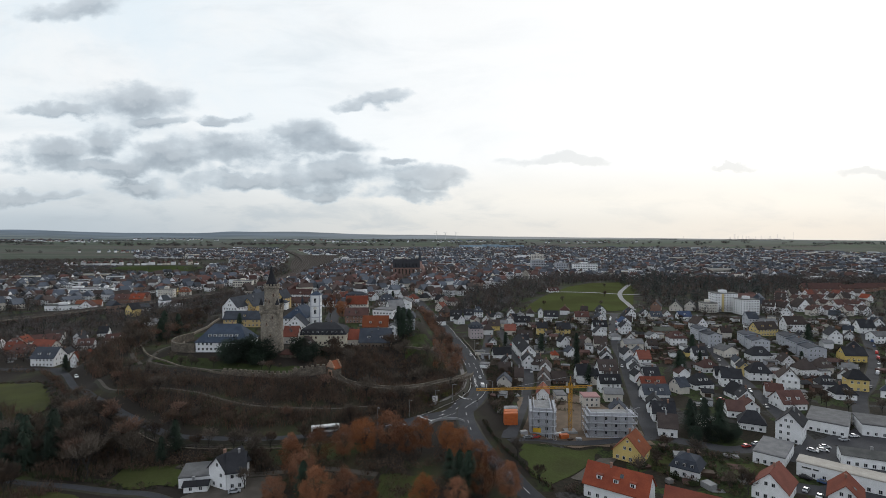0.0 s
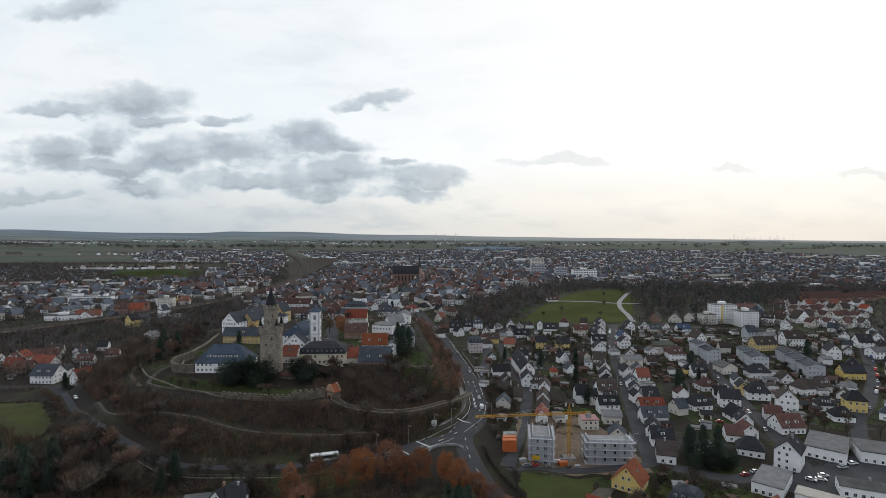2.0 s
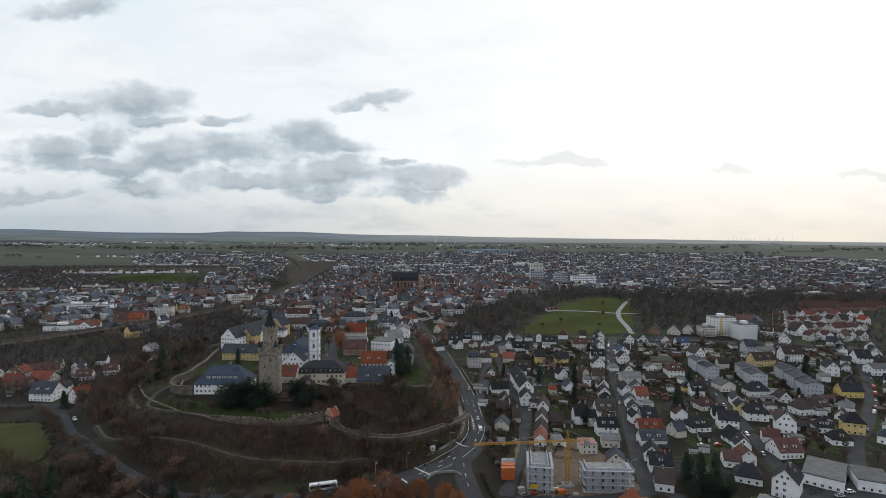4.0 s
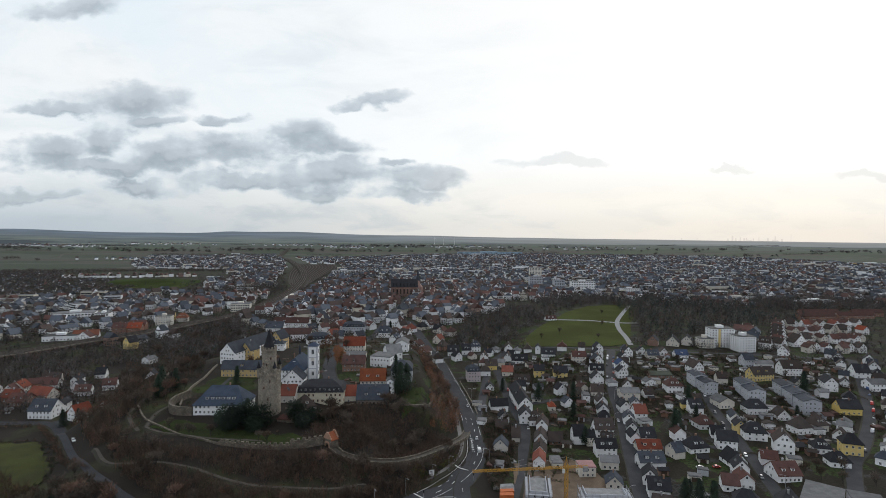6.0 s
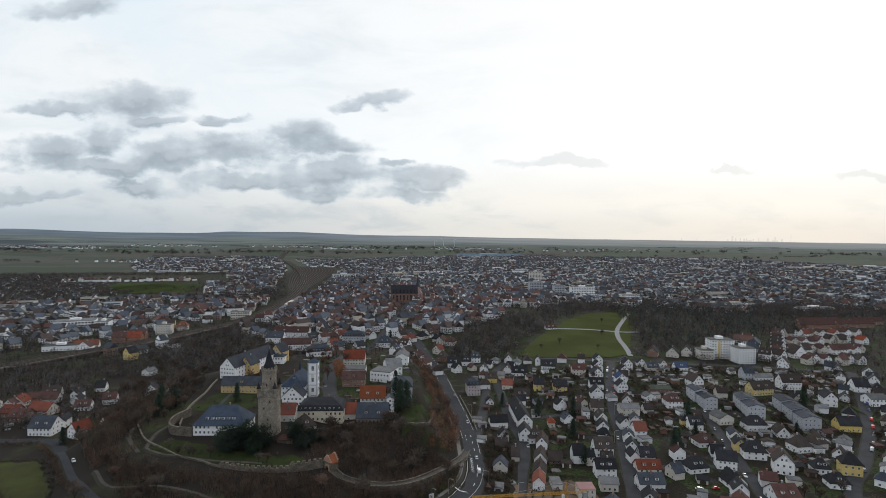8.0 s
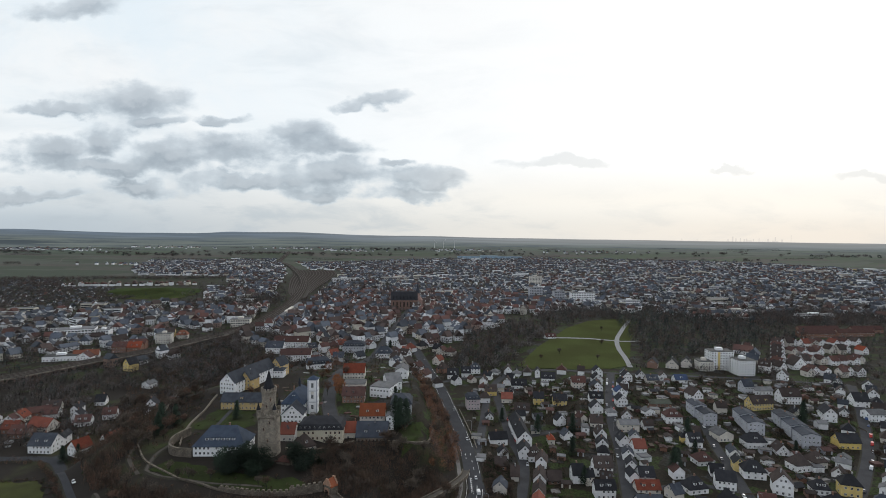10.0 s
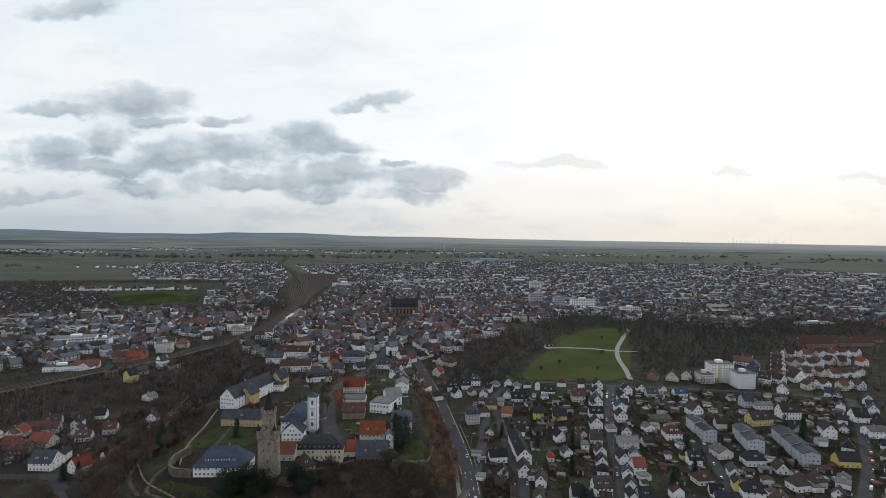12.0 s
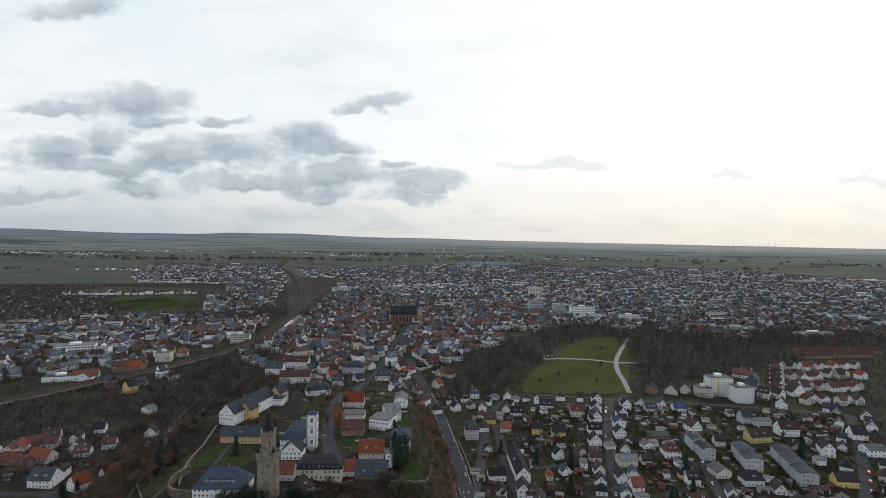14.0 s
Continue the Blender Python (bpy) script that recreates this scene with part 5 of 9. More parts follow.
for p, q in zip(line, line[1:]):
    d = q - p
    long = math.hypot(*d)
    at = pose(p[0], p[1], float(lie(*p)) + 0.2, 0, 0, math.degrees(math.atan2(d[1], d[0])))
    bm = bmesh.new()
    box(bm, -0.05, -0.05, 0, 0.05, 0.05, 1.15)
    part("post", bm, "rail_steel", railing).matrix_basis = at
    bm = bmesh.new()
    for h in (0.6, 1.05):
        box(bm, 0.05, -0.03, h, long - 0.05, 0.03, h + 0.07)
    part("rail", bm, "rail_steel", railing).matrix_basis = at
wall_line("road_wall", [(14, 372), (19, 328), (21.5, 300)], 0.9, 0.4, "old_stone", "dark stone wall along the main road", False, 2.0)

# brick arcade that carries the railway over the low ground
material("viaduct_brick", (0.165, 0.115, 0.090), (0.105, 0.078, 0.064), 0.95, 0.25, 2.0)
arcade = smooth_line([RAIL[1], RAIL[2], RAIL[3], RAIL[4], RAIL[5]], 1.0)
across = sides(arcade)
bm = bmesh.new()
arch_wall(bm, 7.0, 3.0, 0.9, 4.6, 0.5)
BAY = bpy.data.meshes.new("bay")
bm.to_mesh(BAY)
bm.free()
BAY.materials.append(MATS["viaduct_brick"])
bm = bmesh.new()
box(bm, -3.5, -0.15, 3.0, 3.5, 1.0, 3.9)
COPING = bpy.data.meshes.new("coping")
bm.to_mesh(COPING)
bm.free()
COPING.materials.append(MATS["old_stone"])
viaduct = new("railway_viaduct")
tagged(viaduct, "low brown brick railway viaduct with round arches", "viaduct", kind="structure")
for k in range(3, len(arcade) - 8, 7):
    d = arcade[k + 7] - arcade[k]
    m = (arcade[k] + arcade[k + 7]) / 2 - across[k] * 11.4
    for name, me in (("bay", BAY), ("coping", COPING)):
        ob = new(name, me)
        ob.parent = viaduct
        ob.matrix_basis = pose(m[0], m[1], float(lie(*m)) + 0.2, 0, 0, math.degrees(math.atan2(d[1], d[0])))

# castle church with its white clock tower
bell = thing("bell_tower", -75.4, 310.5, 18.6, 0, "white rendered church tower with blue-grey corners and flat slate cap", "tower")
bm = bmesh.new()
box(bm, -2.7, 0, -2, 2.7, 5.4, 20.3)
part("wall", bm, "wall_white", bell)
for zz in (7.0, 13.6, 19.9):
    bm = bmesh.new()
    box(bm, -2.95, -0.25, zz, 2.95, 5.65, zz + 0.45)
    part("cornice", bm, "wall_greywall", bell)
for px in (-2.55, 2.55):
    bm = bmesh.new()
    box(bm, px - 0.35, -0.16, 0, px + 0.35, 0.1, 19.9)
    part("pilaster", bm, "wall_greywall", bell)
bm = bmesh.new()
box(bm, -3.0, -0.3, 20.35, 3.0, 5.7, 20.7)
lathe(bm, [(3.1, 20.7), (1.6, 21.8), (0.2, 22.4)], 8, 0, 2.7)
part("roof", bm, "roof_blueslate", bell)
for zz, hh in ((3.0, 2.6), (9.0, 2.8), (15.6, 3.0)):
    add_window(bell, 0, -0.02, zz, 0, 1.5, hh)
    add_window(bell, 2.72, 2.7, zz, 90, 1.5, hh)
bm = bmesh.new()
lathe(bm, [(1.0, -0.06), (1.0, 0.06), (0.9, 0.08)], 20)
clock = part("clock_face", bm, "wall_cream", bell, "round pale clock face")
clock.matrix_basis = pose(0, -0.12, 12.7, 90, 0, 0)
flagpole = thing("ridge_turret", -86.0, 322.0, 33.0, 0, "slender slate ridge turret on the church roof", "turret")
bm = bmesh.new()
lathe(bm, [(0.7, -4), (0.7, 1.0), (0.9, 1.1), (0.1, 4.5)], 8)
part("spirelet", bm, "roof_slate", flagpole)


# ---- further houses, garages and sheds of the near quarters ----
infill_left = [78]


def lots_along(points, first, last, gap, shift, seed, roofs, walls, kinds, eaves, wide=(5.6, 7.6), deep=(6.5, 8.5)):
    """Houses standing along a street at one side, wherever there is room."""
    rnd = random.Random(seed)
    line = smooth_line(points, 1.0)
    n = sides(line)
    s = first
    while s < min(last, len(line) - 2):
        k = int(s)
        d = line[k + 1] - line[k]
        p = line[k] + n[k] * shift
        rot = math.degrees(math.atan2(d[1], d[0]))
        rot = rot + (90 if rnd.random() < 0.5 else 0)
        rot = (rot + 90) % 180 - 90
        w, q = rnd.uniform(*wide), rnd.uniform(*deep)
        c, e = math.cos(radians(rot)), math.sin(radians(rot))
        mx, my = p
        fx, fy = mx + e * q / 2, my - c * q / 2
        if infill_left[0] > 0 and all(math.hypot(mx - hx, my - hy) > hr + max(w, q) * 0.62 for hx, hy, hr in made_houses):
            infill_left[0] -= 1
            house(fx, fy, w, q, rnd.choice(eaves), rot, rnd.choice(kinds), rnd.choice(roofs), rnd.choice(walls), sides_too=False)
        s += gap * rnd.uniform(0.85, 1.25)


STREETS = ([(60, 470), (45, 436), (44, 377), (44, 321), (46, 284), (38, 243)], [(148, 455), (126, 389), (113, 343), (105, 303), (92, 253), (82, 212)], [(176, 350), (168, 326), (158, 285), (150, 255), (141, 222)],
           [(330, 420), (297, 370), (254, 309), (214, 263), (191, 240)], [(113, 343), (140, 345), (176, 350), (250, 345)], [(44, 321), (70, 330), (108, 340)], [(92, 253), (125, 262), (150, 255)], [(-10, 440), (60, 470), (148, 455), (250, 440), (330, 420)])
lots_along([(-250, 292), (-290, 300), (-330, 320)], 2, 120, 14, 12, 71, ("redbrown", "red", "dark"), ("white", "cream"), ("s", "g"), (4.6, 5.6), (8, 10))
lots_along([(-215, 300), (-200, 330), (-185, 360)], 2, 120, 14, -12, 72, ("redbrown", "red", "dark"), ("white", "cream"), ("s", "g"), (4.6, 5.6), (8, 10))
for n, pts in enumerate(STREETS):
    for shift in (-10, 10):
        lots_along(pts, 4, 400, 15, shift, n * 10 + shift, ("dark", "dark", "brown", "brown", "redbrown", "slate", "grey"), ("white", "white", "white", "white", "cream"), ("g", "g", "s", "h"), (2.9, 3.8, 4.8, 5.2))
def shed(x, y, rot, w, d, high, roof, wall):
    ob = thing("garden_shed", x, y, float(lie(x, y)) - 0.1, rot, "low %s garage or shed with a %s roof" % (NAMES[wall], ROOFS[roof]), "shed", "sheds and garages")
    bm = bmesh.new()
    box(bm, -w / 2, 0, -1, w / 2, d, high)
    part("wall", bm, "wall_" + wall, ob)
    bm = bmesh.new()
    roof_mesh(bm, w, d, high, "f" if roof in ("grey", "pink") else "s", 22)
    part("roof", bm, "roof_" + roof, ob)
    bm = bmesh.new()
    box(bm, -w * 0.3, -0.05, 0, w * 0.3, 0.02, high - 0.4)
    part("door", bm, "dark_wood" if wall != "white" else "window_frame", ob)
    made_houses.append((x, y + d / 2, max(w, d) * 0.5))


g3 = random.Random(99)
QUARTER = [(24, 215), (60, 240), (78, 300), (100, 200), (165, 240), (200, 250), (300, 340), (320, 420), (150, 440), (30, 430), (24, 330)]
done = 0
for k in range(1500):
    x, y = g3.uniform(20, 320), g3.uniform(195, 440)
    if done >= 90 or float(outside(np.array(x), np.array(y), QUARTER)) > 0:
        continue
    if all(math.hypot(x - hx, y - hy) > hr + 3.2 for hx, hy, hr in made_houses) and not (27 < x < 78 and y < 224):
        near_road = min(np.min(np.hypot(*(smooth_line(pts, 3.0) - (x, y)).T)) for pts in STREETS)
        if near_road > 6.5:
            shed(x, y, g3.choice((0, 10, -15, 80, 70)), g3.uniform(3, 6), g3.uniform(3, 6), g3.uniform(2.1, 2.8), g3.choice(("grey", "grey", "brown", "redbrown", "dark")), g3.choice(("cream", "white", "brick", "greywall")))
            done += 1

# paths, fences and terraces in the gardens
material("fence_wood", (0.11, 0.085, 0.065), None, 0.9)
for k in range(60):
    x, y = g3.uniform(30, 300), g3.uniform(200, 430)
    if float(outside(np.array(x), np.array(y), QUARTER)) > 0 or not all(math.hypot(x - hx, y - hy) > hr + 3 for hx, hy, hr in made_houses):
        continue
    turn = g3.choice((0, 90, 75, -15, 10))
    long = g3.uniform(8, 16)
    ob = thing("garden_fence", x, y, float(lie(x, y)), turn, "weathered wooden garden fence", "fence", "garden fences")
    for s in (0.45, 1.0):
        bm = bmesh.new()
        box(bm, -long / 2, -0.03, s, long / 2, 0.03, s + 0.28)
        part("rail", bm, "fence_wood", ob)
    for s in range(5):
        bm = bmesh.new()
        box(bm, -long / 2 + s * long / 4 - 0.06, -0.06, -0.4, -long / 2 + s * long / 4 + 0.06, 0.06, 1.35)
        part("post", bm, "fence_wood", ob)


# ---- trees ----
def limb(verts, quads, p, q, r0, r1, n=4):
    """A tapered round limb from p to q."""
    d = (q - p).normalized()
    a = d.orthogonal().normalized()
    b = d.cross(a)
    k = len(verts)
    for c, r in ((p, r0), (q, r1)):
        for i in range(n):
            t = 2 * math.pi * i / n
            verts.append(c + a * (r * math.cos(t)) + b * (r * math.sin(t)))
    for i in range(n):
        quads.append((k + i, k + (i + 1) % n, k + n + (i + 1) % n, k + n + i))


def twig(tv, tt, p, d, long, wide, rnd):
    a = d.orthogonal().normalized()
    a.rotate(Matrix.Rotation(rnd.uniform(0, 6.28), 3, d))
    k = len(tv)
    tv += [p - a * wide / 2, p + a * wide / 2, p + d * long]
    tt.append((k, k + 1, k + 2))


def bare_tree(seed, high, spread=0.42, twigs=10, wide=0.13):
    """A leafless tree: trunk and limbs in one mesh, the fine twigs in another."""
    rnd = random.Random(seed)
    verts, quads, tv, tt = [], [], [], []

    def grow(p, d, long, r, level):
        mid = p + d * long * 0.5 + Vector((rnd.uniform(-1, 1), rnd.uniform(-1, 1), 0)) * long * 0.06
        end = p + d * long
        if level >= 3:
            twig(tv, tt, p, d, long, r * 2.2, rnd)
        else:
            limb(verts, quads, p, mid, r, r * 0.8)
            limb(verts, quads, mid, end, r * 0.8, r * 0.55)
        if level >= 3:
            for k in range(twigs):
                v = (d + Vector((rnd.gauss(0, 0.55), rnd.gauss(0, 0.55), rnd.gauss(0.12, 0.4)))).normalized()
                s = p + d * long * rnd.uniform(0.2, 1)
                twig(tv, tt, s, v, high * rnd.uniform(0.06, 0.14), wide * rnd.uniform(0.7, 1.4), rnd)
            return
        count = (6, 4, 4)[level]
        for k in range(count):
            t = rnd.uniform(0.45, 1.0) if level else rnd.uniform(0.55, 1.0)
            a = 6.283 * (k + rnd.random() * 0.7) / count
            out = spread + 0.16 * level
            v = (d + Vector((math.cos(a), math.sin(a), 0)) * out * rnd.uniform(0.8, 1.7) + Vector((0, 0, 0.22))).normalized()
            grow(p + d * long * t, v, long * rnd.uniform(0.55, 0.8), r * 0.5, level + 1)

    grow(Vector((0, 0, -0.5)), Vector((rnd.uniform(-0.05, 0.05), rnd.uniform(-0.05, 0.05), 1)).normalized(), high * 0.42, high * 0.018, 0)
    return verts, quads, tv, tt


def leafy(seed, high, base, radius, clumps, per, size, cone=False, shell=0.35, tight=0.2):
    """Leaves of a crown as many small blades gathered in clumps."""
    rnd = random.Random(seed)
    tv, tt = [], []
    for c in range(clumps):
        if cone:
            t = rnd.random() ** 0.8
            a = rnd.uniform(0, 6.283)
            r = radius * (1 - t) ** 0.9 * rnd.uniform(0.55, 1.05) + 0.1
            m = Vector((r * math.cos(a), r * math.sin(a), base + (high - base) * t))
            s = 0.35 + 0.5 * (1 - t)
        else:
            while True:
                m = Vector((rnd.uniform(-1, 1), rnd.uniform(-1, 1), rnd.uniform(-1, 1)))
                if shell < m.length < 1:
                    break
            wob = 1 + 0.22 * math.sin(3 * math.atan2(m.y, m.x) + seed) + 0.15 * math.sin(5 * m.z + seed)
            m = Vector((m.x * radius * wob, m.y * radius * wob, (base + high) / 2 + m.z * (high - base) / 2 * (0.9 + 0.1 * wob)))
            s = radius * tight
            if shell > 0.5:
                m.x, m.y = m.x * (1.12 - 0.34 * m.z / high), m.y * (1.12 - 0.34 * m.z / high)
        for k in range(per):
            p = m + Vector((rnd.gauss(0, s), rnd.gauss(0, s), rnd.gauss(0, s * 0.7)))
            d = Vector((rnd.gauss(0, 1), rnd.gauss(0, 1), rnd.gauss(0, 0.6))).normalized()
            e = d.orthogonal().normalized() * size * rnd.uniform(0.5, 1.0)
            if cone:
                d = Vector((p.x, p.y, -0.5 * radius)).normalized()
                e = Vector((-d.y, d.x, 0)).normalized() * size * 0.5
            i = len(tv)
            tv += [p - e * 0.5, p + e * 0.5, p + d * size * rnd.uniform(0.8, 1.4)]
            tt.append((i, i + 1, i + 2))
    return tv, tt


def mesh_of(name, verts, quads, tris, mat):
    return arrays_object(name, [tuple(v) for v in verts], quads, tris, [mat])


KINDS = {}
for k in range(5):
    v, q, tv, tt = bare_tree(k + 3, 11.0, 0.36 + 0.04 * k, 13, 0.10)
    KINDS["bare", k] = (mesh_of("trunk", v, q, [], "bark"), mesh_of("crown", tv, [], tt, "twigs_brown" if k % 2 else "twigs_grey"))
for k in range(2):
    v, q, tv, tt = bare_tree(k + 21, 11.0, 0.40, 14, 0.11)
    KINDS["copper", k] = (mesh_of("trunk", v, q, [], "bark"), mesh_of("crown", tv, [], tt, "twigs_copper"))
for k in range(3):
    v, q, tv, tt = bare_tree(k + 31, 10.5, 0.40, 0)
    tv, tt = leafy(k, 10.8, 1.4, 3.9, 170, 30, 0.27, shell=0.66, tight=0.13)
    KINDS["rust", k] = (mesh_of("trunk", v, q, [], "bark"), mesh_of("crown", tv, [], tt, "leaves_rust"))
for k in range(3):
    v, q = [], []
    limb(v, q, Vector((0, 0, -0.5)), Vector((0, 0, 11)), 0.22, 0.04, 6)
    tv, tt = leafy(k + 50, 12.0, 0.8, 2.6, 150, 12, 0.75, True)
    KINDS["conifer", k] = (mesh_of("trunk", v, q, [], "bark"), mesh_of("crown", tv, [], tt, "needles"))
for k in range(2):
    v, q, tv, tt = bare_tree(k + 70, 8.0, 0.5, 0)
    tv, tt = leafy(k + 9, 8.5, 0.6, 3.9, 100, 24, 0.5)
    KINDS["evergreen", k] = (mesh_of("trunk", v, q, [], "bark"), mesh_of("crown", tv, [], tt, "needles"))
for k in range(2):
    v, q = [], []
    for s in range(5):
        a = 1.256 * s
        limb(v, q, Vector((0, 0, -0.2)), Vector((0.5 * math.cos(a), 0.5 * math.sin(a), 1.0)), 0.05, 0.02)
    tv, tt = leafy(k + 90, 2.0, 0.1, 1.2, 30, 14, 0.3)
    KINDS["shrub", k] = (mesh_of("trunk", v, q, [], "bark"), mesh_of("crown", tv, [], tt, "shrub_green"))
TREE_TAGS = {"bare": ("leafless brown deciduous tree with fine twigs", "tree", "bare trees"), "copper": ("tree with dense reddish brown twigs and last leaves", "tree", "reddish trees"), "rust": ("tree keeping dense rust-brown autumn leaves", "tree", "rust-leaved trees"),
             "conifer": ("dark green conical fir tree", "tree", "conifers"), "evergreen": ("broad dark evergreen yew", "tree", "evergreens"), "shrub": ("rounded dull green garden shrub", "shrub", "shrubs")}
tree_count = 0


def tree(kind, x, y, size=1.0, z=None, squash=1.0):
    """One tree; size 1 stands about eleven metres high."""
    global tree_count
    tree_count += 1
    n = {"bare": 5, "copper": 2, "rust": 3, "conifer": 3, "evergreen": 2, "shrub": 2}[kind]
    trunk, crown = KINDS[kind, tree_count % n]
    ob = new("shrub" if kind == "shrub" else "tree")
    ob.matrix_basis = pose(x, y, float(lie(x, y)) - 0.1 if z is None else z, 0, 0, tree_count * 77 % 360) @ Matrix.Diagonal((size * squash, size * squash, size, 1))
    tagged(ob, *TREE_TAGS[kind])
    for name, me in (("trunk", trunk), ("crown", crown)):
        p = new(name, me)
        p.parent = ob


ROADS = [(MAIN, 8.5), (BRANCH, 7.5), ([(44, 436), (44, 321), (46, 284), (38, 243), (23, 182)], 6), ([(37, 410), (25, 319), (20, 292)], 6), ([(148, 455), (126, 389), (113, 343), (105, 303), (92, 253), (78, 193)], 6.5),
         ([(78, 195), (100, 181), (134, 193)], 6), ([(176, 350), (158, 285), (141, 222), (120, 160)], 6), ([(330, 420), (254, 309), (191, 240), (165, 205)], 6.5), ([(-45, 221), (-30, 214.5), (-20, 216), (-10, 222.5), (0, 235), (7, 248), (14, 270)], 4.0), ([(-150, 228), (-135, 214), (-112, 212), (-89, 204), (-71, 198), (-56, 197), (-39, 197), (-29, 204)], 2.4),
         ([(-10, 440), (60, 470), (148, 455), (250, 440), (330, 420)], 6), (RAIL, 12), ([(-150, 158), (-134, 157.5), (-107, 153), (-82, 148)], 4.2), ([(-62, 300), (-78, 400), (-64, 560), (-40, 1000)], 7), ([(-215, 289), (-190, 330), (-170, 370)], 5), ([(79, 193), (36, 186), (23, 180)], 5)]
SEGS = [(np.array(a, float), np.array(b, float), w) for line, w in ROADS for a, b in zip(line, line[1:])]


def off_roads(x, y, pad=0.0):
    x, y = np.asarray(x, float), np.asarray(y, float)
    ok = np.ones(x.shape, bool)
    for a, b, w in SEGS:
        d = b - a
        u = np.clip(((x - a[0]) * d[0] + (y - a[1]) * d[1]) / (d @ d), 0, 1)
        ok &= np.hypot(x - a[0] - u * d[0], y - a[1] - u * d[1]) > w / 2 + 1 + pad
    return ok


def off_houses(x, y, pad=0.0):
    x, y = np.asarray(x, float), np.asarray(y, float)
    ok = np.ones(x.shape, bool)
    for hx, hy, r in made_houses:
        ok &= np.hypot(x - hx, y - hy) > r + pad
    return ok


def scatter(ring, count, seed, road_pad=0.0, house_pad=0.5):
    """Random places inside a ring, clear of roads and houses."""
    rng = np.random.default_rng(seed)
    xs, ys = [p[0] for p in ring], [p[1] for p in ring]
    x, y = rng.uniform(min(xs), max(xs), count * 3), rng.uniform(min(ys), max(ys), count * 3)
    ok = (outside(x, y, ring) == 0) & off_roads(x, y, road_pad) & off_houses(x, y, house_pad)
    return list(zip(x[ok][:count], y[ok][:count]))


# dark yews and firs within the castle
for x, y, s, kind in ((-99, 241, 1.1, "evergreen"), (-93, 238, 1.25, "evergreen"), (-87, 239, 1.3, "evergreen"), (-81, 240, 1.2, "evergreen"), (-90, 243, 1.3, "evergreen"), (-96, 236, 0.9, "evergreen"), (-84, 235, 0.9, "evergreen"),
                      (-66, 244, 1.1, "evergreen"), (-61, 245, 1.0, "evergreen"), (-69, 248, 1.0, "evergreen"), (-63, 239, 0.8, "evergreen"), (-57, 250, 0.9, "evergreen"),
                      (-22, 292, 1.45, "conifer"), (-19, 296, 1.25, "conifer"), (-25, 298, 1.3, "conifer"), (-151, 285, 1.2, "conifer"), (-148, 276, 1.0, "conifer"), (-116, 300, 0.9, "conifer"), (-28, 330, 0.9, "conifer"), (-146, 290, 1.0, "conifer")):
    tree(kind, x, y, s)
# copper hornbeams in front of the junction
for x, y, s in ((-46, 160, 1.0), (-39, 164, 1.12), (-32, 168, 1.0), (-25.5, 171, 1.12), (-18, 173.5, 1.2), (-12, 169, 1.0), (-7, 172, 1.08), (1.5, 172.5, 0.92), (6, 167, 1.0), (11, 161, 0.95), (15, 154, 1.0), (18.5, 146, 1.0),
                (-41, 152, 1.05), (-34, 140, 1.12), (-26.5, 142, 1.0), (-20.5, 138, 0.9), (-5, 139, 0.98), (4, 141, 0.8), (-46, 141, 0.85), (11, 146, 0.9), (-15, 180, 0.7), (-29, 178, 0.75), (-50, 172, 0.6)):
    tree("rust", x, y, s * 1.06, squash=0.88)
for x, y, s in ((5, 152, 0.95), (7.5, 149, 1.05), (-39, 146, 0.95), (2, 158, 0.75), (-88, 172, 0.9), (-90, 167, 0.7), (-141, 174, 1.2), (-135, 169, 1.3), (-129, 173, 1.25), (-133, 179, 1.1), (-139, 166, 1.1), (-126, 167, 0.9), (-131, 163.5, 1.0)):
    tree("conifer", x, y, s)
# firs in the gardens
for x, y, s in ((98, 196, 1.15), (102, 193, 1.2), (95, 201, 1.0), (124, 275, 1.2), (128, 280, 1.0), (84, 330, 1.0), (76, 298, 0.9), (152, 320, 1.1), (240, 345, 1.1), (236, 340, 1.0), (73, 262, 0.8), (62, 330, 1.0),
                (42, 352, 0.8), (205, 300, 0.7), (-52, 545, 1.0), (-205, 285, 0.8), (-200, 290, 0.7), (100, 208, 0.7), (147, 300, 0.7)):
    tree("conifer", x, y, s)
SLOPE = [(-170, 235), (-140, 205), (-100, 183), (-55, 181), (-20, 190), (-4, 201), (8, 222), (10, 250), (-4, 268), (-10, 245), (-32, 216), (-44, 216), (-95, 217), (-140, 228), (-165, 262)]
MOAT = [(-58, 226), (-44, 224), (-34, 222), (-22, 230), (-10, 245), (2, 262), (-2, 276), (-28, 275), (-45, 274), (-66, 258), (-58, 240)]
WEST = [(-172, 265), (-153, 265), (-150, 300), (-158, 380), (-160, 460), (-190, 520), (-235, 560), (-275, 520), (-250, 420), (-205, 330), (-195, 300)]
FRONT = [(-215, 200), (-195, 230), (-150, 205), (-105, 178), (-95, 172), (-70, 170), (-55, 168), (-50, 158), (-80, 172), (-100, 160), (-115, 145), (-150, 150), (-180, 165)]
CORNER = [(-215, 195), (-150, 200), (-118, 178), (-112, 160), (-118, 142), (-150, 138), (-190, 150)]
EAST = [(-6, 270), (9, 272), (11, 290), (8, 325), (2, 372), (-8, 432), (-20, 480), (-28, 480), (-20, 425), (-12, 372), (-6, 325), (-5, 290)]
BACK = [(-128, 330), (-112, 330), (-96, 380), (-80, 440), (-100, 455), (-118, 430), (-126, 400)]
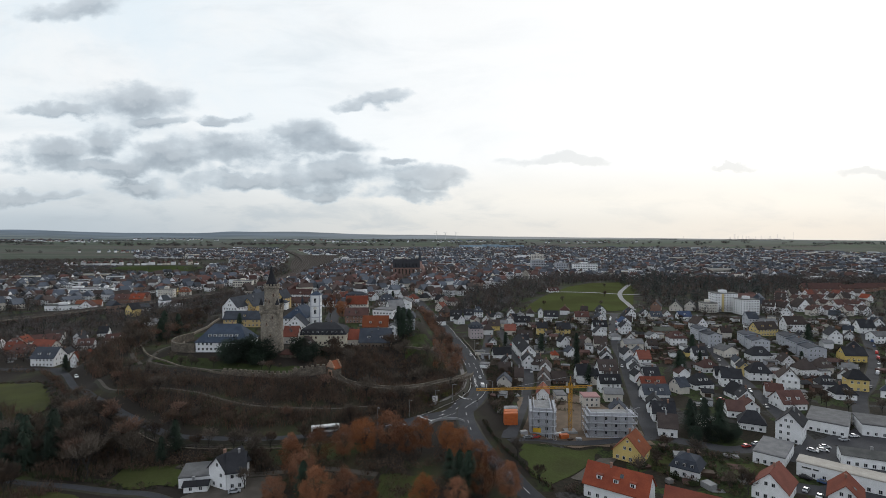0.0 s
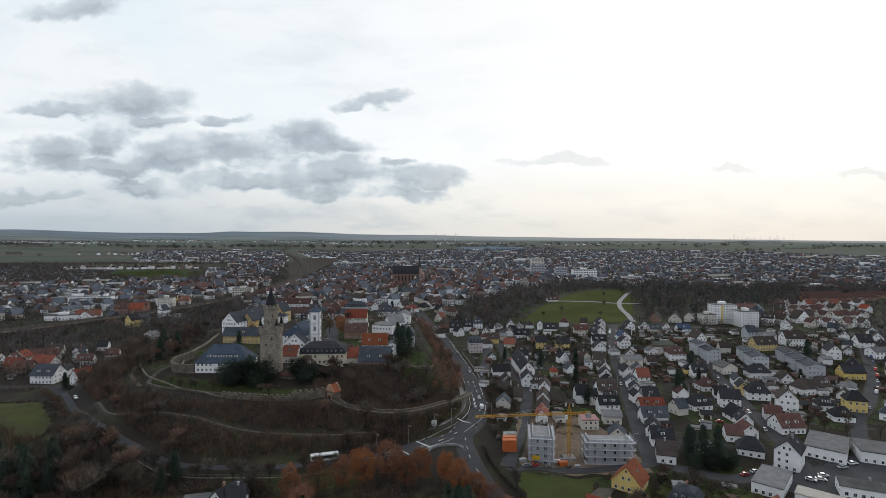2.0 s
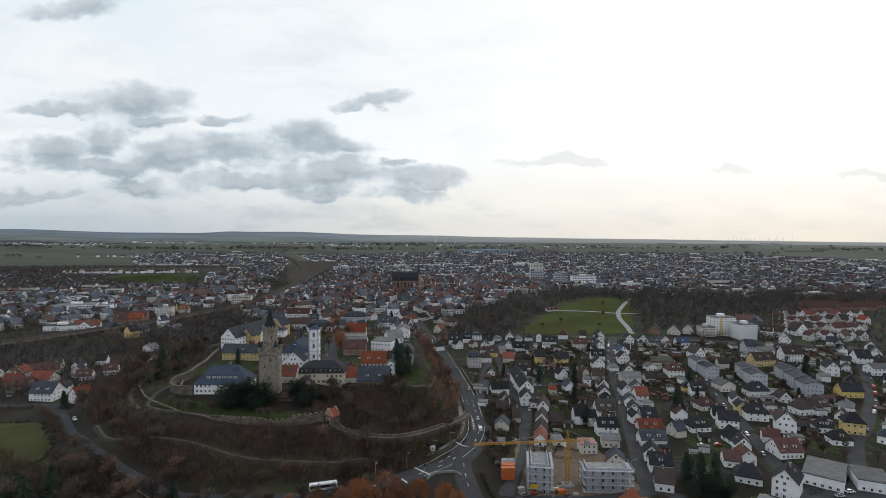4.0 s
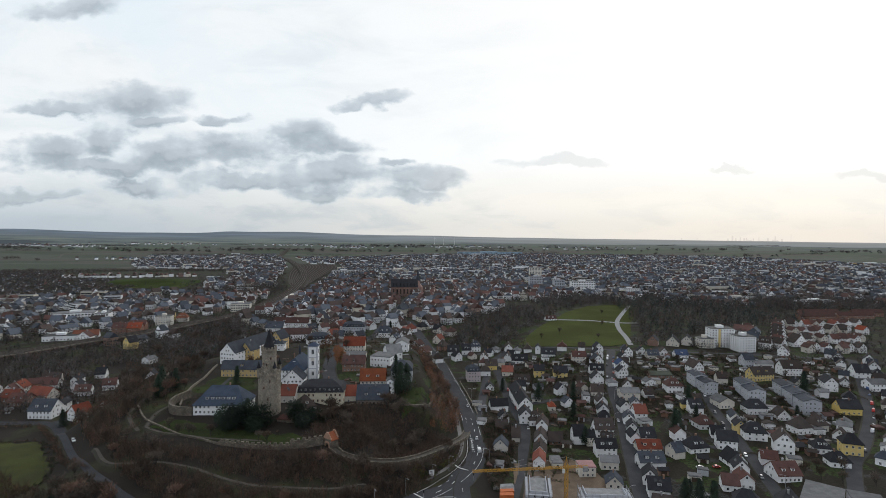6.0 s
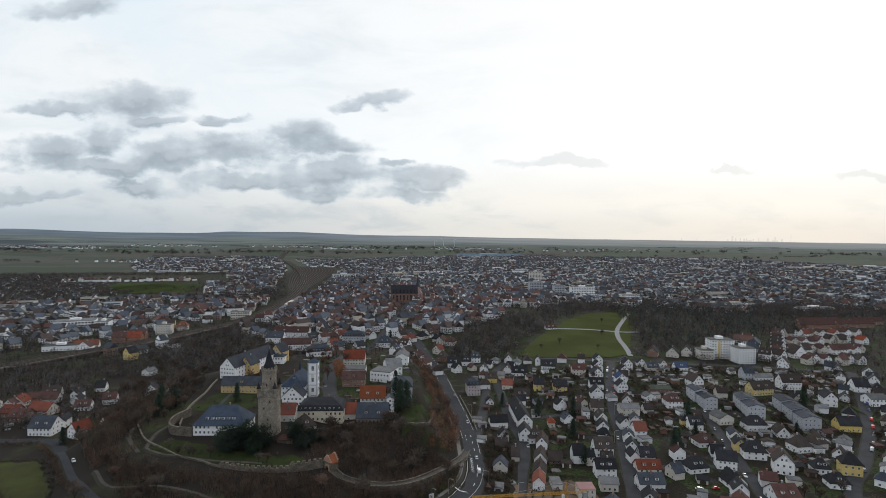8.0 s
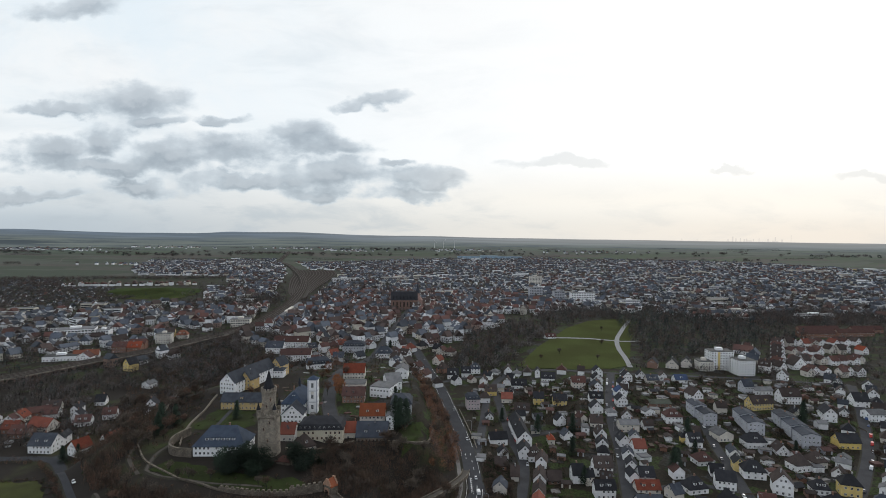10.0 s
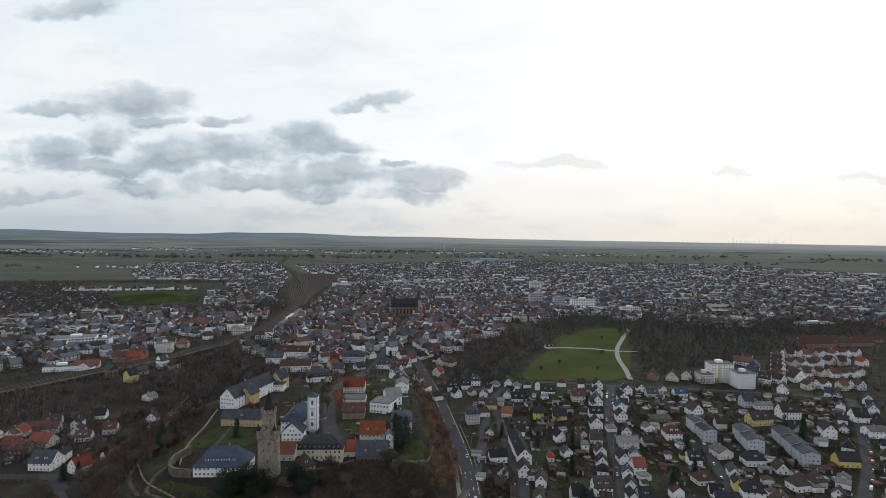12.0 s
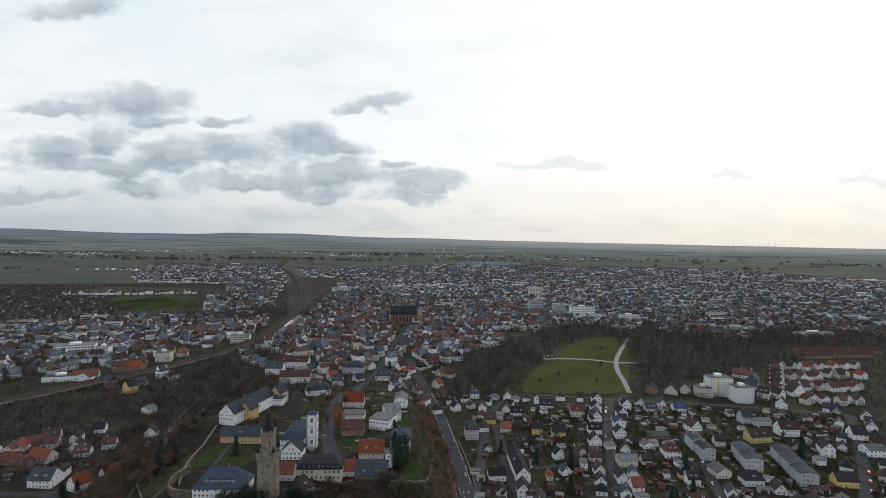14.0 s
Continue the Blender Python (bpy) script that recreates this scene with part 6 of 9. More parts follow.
for ring, count, size, seed, mix in ((SLOPE, 32, 0.8, 1, 0.06), (MOAT, 24, 0.9, 2, 0.0), (WEST, 16, 1.0, 3, 0.0), (FRONT, 14, 1.0, 4, 0.05), (CORNER, 12, 1.15, 24, 0.08), (EAST, 26, 0.85, 5, 0.45), (BACK, 10, 0.7, 25, 0.3)):
    for n, (x, y) in enumerate(scatter(ring, count, seed)):
        tree("copper" if (n * 0.618) % 1 < mix else "bare", x, y, size * (0.75 + 0.5 * ((n * 0.37) % 1)))
for n, (x, y) in enumerate(((-74, 345), (-71, 362), (-83, 372), (-69, 385), (-84, 395), (-68, 405), (-82, 415), (-66, 345), (-80, 335))):
    tree("rust" if n % 3 == 1 else "copper", x, y, 0.95 + 0.03 * n, squash=0.8)
for n in range(19):
    x = -146 + n * 7.0 + 2 * math.sin(n * 2.3)
    road_y = float(np.interp(x, [-152, -131, -112, -93, -74, -49, -33, -18], [222, 204, 191, 181, 179, 180, 185, 191]))
    tree("bare", x, road_y - 7.5 - 2.0 * math.sin(n * 1.7), 0.72 + 0.25 * math.sin(n * 3.1) ** 2)
    if n % 3 == 1:
        tree("copper" if n % 6 == 1 else "bare", x + 2, road_y + 6.0 + 1.5 * math.sin(n), 0.6 + 0.2 * math.sin(n * 2.1) ** 2)
for n, (x, y) in enumerate(scatter([(-128, 236), (-112, 230), (-95, 224), (-66, 223), (-60, 230), (-95, 230), (-120, 242)], 8, 46)):
    tree("bare", x, y, 0.5 + 0.2 * ((n * 0.37) % 1))
for x, y, s in ((-166, 192, 0.9), (-171, 188, 1.0), (-161, 190, 0.8), (-175, 194, 0.9), (-168, 184, 0.8), (-157, 184, 0.7)):
    tree("conifer", x, y, s)
for x, y, s in ((-128, 184, 1.25), (-122, 178, 1.15), (-134, 176, 1.1), (-118, 186, 1.0), (-110, 168, 0.9)):
    tree("copper" if s == 1.0 else "bare", x, y, s)
for x, y, s in ((-108, 158, 1.35), (-115, 162, 1.25), (-110, 165, 1.3), (-98, 164, 1.15), (-133, 163, 1.1), (-122, 172, 1.3), (-95, 181.5, 0.95), (-104, 172, 1.25), (-148, 176, 1.15)):
    tree("copper" if s == 1.25 else "bare", x, y, s, squash=0.95)
VILLA = [(-115, 176), (-95, 170), (-60, 168), (-52, 160), (-80, 166), (-88, 163), (-104, 162), (-118, 166)]
for n, (x, y) in enumerate(scatter(VILLA, 9, 44)):
    tree("bare", x, y, 0.6 + 0.3 * ((n * 0.37) % 1))
GARDENS = [(20, 200), (60, 235), (75, 300), (160, 300), (190, 240), (300, 330), (330, 430), (150, 440), (30, 430), (20, 330)]
for n, (x, y) in enumerate(scatter(GARDENS, 34, 8, 0.5, 1.5)):
    tree("bare", x, y, 0.45 + 0.4 * ((n * 0.37) % 1))
for n, (x, y) in enumerate(scatter(GARDENS, 26, 9, 0.5, 1.0)):
    tree("shrub", x, y, 0.8 + 0.6 * ((n * 0.73) % 1))
for x, y in ((24, 168), (29, 156), (60, 160), (165, 225), (172, 222), (178, 230), (168, 232), (183, 218), (160, 228), (-58, 152), (-62, 158), (-54, 160), (-66, 172), (88, 150), (50, 152)):
    tree("bare", x, y, 0.62 + 0.02 * (int(x) % 9))


def brush(name, places, high, spread, blades, wide, mats, label, seed, lift=0.0, share=0.0):
    """Undergrowth, hedgerow or far wood: countless blades round each place, one object."""
    rng = np.random.default_rng(seed)
    p = np.asarray(places, float)
    n = len(p)
    size = rng.uniform(0.6, 1.25, n)
    base = np.column_stack([p, lie(p[:, 0], p[:, 1]) + lift])
    rep = np.repeat(np.arange(n), blades)
    m = n * blades
    d = rng.normal(0, 1, (m, 3))
    d /= np.linalg.norm(d, axis=1)[:, None]
    rad = rng.uniform(0.35, 1, (m, 1)) ** 0.6
    c = base[rep] + d * rad * np.array([spread, spread, high * 0.5]) * size[rep, None] + np.array([0, 0, 1]) * (high * 0.5 * size[rep, None])
    a = rng.normal(0, 1, (m, 3)) * wide * 0.5
    b = rng.normal(0, 1, (m, 3)) * wide * np.array([0.7, 0.7, 1.2])
    tri = np.stack([c - a, c + a, c + b], 1).reshape(-1, 3)
    pick = (rng.random(n) < share).astype(np.int32)[rep]
    me = arrays_object(name, tri, [], np.arange(m * 3).reshape(-1, 3), mats, tri_mat=pick)
    return tagged(new(name, me), label, name.replace("_", " "), kind="stuff")


brush("thicket", scatter(EAST, 330, 49), 6.4, 2.3, 130, 0.22, ["twigs_copper", "leaves_rust"], "dense reddish brown thicket between castle and main road", 30, 0, 0.4)
def saplings(name, places, high, count, wide, mats, label, seed):
    """Slender bare stems, each a thin upright blade, several at each place."""
    rng = np.random.default_rng(seed)
    p = np.asarray(places, float)
    rep = np.repeat(np.arange(len(p)), count)
    m = len(rep)
    base = np.column_stack([p, lie(p[:, 0], p[:, 1]) - 0.2])[rep] + np.column_stack([rng.normal(0, 0.7, (m, 2)), np.zeros(m)])
    tall = high * rng.uniform(0.5, 1.25, (m, 1))
    lean = rng.normal(0, 0.28, (m, 2)) * tall
    tip = base + np.column_stack([lean, tall])
    a = rng.uniform(0, 3.14, m)
    half = np.column_stack([np.cos(a), np.sin(a), np.zeros(m)]) * wide / 2
    tri = np.stack([base - half, base + half, tip], 1).reshape(-1, 3)
    pick = (rng.random(len(p)) < 0.4).astype(np.int32)[rep]
    return tagged(new(name, arrays_object(name, tri, [], np.arange(m * 3).reshape(-1, 3), mats, tri_mat=pick)), label, name, kind="stuff")


saplings("saplings", scatter(SLOPE, 1500, 61) + scatter(MOAT, 500, 62) + scatter(WEST, 700, 63) + scatter(FRONT, 500, 64) + scatter(CORNER, 300, 65) + scatter(EAST, 260, 66), 4.4, 12, 0.13, ["twigs_grey", "twigs_copper"], "slender bare saplings all over the castle slope", 67)
spots = scatter(SLOPE, 820, 11) + scatter(MOAT, 260, 12) + scatter(WEST, 420, 13) + scatter(FRONT, 340, 14) + scatter(CORNER, 300, 17) + scatter(VILLA, 120, 18) + scatter([(-50, 165), (-30, 172), (8, 172), (10, 150), (-48, 138)], 160, 19)
brush("undergrowth", spots, 3.2, 2.3, 70, 0.26, ["twigs_brown", "shrub_green"], "tangled brown winter undergrowth on the castle slope", 21, 0, 0.05)
SCRUB = [(19, 206), (25, 200), (34, 245), (41, 280), (26, 284), (22, 262), (21, 235)]
spots = scatter(SCRUB, 190, 15)
for n, (x, y) in enumerate(scatter(SCRUB, 9, 48)):
    tree("bare", x, y, 0.4 + 0.25 * ((n * 0.37) % 1))
brush("hedge", spots, 2.0, 1.5, 90, 0.26, ["twigs_brown", "shrub_green"], "overgrown brown hedge beside the road", 22, 0, 0.3)
brush("hedge", scatter(GARDENS, 2000, 16, 0.3, 0.2), 1.7, 1.3, 32, 0.28, ["twigs_brown", "shrub_green"], "mixed garden hedges and bushes", 23, 0, 0.45)
FRONTYARD = [(60, 182), (76, 184), (110, 176), (104, 152), (84, 150), (66, 158)]
brush("hedge", scatter(FRONTYARD, 150, 26, 0.3, 0.3), 1.5, 1.0, 120, 0.14, ["twigs_brown", "shrub_green"], "hedges and bushes round the villa gardens", 27, 0, 0.5)
for n, (x, y) in enumerate(scatter(FRONTYARD, 12, 28, 0.5, 1.0)):
    tree("shrub" if n % 2 else "bare", x, y, 0.5 + 0.3 * ((n * 0.37) % 1) + (0.4 if n % 2 else 0))

material("forsythia", (0.115, 0.112, 0.028), (0.070, 0.075, 0.022), 0.9, 0.5, 2.5, 0, 0, 0.25, True)
brush("bushes", scatter([(-11, 213), (-4, 212), (4, 224), (9, 240), (4, 242), (-4, 229)], 34, 91), 2.2, 1.5, 110, 0.22, ["forsythia", "shrub_green"], "yellow-green bushes above the junction", 92, 0, 0.25)
LANE = smooth_line([(-150, 161.5), (-134, 161), (-120, 158.5), (-107, 156.5), (-99, 155)], 1.2)
brush("hedge", LANE, 1.5, 0.8, 90, 0.16, ["shrub_green", "twigs_brown"], "clipped hedge along the lane", 29, 0, 0.4)
for x, y, s in ((-138, 172, 0.95), (-131, 166, 1.05), (-126, 170, 0.8), (-119, 168, 1.2), (-113, 161, 1.15), (-107, 170, 0.9), (-104, 174, 0.85), (-142, 182, 1.1), (-125, 190, 1.0), (-99, 168, 0.8)):
    tree("bare", x, y, s)

brush("garden_trees", scatter(GARDENS, 300, 68, 0.3, 0.3), 5.6, 2.0, 80, 0.2, ["twigs_brown", "twigs_grey"], "bare bushes and fruit trees in the gardens", 69, 0, 0.4)
# clipped hedges along the plot edges, and small paved terraces, sheets of wood and cold frames
g4 = np.random.default_rng(95)
COURT = [(-60, 292), (-10, 288), (-14, 330), (-24, 400), (-50, 460), (-100, 450), (-110, 330), (-70, 300)]
hedge_line, slabs = [], []
for ring, count in ((GARDENS, 300), (COURT, 26), ([(60, 182), (76, 184), (110, 176), (104, 152), (84, 150), (66, 158)], 16), ([(-285, 300), (-215, 300), (-215, 380), (-285, 380)], 26)):
    for px, py in scatter(ring, count, 96, 1.0, 0.6):
        turn = (-0.25 if px > 0 else 0.2) + (math.pi / 2 if g4.random() < 0.5 else 0) + g4.normal(0, 0.12)
        q = np.arange(0, g4.uniform(6, 16), 0.75)
        line = np.column_stack([px + q * math.cos(turn), py + q * math.sin(turn)])
        hedge_line.append(line[off_roads(line[:, 0], line[:, 1], 0.2) & off_houses(line[:, 0], line[:, 1], -0.5)])
    for px, py in scatter(ring, int(count * 1.1), 97, 0.8, -0.6):
        slabs.append((px, py, g4.uniform(0.8, 2.6), g4.uniform(0.8, 2.2), g4.uniform(-0.4, 0.4), g4.uniform(0.12, 0.5) if g4.random() < 0.7 else g4.uniform(0.9, 1.9)))
brush("hedge", np.concatenate(hedge_line), 1.5, 0.55, 18, 0.24, ["shrub_green", "twigs_brown"], "clipped hedges along the garden plots", 98, 0, 0.45)
for mat, label in (("paving", "grey paved garden terraces"), ("concrete", "pale garden tables, cold frames and low sheds"), ("dark_wood", "dark wooden garden sheds and wood piles"), ("roof_redbrown", "terracotta paving and red covers in the gardens")):
    mine = [q for k, q in enumerate(slabs) if k % 4 == ("paving", "concrete", "dark_wood", "roof_redbrown").index(mat)]
    verts, faces = [], []
    for px, py, a, b, turn, tall in mine:
        c, e, z0, k = math.cos(turn), math.sin(turn), float(lie(px, py)), len(verts)
        for h in (z0 - 0.4, z0 + tall):
            for p, q in ((-a, -b), (a, -b), (a, b), (-a, b)):
                verts.append((px + p * c - q * e, py + p * e + q * c, h))
        faces += [(k + 4, k + 5, k + 6, k + 7)] + [(k + n, k + (n + 1) % 4, k + 4 + (n + 1) % 4, k + 4 + n) for n in range(4)]
    tagged(mesh_object("garden_clutter", verts, faces, mat), label, "garden things", kind="stuff")
brush("garden_trees", scatter(COURT, 90, 99, 0.3, 0.3), 5.0, 1.9, 110, 0.17, ["twigs_brown", "twigs_copper"], "bare shrubs and small trees between the castle houses", 101, 0, 0.4)
for ring in ([(-225, 262), (-200, 262), (-172, 232), (-166, 212), (-180, 200), (-215, 205), (-225, 262)], [(-101, 154.5), (-100, 164), (-86, 166), (-76, 161), (-75, 155), (-88, 152.5), (-101, 154.5)]):
    edge = smooth_line(ring, 1.0)
    brush("rough_grass", edge + g4.normal(0, 0.9, edge.shape), 0.9, 0.8, 60, 0.16, ["twigs_brown", "shrub_green"], "rough brown grass at the edge of the lawn", 102, 0, 0.5)
LEFT_ROAD = smooth_line([(-144, 212), (-166, 231), (-190, 257), (-214, 281), (-240, 284)], 1.6)
brush("hedge", LEFT_ROAD + g4.normal(0, 0.8, LEFT_ROAD.shape), 3.6, 1.5, 110, 0.18, ["twigs_copper", "twigs_brown"], "reddish brown hedge along the road", 103, 0, 0.5)
VERGE = smooth_line([(15.5, 196), (17, 186), (20, 176), (25, 166), (32, 152)], 1.1)
brush("hedge", VERGE, 1.6, 1.0, 70, 0.2, ["twigs_brown", "shrub_green"], "rough hedge along the side road", 70, 0, 0.5)
brush("hedge", scatter([(22, 200), (30, 215), (36, 240), (29, 240), (21, 215)], 60, 71), 1.8, 1.4, 80, 0.22, ["twigs_brown", "shrub_green"], "rough scrub on the bank beside the junction", 72, 0, 0.4)
brush("hedge", scatter([(44, 158), (62, 160), (60, 150), (46, 146), (34, 152)], 60, 73, 0.3, 0.3), 1.5, 1.0, 70, 0.2, ["twigs_brown", "shrub_green"], "bushes round the red-roofed house", 74, 0, 0.5)

FLANK = [(-188, 265), (-150, 230), (-137, 238), (-150, 256), (-160, 292), (-182, 345), (-205, 395), (-225, 400), (-218, 340), (-200, 295)]
brush("undergrowth", scatter(FLANK, 420, 75), 4.0, 2.5, 76, 0.24, ["twigs_brown", "shrub_green"], "tangled brown scrub on the castle's western flank", 76, 0, 0.08)
saplings("saplings", scatter(FLANK, 420, 77), 5.5, 11, 0.15, ["twigs_grey", "twigs_copper"], "slender bare saplings on the western flank", 78)
for n, (x, y) in enumerate(scatter(FLANK, 12, 79)):
    tree("bare", x, y, 0.8 + 0.4 * ((n * 0.37) % 1))
brush("bushes", scatter(PLATEAU, 300, 80, 0.5, 0.6), 1.5, 1.0, 46, 0.2, ["twigs_brown", "shrub_green"], "low garden bushes between the castle buildings", 81, 0, 0.55)

for x, y, s in ((92, 190, 0.6), (97, 188, 0.75), (102, 187, 0.6), (107, 192, 0.65), (106, 199, 0.6), (90, 186, 0.45)):
    tree("evergreen", x, y, s)

WEST_GARDEN = [(-168, 268), (-150, 250), (-139, 262), (-142, 300), (-147, 345), (-172, 345), (-176, 300)]
for n, (x, y) in enumerate(scatter(WEST_GARDEN, 26, 110)):
    tree("copper" if n % 5 == 0 else "bare", x, y, 0.65 + 0.45 * ((n * 0.37) % 1))
brush("undergrowth", scatter(WEST_GARDEN, 170, 111), 2.6, 1.9, 80, 0.22, ["twigs_brown", "shrub_green"], "brown shrubs in the castle's western garden", 112, 0, 0.15)
BEND = smooth_line([(-36, 211), (-28, 210.5), (-19, 212), (-9, 218), (1, 230)], 1.2)
brush("undergrowth", BEND, 3.4, 1.5, 80, 0.22, ["twigs_brown", "twigs_grey"], "brown brush at the foot of the ramp wall", 82, 0, 0.3)


# ---- building site ----
def bar(bm, p, q, r=0.06):
    """A thin square bar between two places."""
    p, q = Vector(p), Vector(q)
    d = (q - p).normalized()
    a = d.orthogonal().normalized() * r
    b = d.cross(a)
    v = [bm.verts.new(c + s) for c in (p, q) for s in (a + b, a - b, -a - b, -a + b)]
    for k in range(4):
        bm.faces.new([v[k], v[(k + 1) % 4], v[4 + (k + 1) % 4], v[4 + k]])


def shell_building(x, y, w, d, rot, floors, label):
    ob = thing("building_shell", x, y, 0.0, rot, label, "building shell", "new buildings")
    high = floors * 2.65
    bm = bmesh.new()
    box(bm, -w / 2, 0, -1, w / 2, d, high)
    part("wall", bm, "wall_greywall", ob)
    for f in range(1, floors + 1):
        bm = bmesh.new()
        box(bm, -w / 2 - 0.12, -0.12, f * 2.65 - 0.25, w / 2 + 0.12, d + 0.12, f * 2.65 + 0.02)
        part("floor_slab", bm, "concrete", ob)
    bm = bmesh.new()
    box(bm, -w / 2 + 0.1, 0.1, high + 0.02, -w / 2 + 0.4, d - 0.1, high + 1.0)
    box(bm, w / 2 - 0.4, 0.1, high + 0.02, w / 2 - 0.1, d - 0.1, high + 1.0)
    box(bm, -w / 2 + 0.4, 0.1, high + 0.02, w / 2 - 0.4, 0.4, high + 1.0)
    part("parapet", bm, "wall_greywall", ob)
    for f in range(floors):
        n = max(2, int(w / 3.4))
        for k in range(n):
            add_window(ob, ((k + 0.5) / n - 0.5) * (w - 1), 0, f * 2.65 + 0.9, 0, 1.0, 1.3, RAW_WINDOW)
        n = max(2, int(d / 3))
        for k in range(n):
            add_window(ob, -w / 2, (k + 0.5) / n * d, f * 2.65 + 0.9, -90, 1.2, 1.5, RAW_WINDOW)
    sc = thing("scaffolding", x, y, 0.0, rot, "steel tube scaffolding with pale decks round a new building", "scaffolding", "scaffolds")
    g, t = 0.5, 1.0
    places = [(-w / 2 - g + k * (w + 2 * g) / max(1, round(w / 2.5)), -g) for k in range(max(1, round(w / 2.5)) + 1)]
    n = max(1, round(d / 2.5))
    places += [(s * (w / 2 + g), -g + k * (d + 2 * g) / n) for s in (-1, 1) for k in range(1, n + 1)]
    for px, py in places:
        bm = bmesh.new()
        ox, oy = (0, -t) if py == -g else (math.copysign(t, px), 0)
        bar(bm, (px, py, -0.2), (px, py, high + 1.4), 0.06)
        bar(bm, (px + ox, py + oy, -0.2), (px + ox, py + oy, high + 1.4), 0.06)
        for f in range(floors + 1):
            bar(bm, (px, py, f * 2.65 + 0.1), (px + ox, py + oy, f * 2.65 + 0.1), 0.04)
        part("upright", bm, "steel", sc)
    for f in range(floors + 1):
        z = f * 2.65 + 0.15
        for name, x0, y0, x1, y1 in (("deck", -w / 2 - g - t, -g - t, w / 2 + g + t, -g), ("deck", -w / 2 - g - t, -g, -w / 2 - g, d), ("deck", w / 2 + g, -g, w / 2 + g + t, d)):
            bm = bmesh.new()
            box(bm, x0, y0, z, x1, y1, z + 0.08)
            part(name, bm, "wall_greywall", sc)
        for q in (0.6, 1.1):
            bm = bmesh.new()
            a, b = -w / 2 - g - t, w / 2 + g + t
            bar(bm, (a, d, z + q), (a, -g - t, z + q), 0.04)
            bar(bm, (a, -g - t, z + q), (b, -g - t, z + q), 0.04)
            bar(bm, (b, -g - t, z + q), (b, d, z + q), 0.04)
            part("guard_rail", bm, "steel", sc)
    for s in range(2):
        bm = bmesh.new()
        for f in range(floors):
            bar(bm, (-w / 2 + s * w * 0.6, -g - t, f * 2.65), (-w / 2 + s * w * 0.6 + 2.4, -g - t, f * 2.65 + 2.9), 0.04)
        part("brace", bm, "steel", sc)
    return ob


RAW_WINDOW = window_mesh("window", "wall_greywall")
patch("building_site", [(27, 183), (76, 186), (74, 222), (62, 245), (34, 240)], "earth", 0.06, "bare trodden earth of the building site", "building site")
shell_building(36.4, 190.5, 6.6, 13, -8, 4, "unfinished grey four-storey shell behind scaffolding")
shell_building(62.3, 193.5, 15.5, 7, -3, 3, "unfinished grey three-storey shell behind scaffolding")
material("sheet_yellow", (0.62, 0.38, 0.03), None, 0.6)
banner = thing("site_banner", 34.0, 188.6, 3.5, -8, "small yellow sheet hung on the scaffolding", "banner")
bm = bmesh.new()
box(bm, -1.4, -0.03, 0, 1.4, 0.03, 1.6)
part("sheet", bm, "sheet_yellow", banner)


def lattice(bm, p, q, half, pitch, r=0.07):
    """A lattice mast or jib: four chords with zigzag bracing."""
    p, q = Vector(p), Vector(q)
    d = (q - p).normalized()
    a = (Vector((0, 1, 0)) if abs(d.z) > 0.7 else Vector((0, 0, 1)))
    b = d.cross(a).normalized()
    a = b.cross(d)
    long = (q - p).length
    n = int(long / pitch)
    corners = [a * half + b * half, a * half - b * half, -a * half - b * half, -a * half + b * half]
    for c in corners:
        bar(bm, p + c, q + c, r)
    for k in range(n):
        s, e = p + d * (k * long / n), p + d * ((k + 1) * long / n)
        for i in range(4):
            c0, c1 = corners[i], corners[(i + 1) % 4]
            bar(bm, s + (c0 if k % 2 else c1), e + (c1 if k % 2 else c0), r * 0.7)
            bar(bm, s + c0, s + c1, r * 0.6)


crane = thing("tower_crane", 48.2, 198.0, 0.0, 6, "yellow lattice tower crane on the building site", "crane")
bm = bmesh.new()
lattice(bm, (0, 0, 0.8), (0, 0, 18.6), 0.55, 1.3, 0.065)
part("mast", bm, "crane_yellow", crane)
bm = bmesh.new()
lattice(bm, (-36, 0, 17.3), (0, 0, 17.3), 0.34, 1.2, 0.045)
part("jib", bm, "crane_yellow", crane)
bm = bmesh.new()
lattice(bm, (0, 0, 17.3), (8.5, 0, 17.3), 0.34, 1.2, 0.045)
part("counter_jib", bm, "crane_yellow", crane)
bm = bmesh.new()
box(bm, 6.6, -0.6, 15.3, 8.4, 0.6, 17.1)
part("counterweight", bm, "concrete", crane)
bm = bmesh.new()
bar(bm, (-0.4, 0, 17.6), (0, 0, 21.4), 0.08)
bar(bm, (0.4, 0, 17.6), (0, 0, 21.4), 0.08)
part("apex", bm, "crane_yellow", crane)
bm = bmesh.new()
bar(bm, (0, 0, 21.3), (-24, 0, 17.7), 0.03)
bar(bm, (0, 0, 21.3), (8, 0, 17.7), 0.03)
part("tie_rod", bm, "steel", crane)
bm = bmesh.new()
box(bm, -2.2, -2.2, 0, 2.2, 2.2, 0.8)
part("base", bm, "concrete", crane)
bm = bmesh.new()
box(bm, -1.5, -0.6, 15.2, -0.7, 0.6, 16.7)
part("cab", bm, "window_frame", crane)


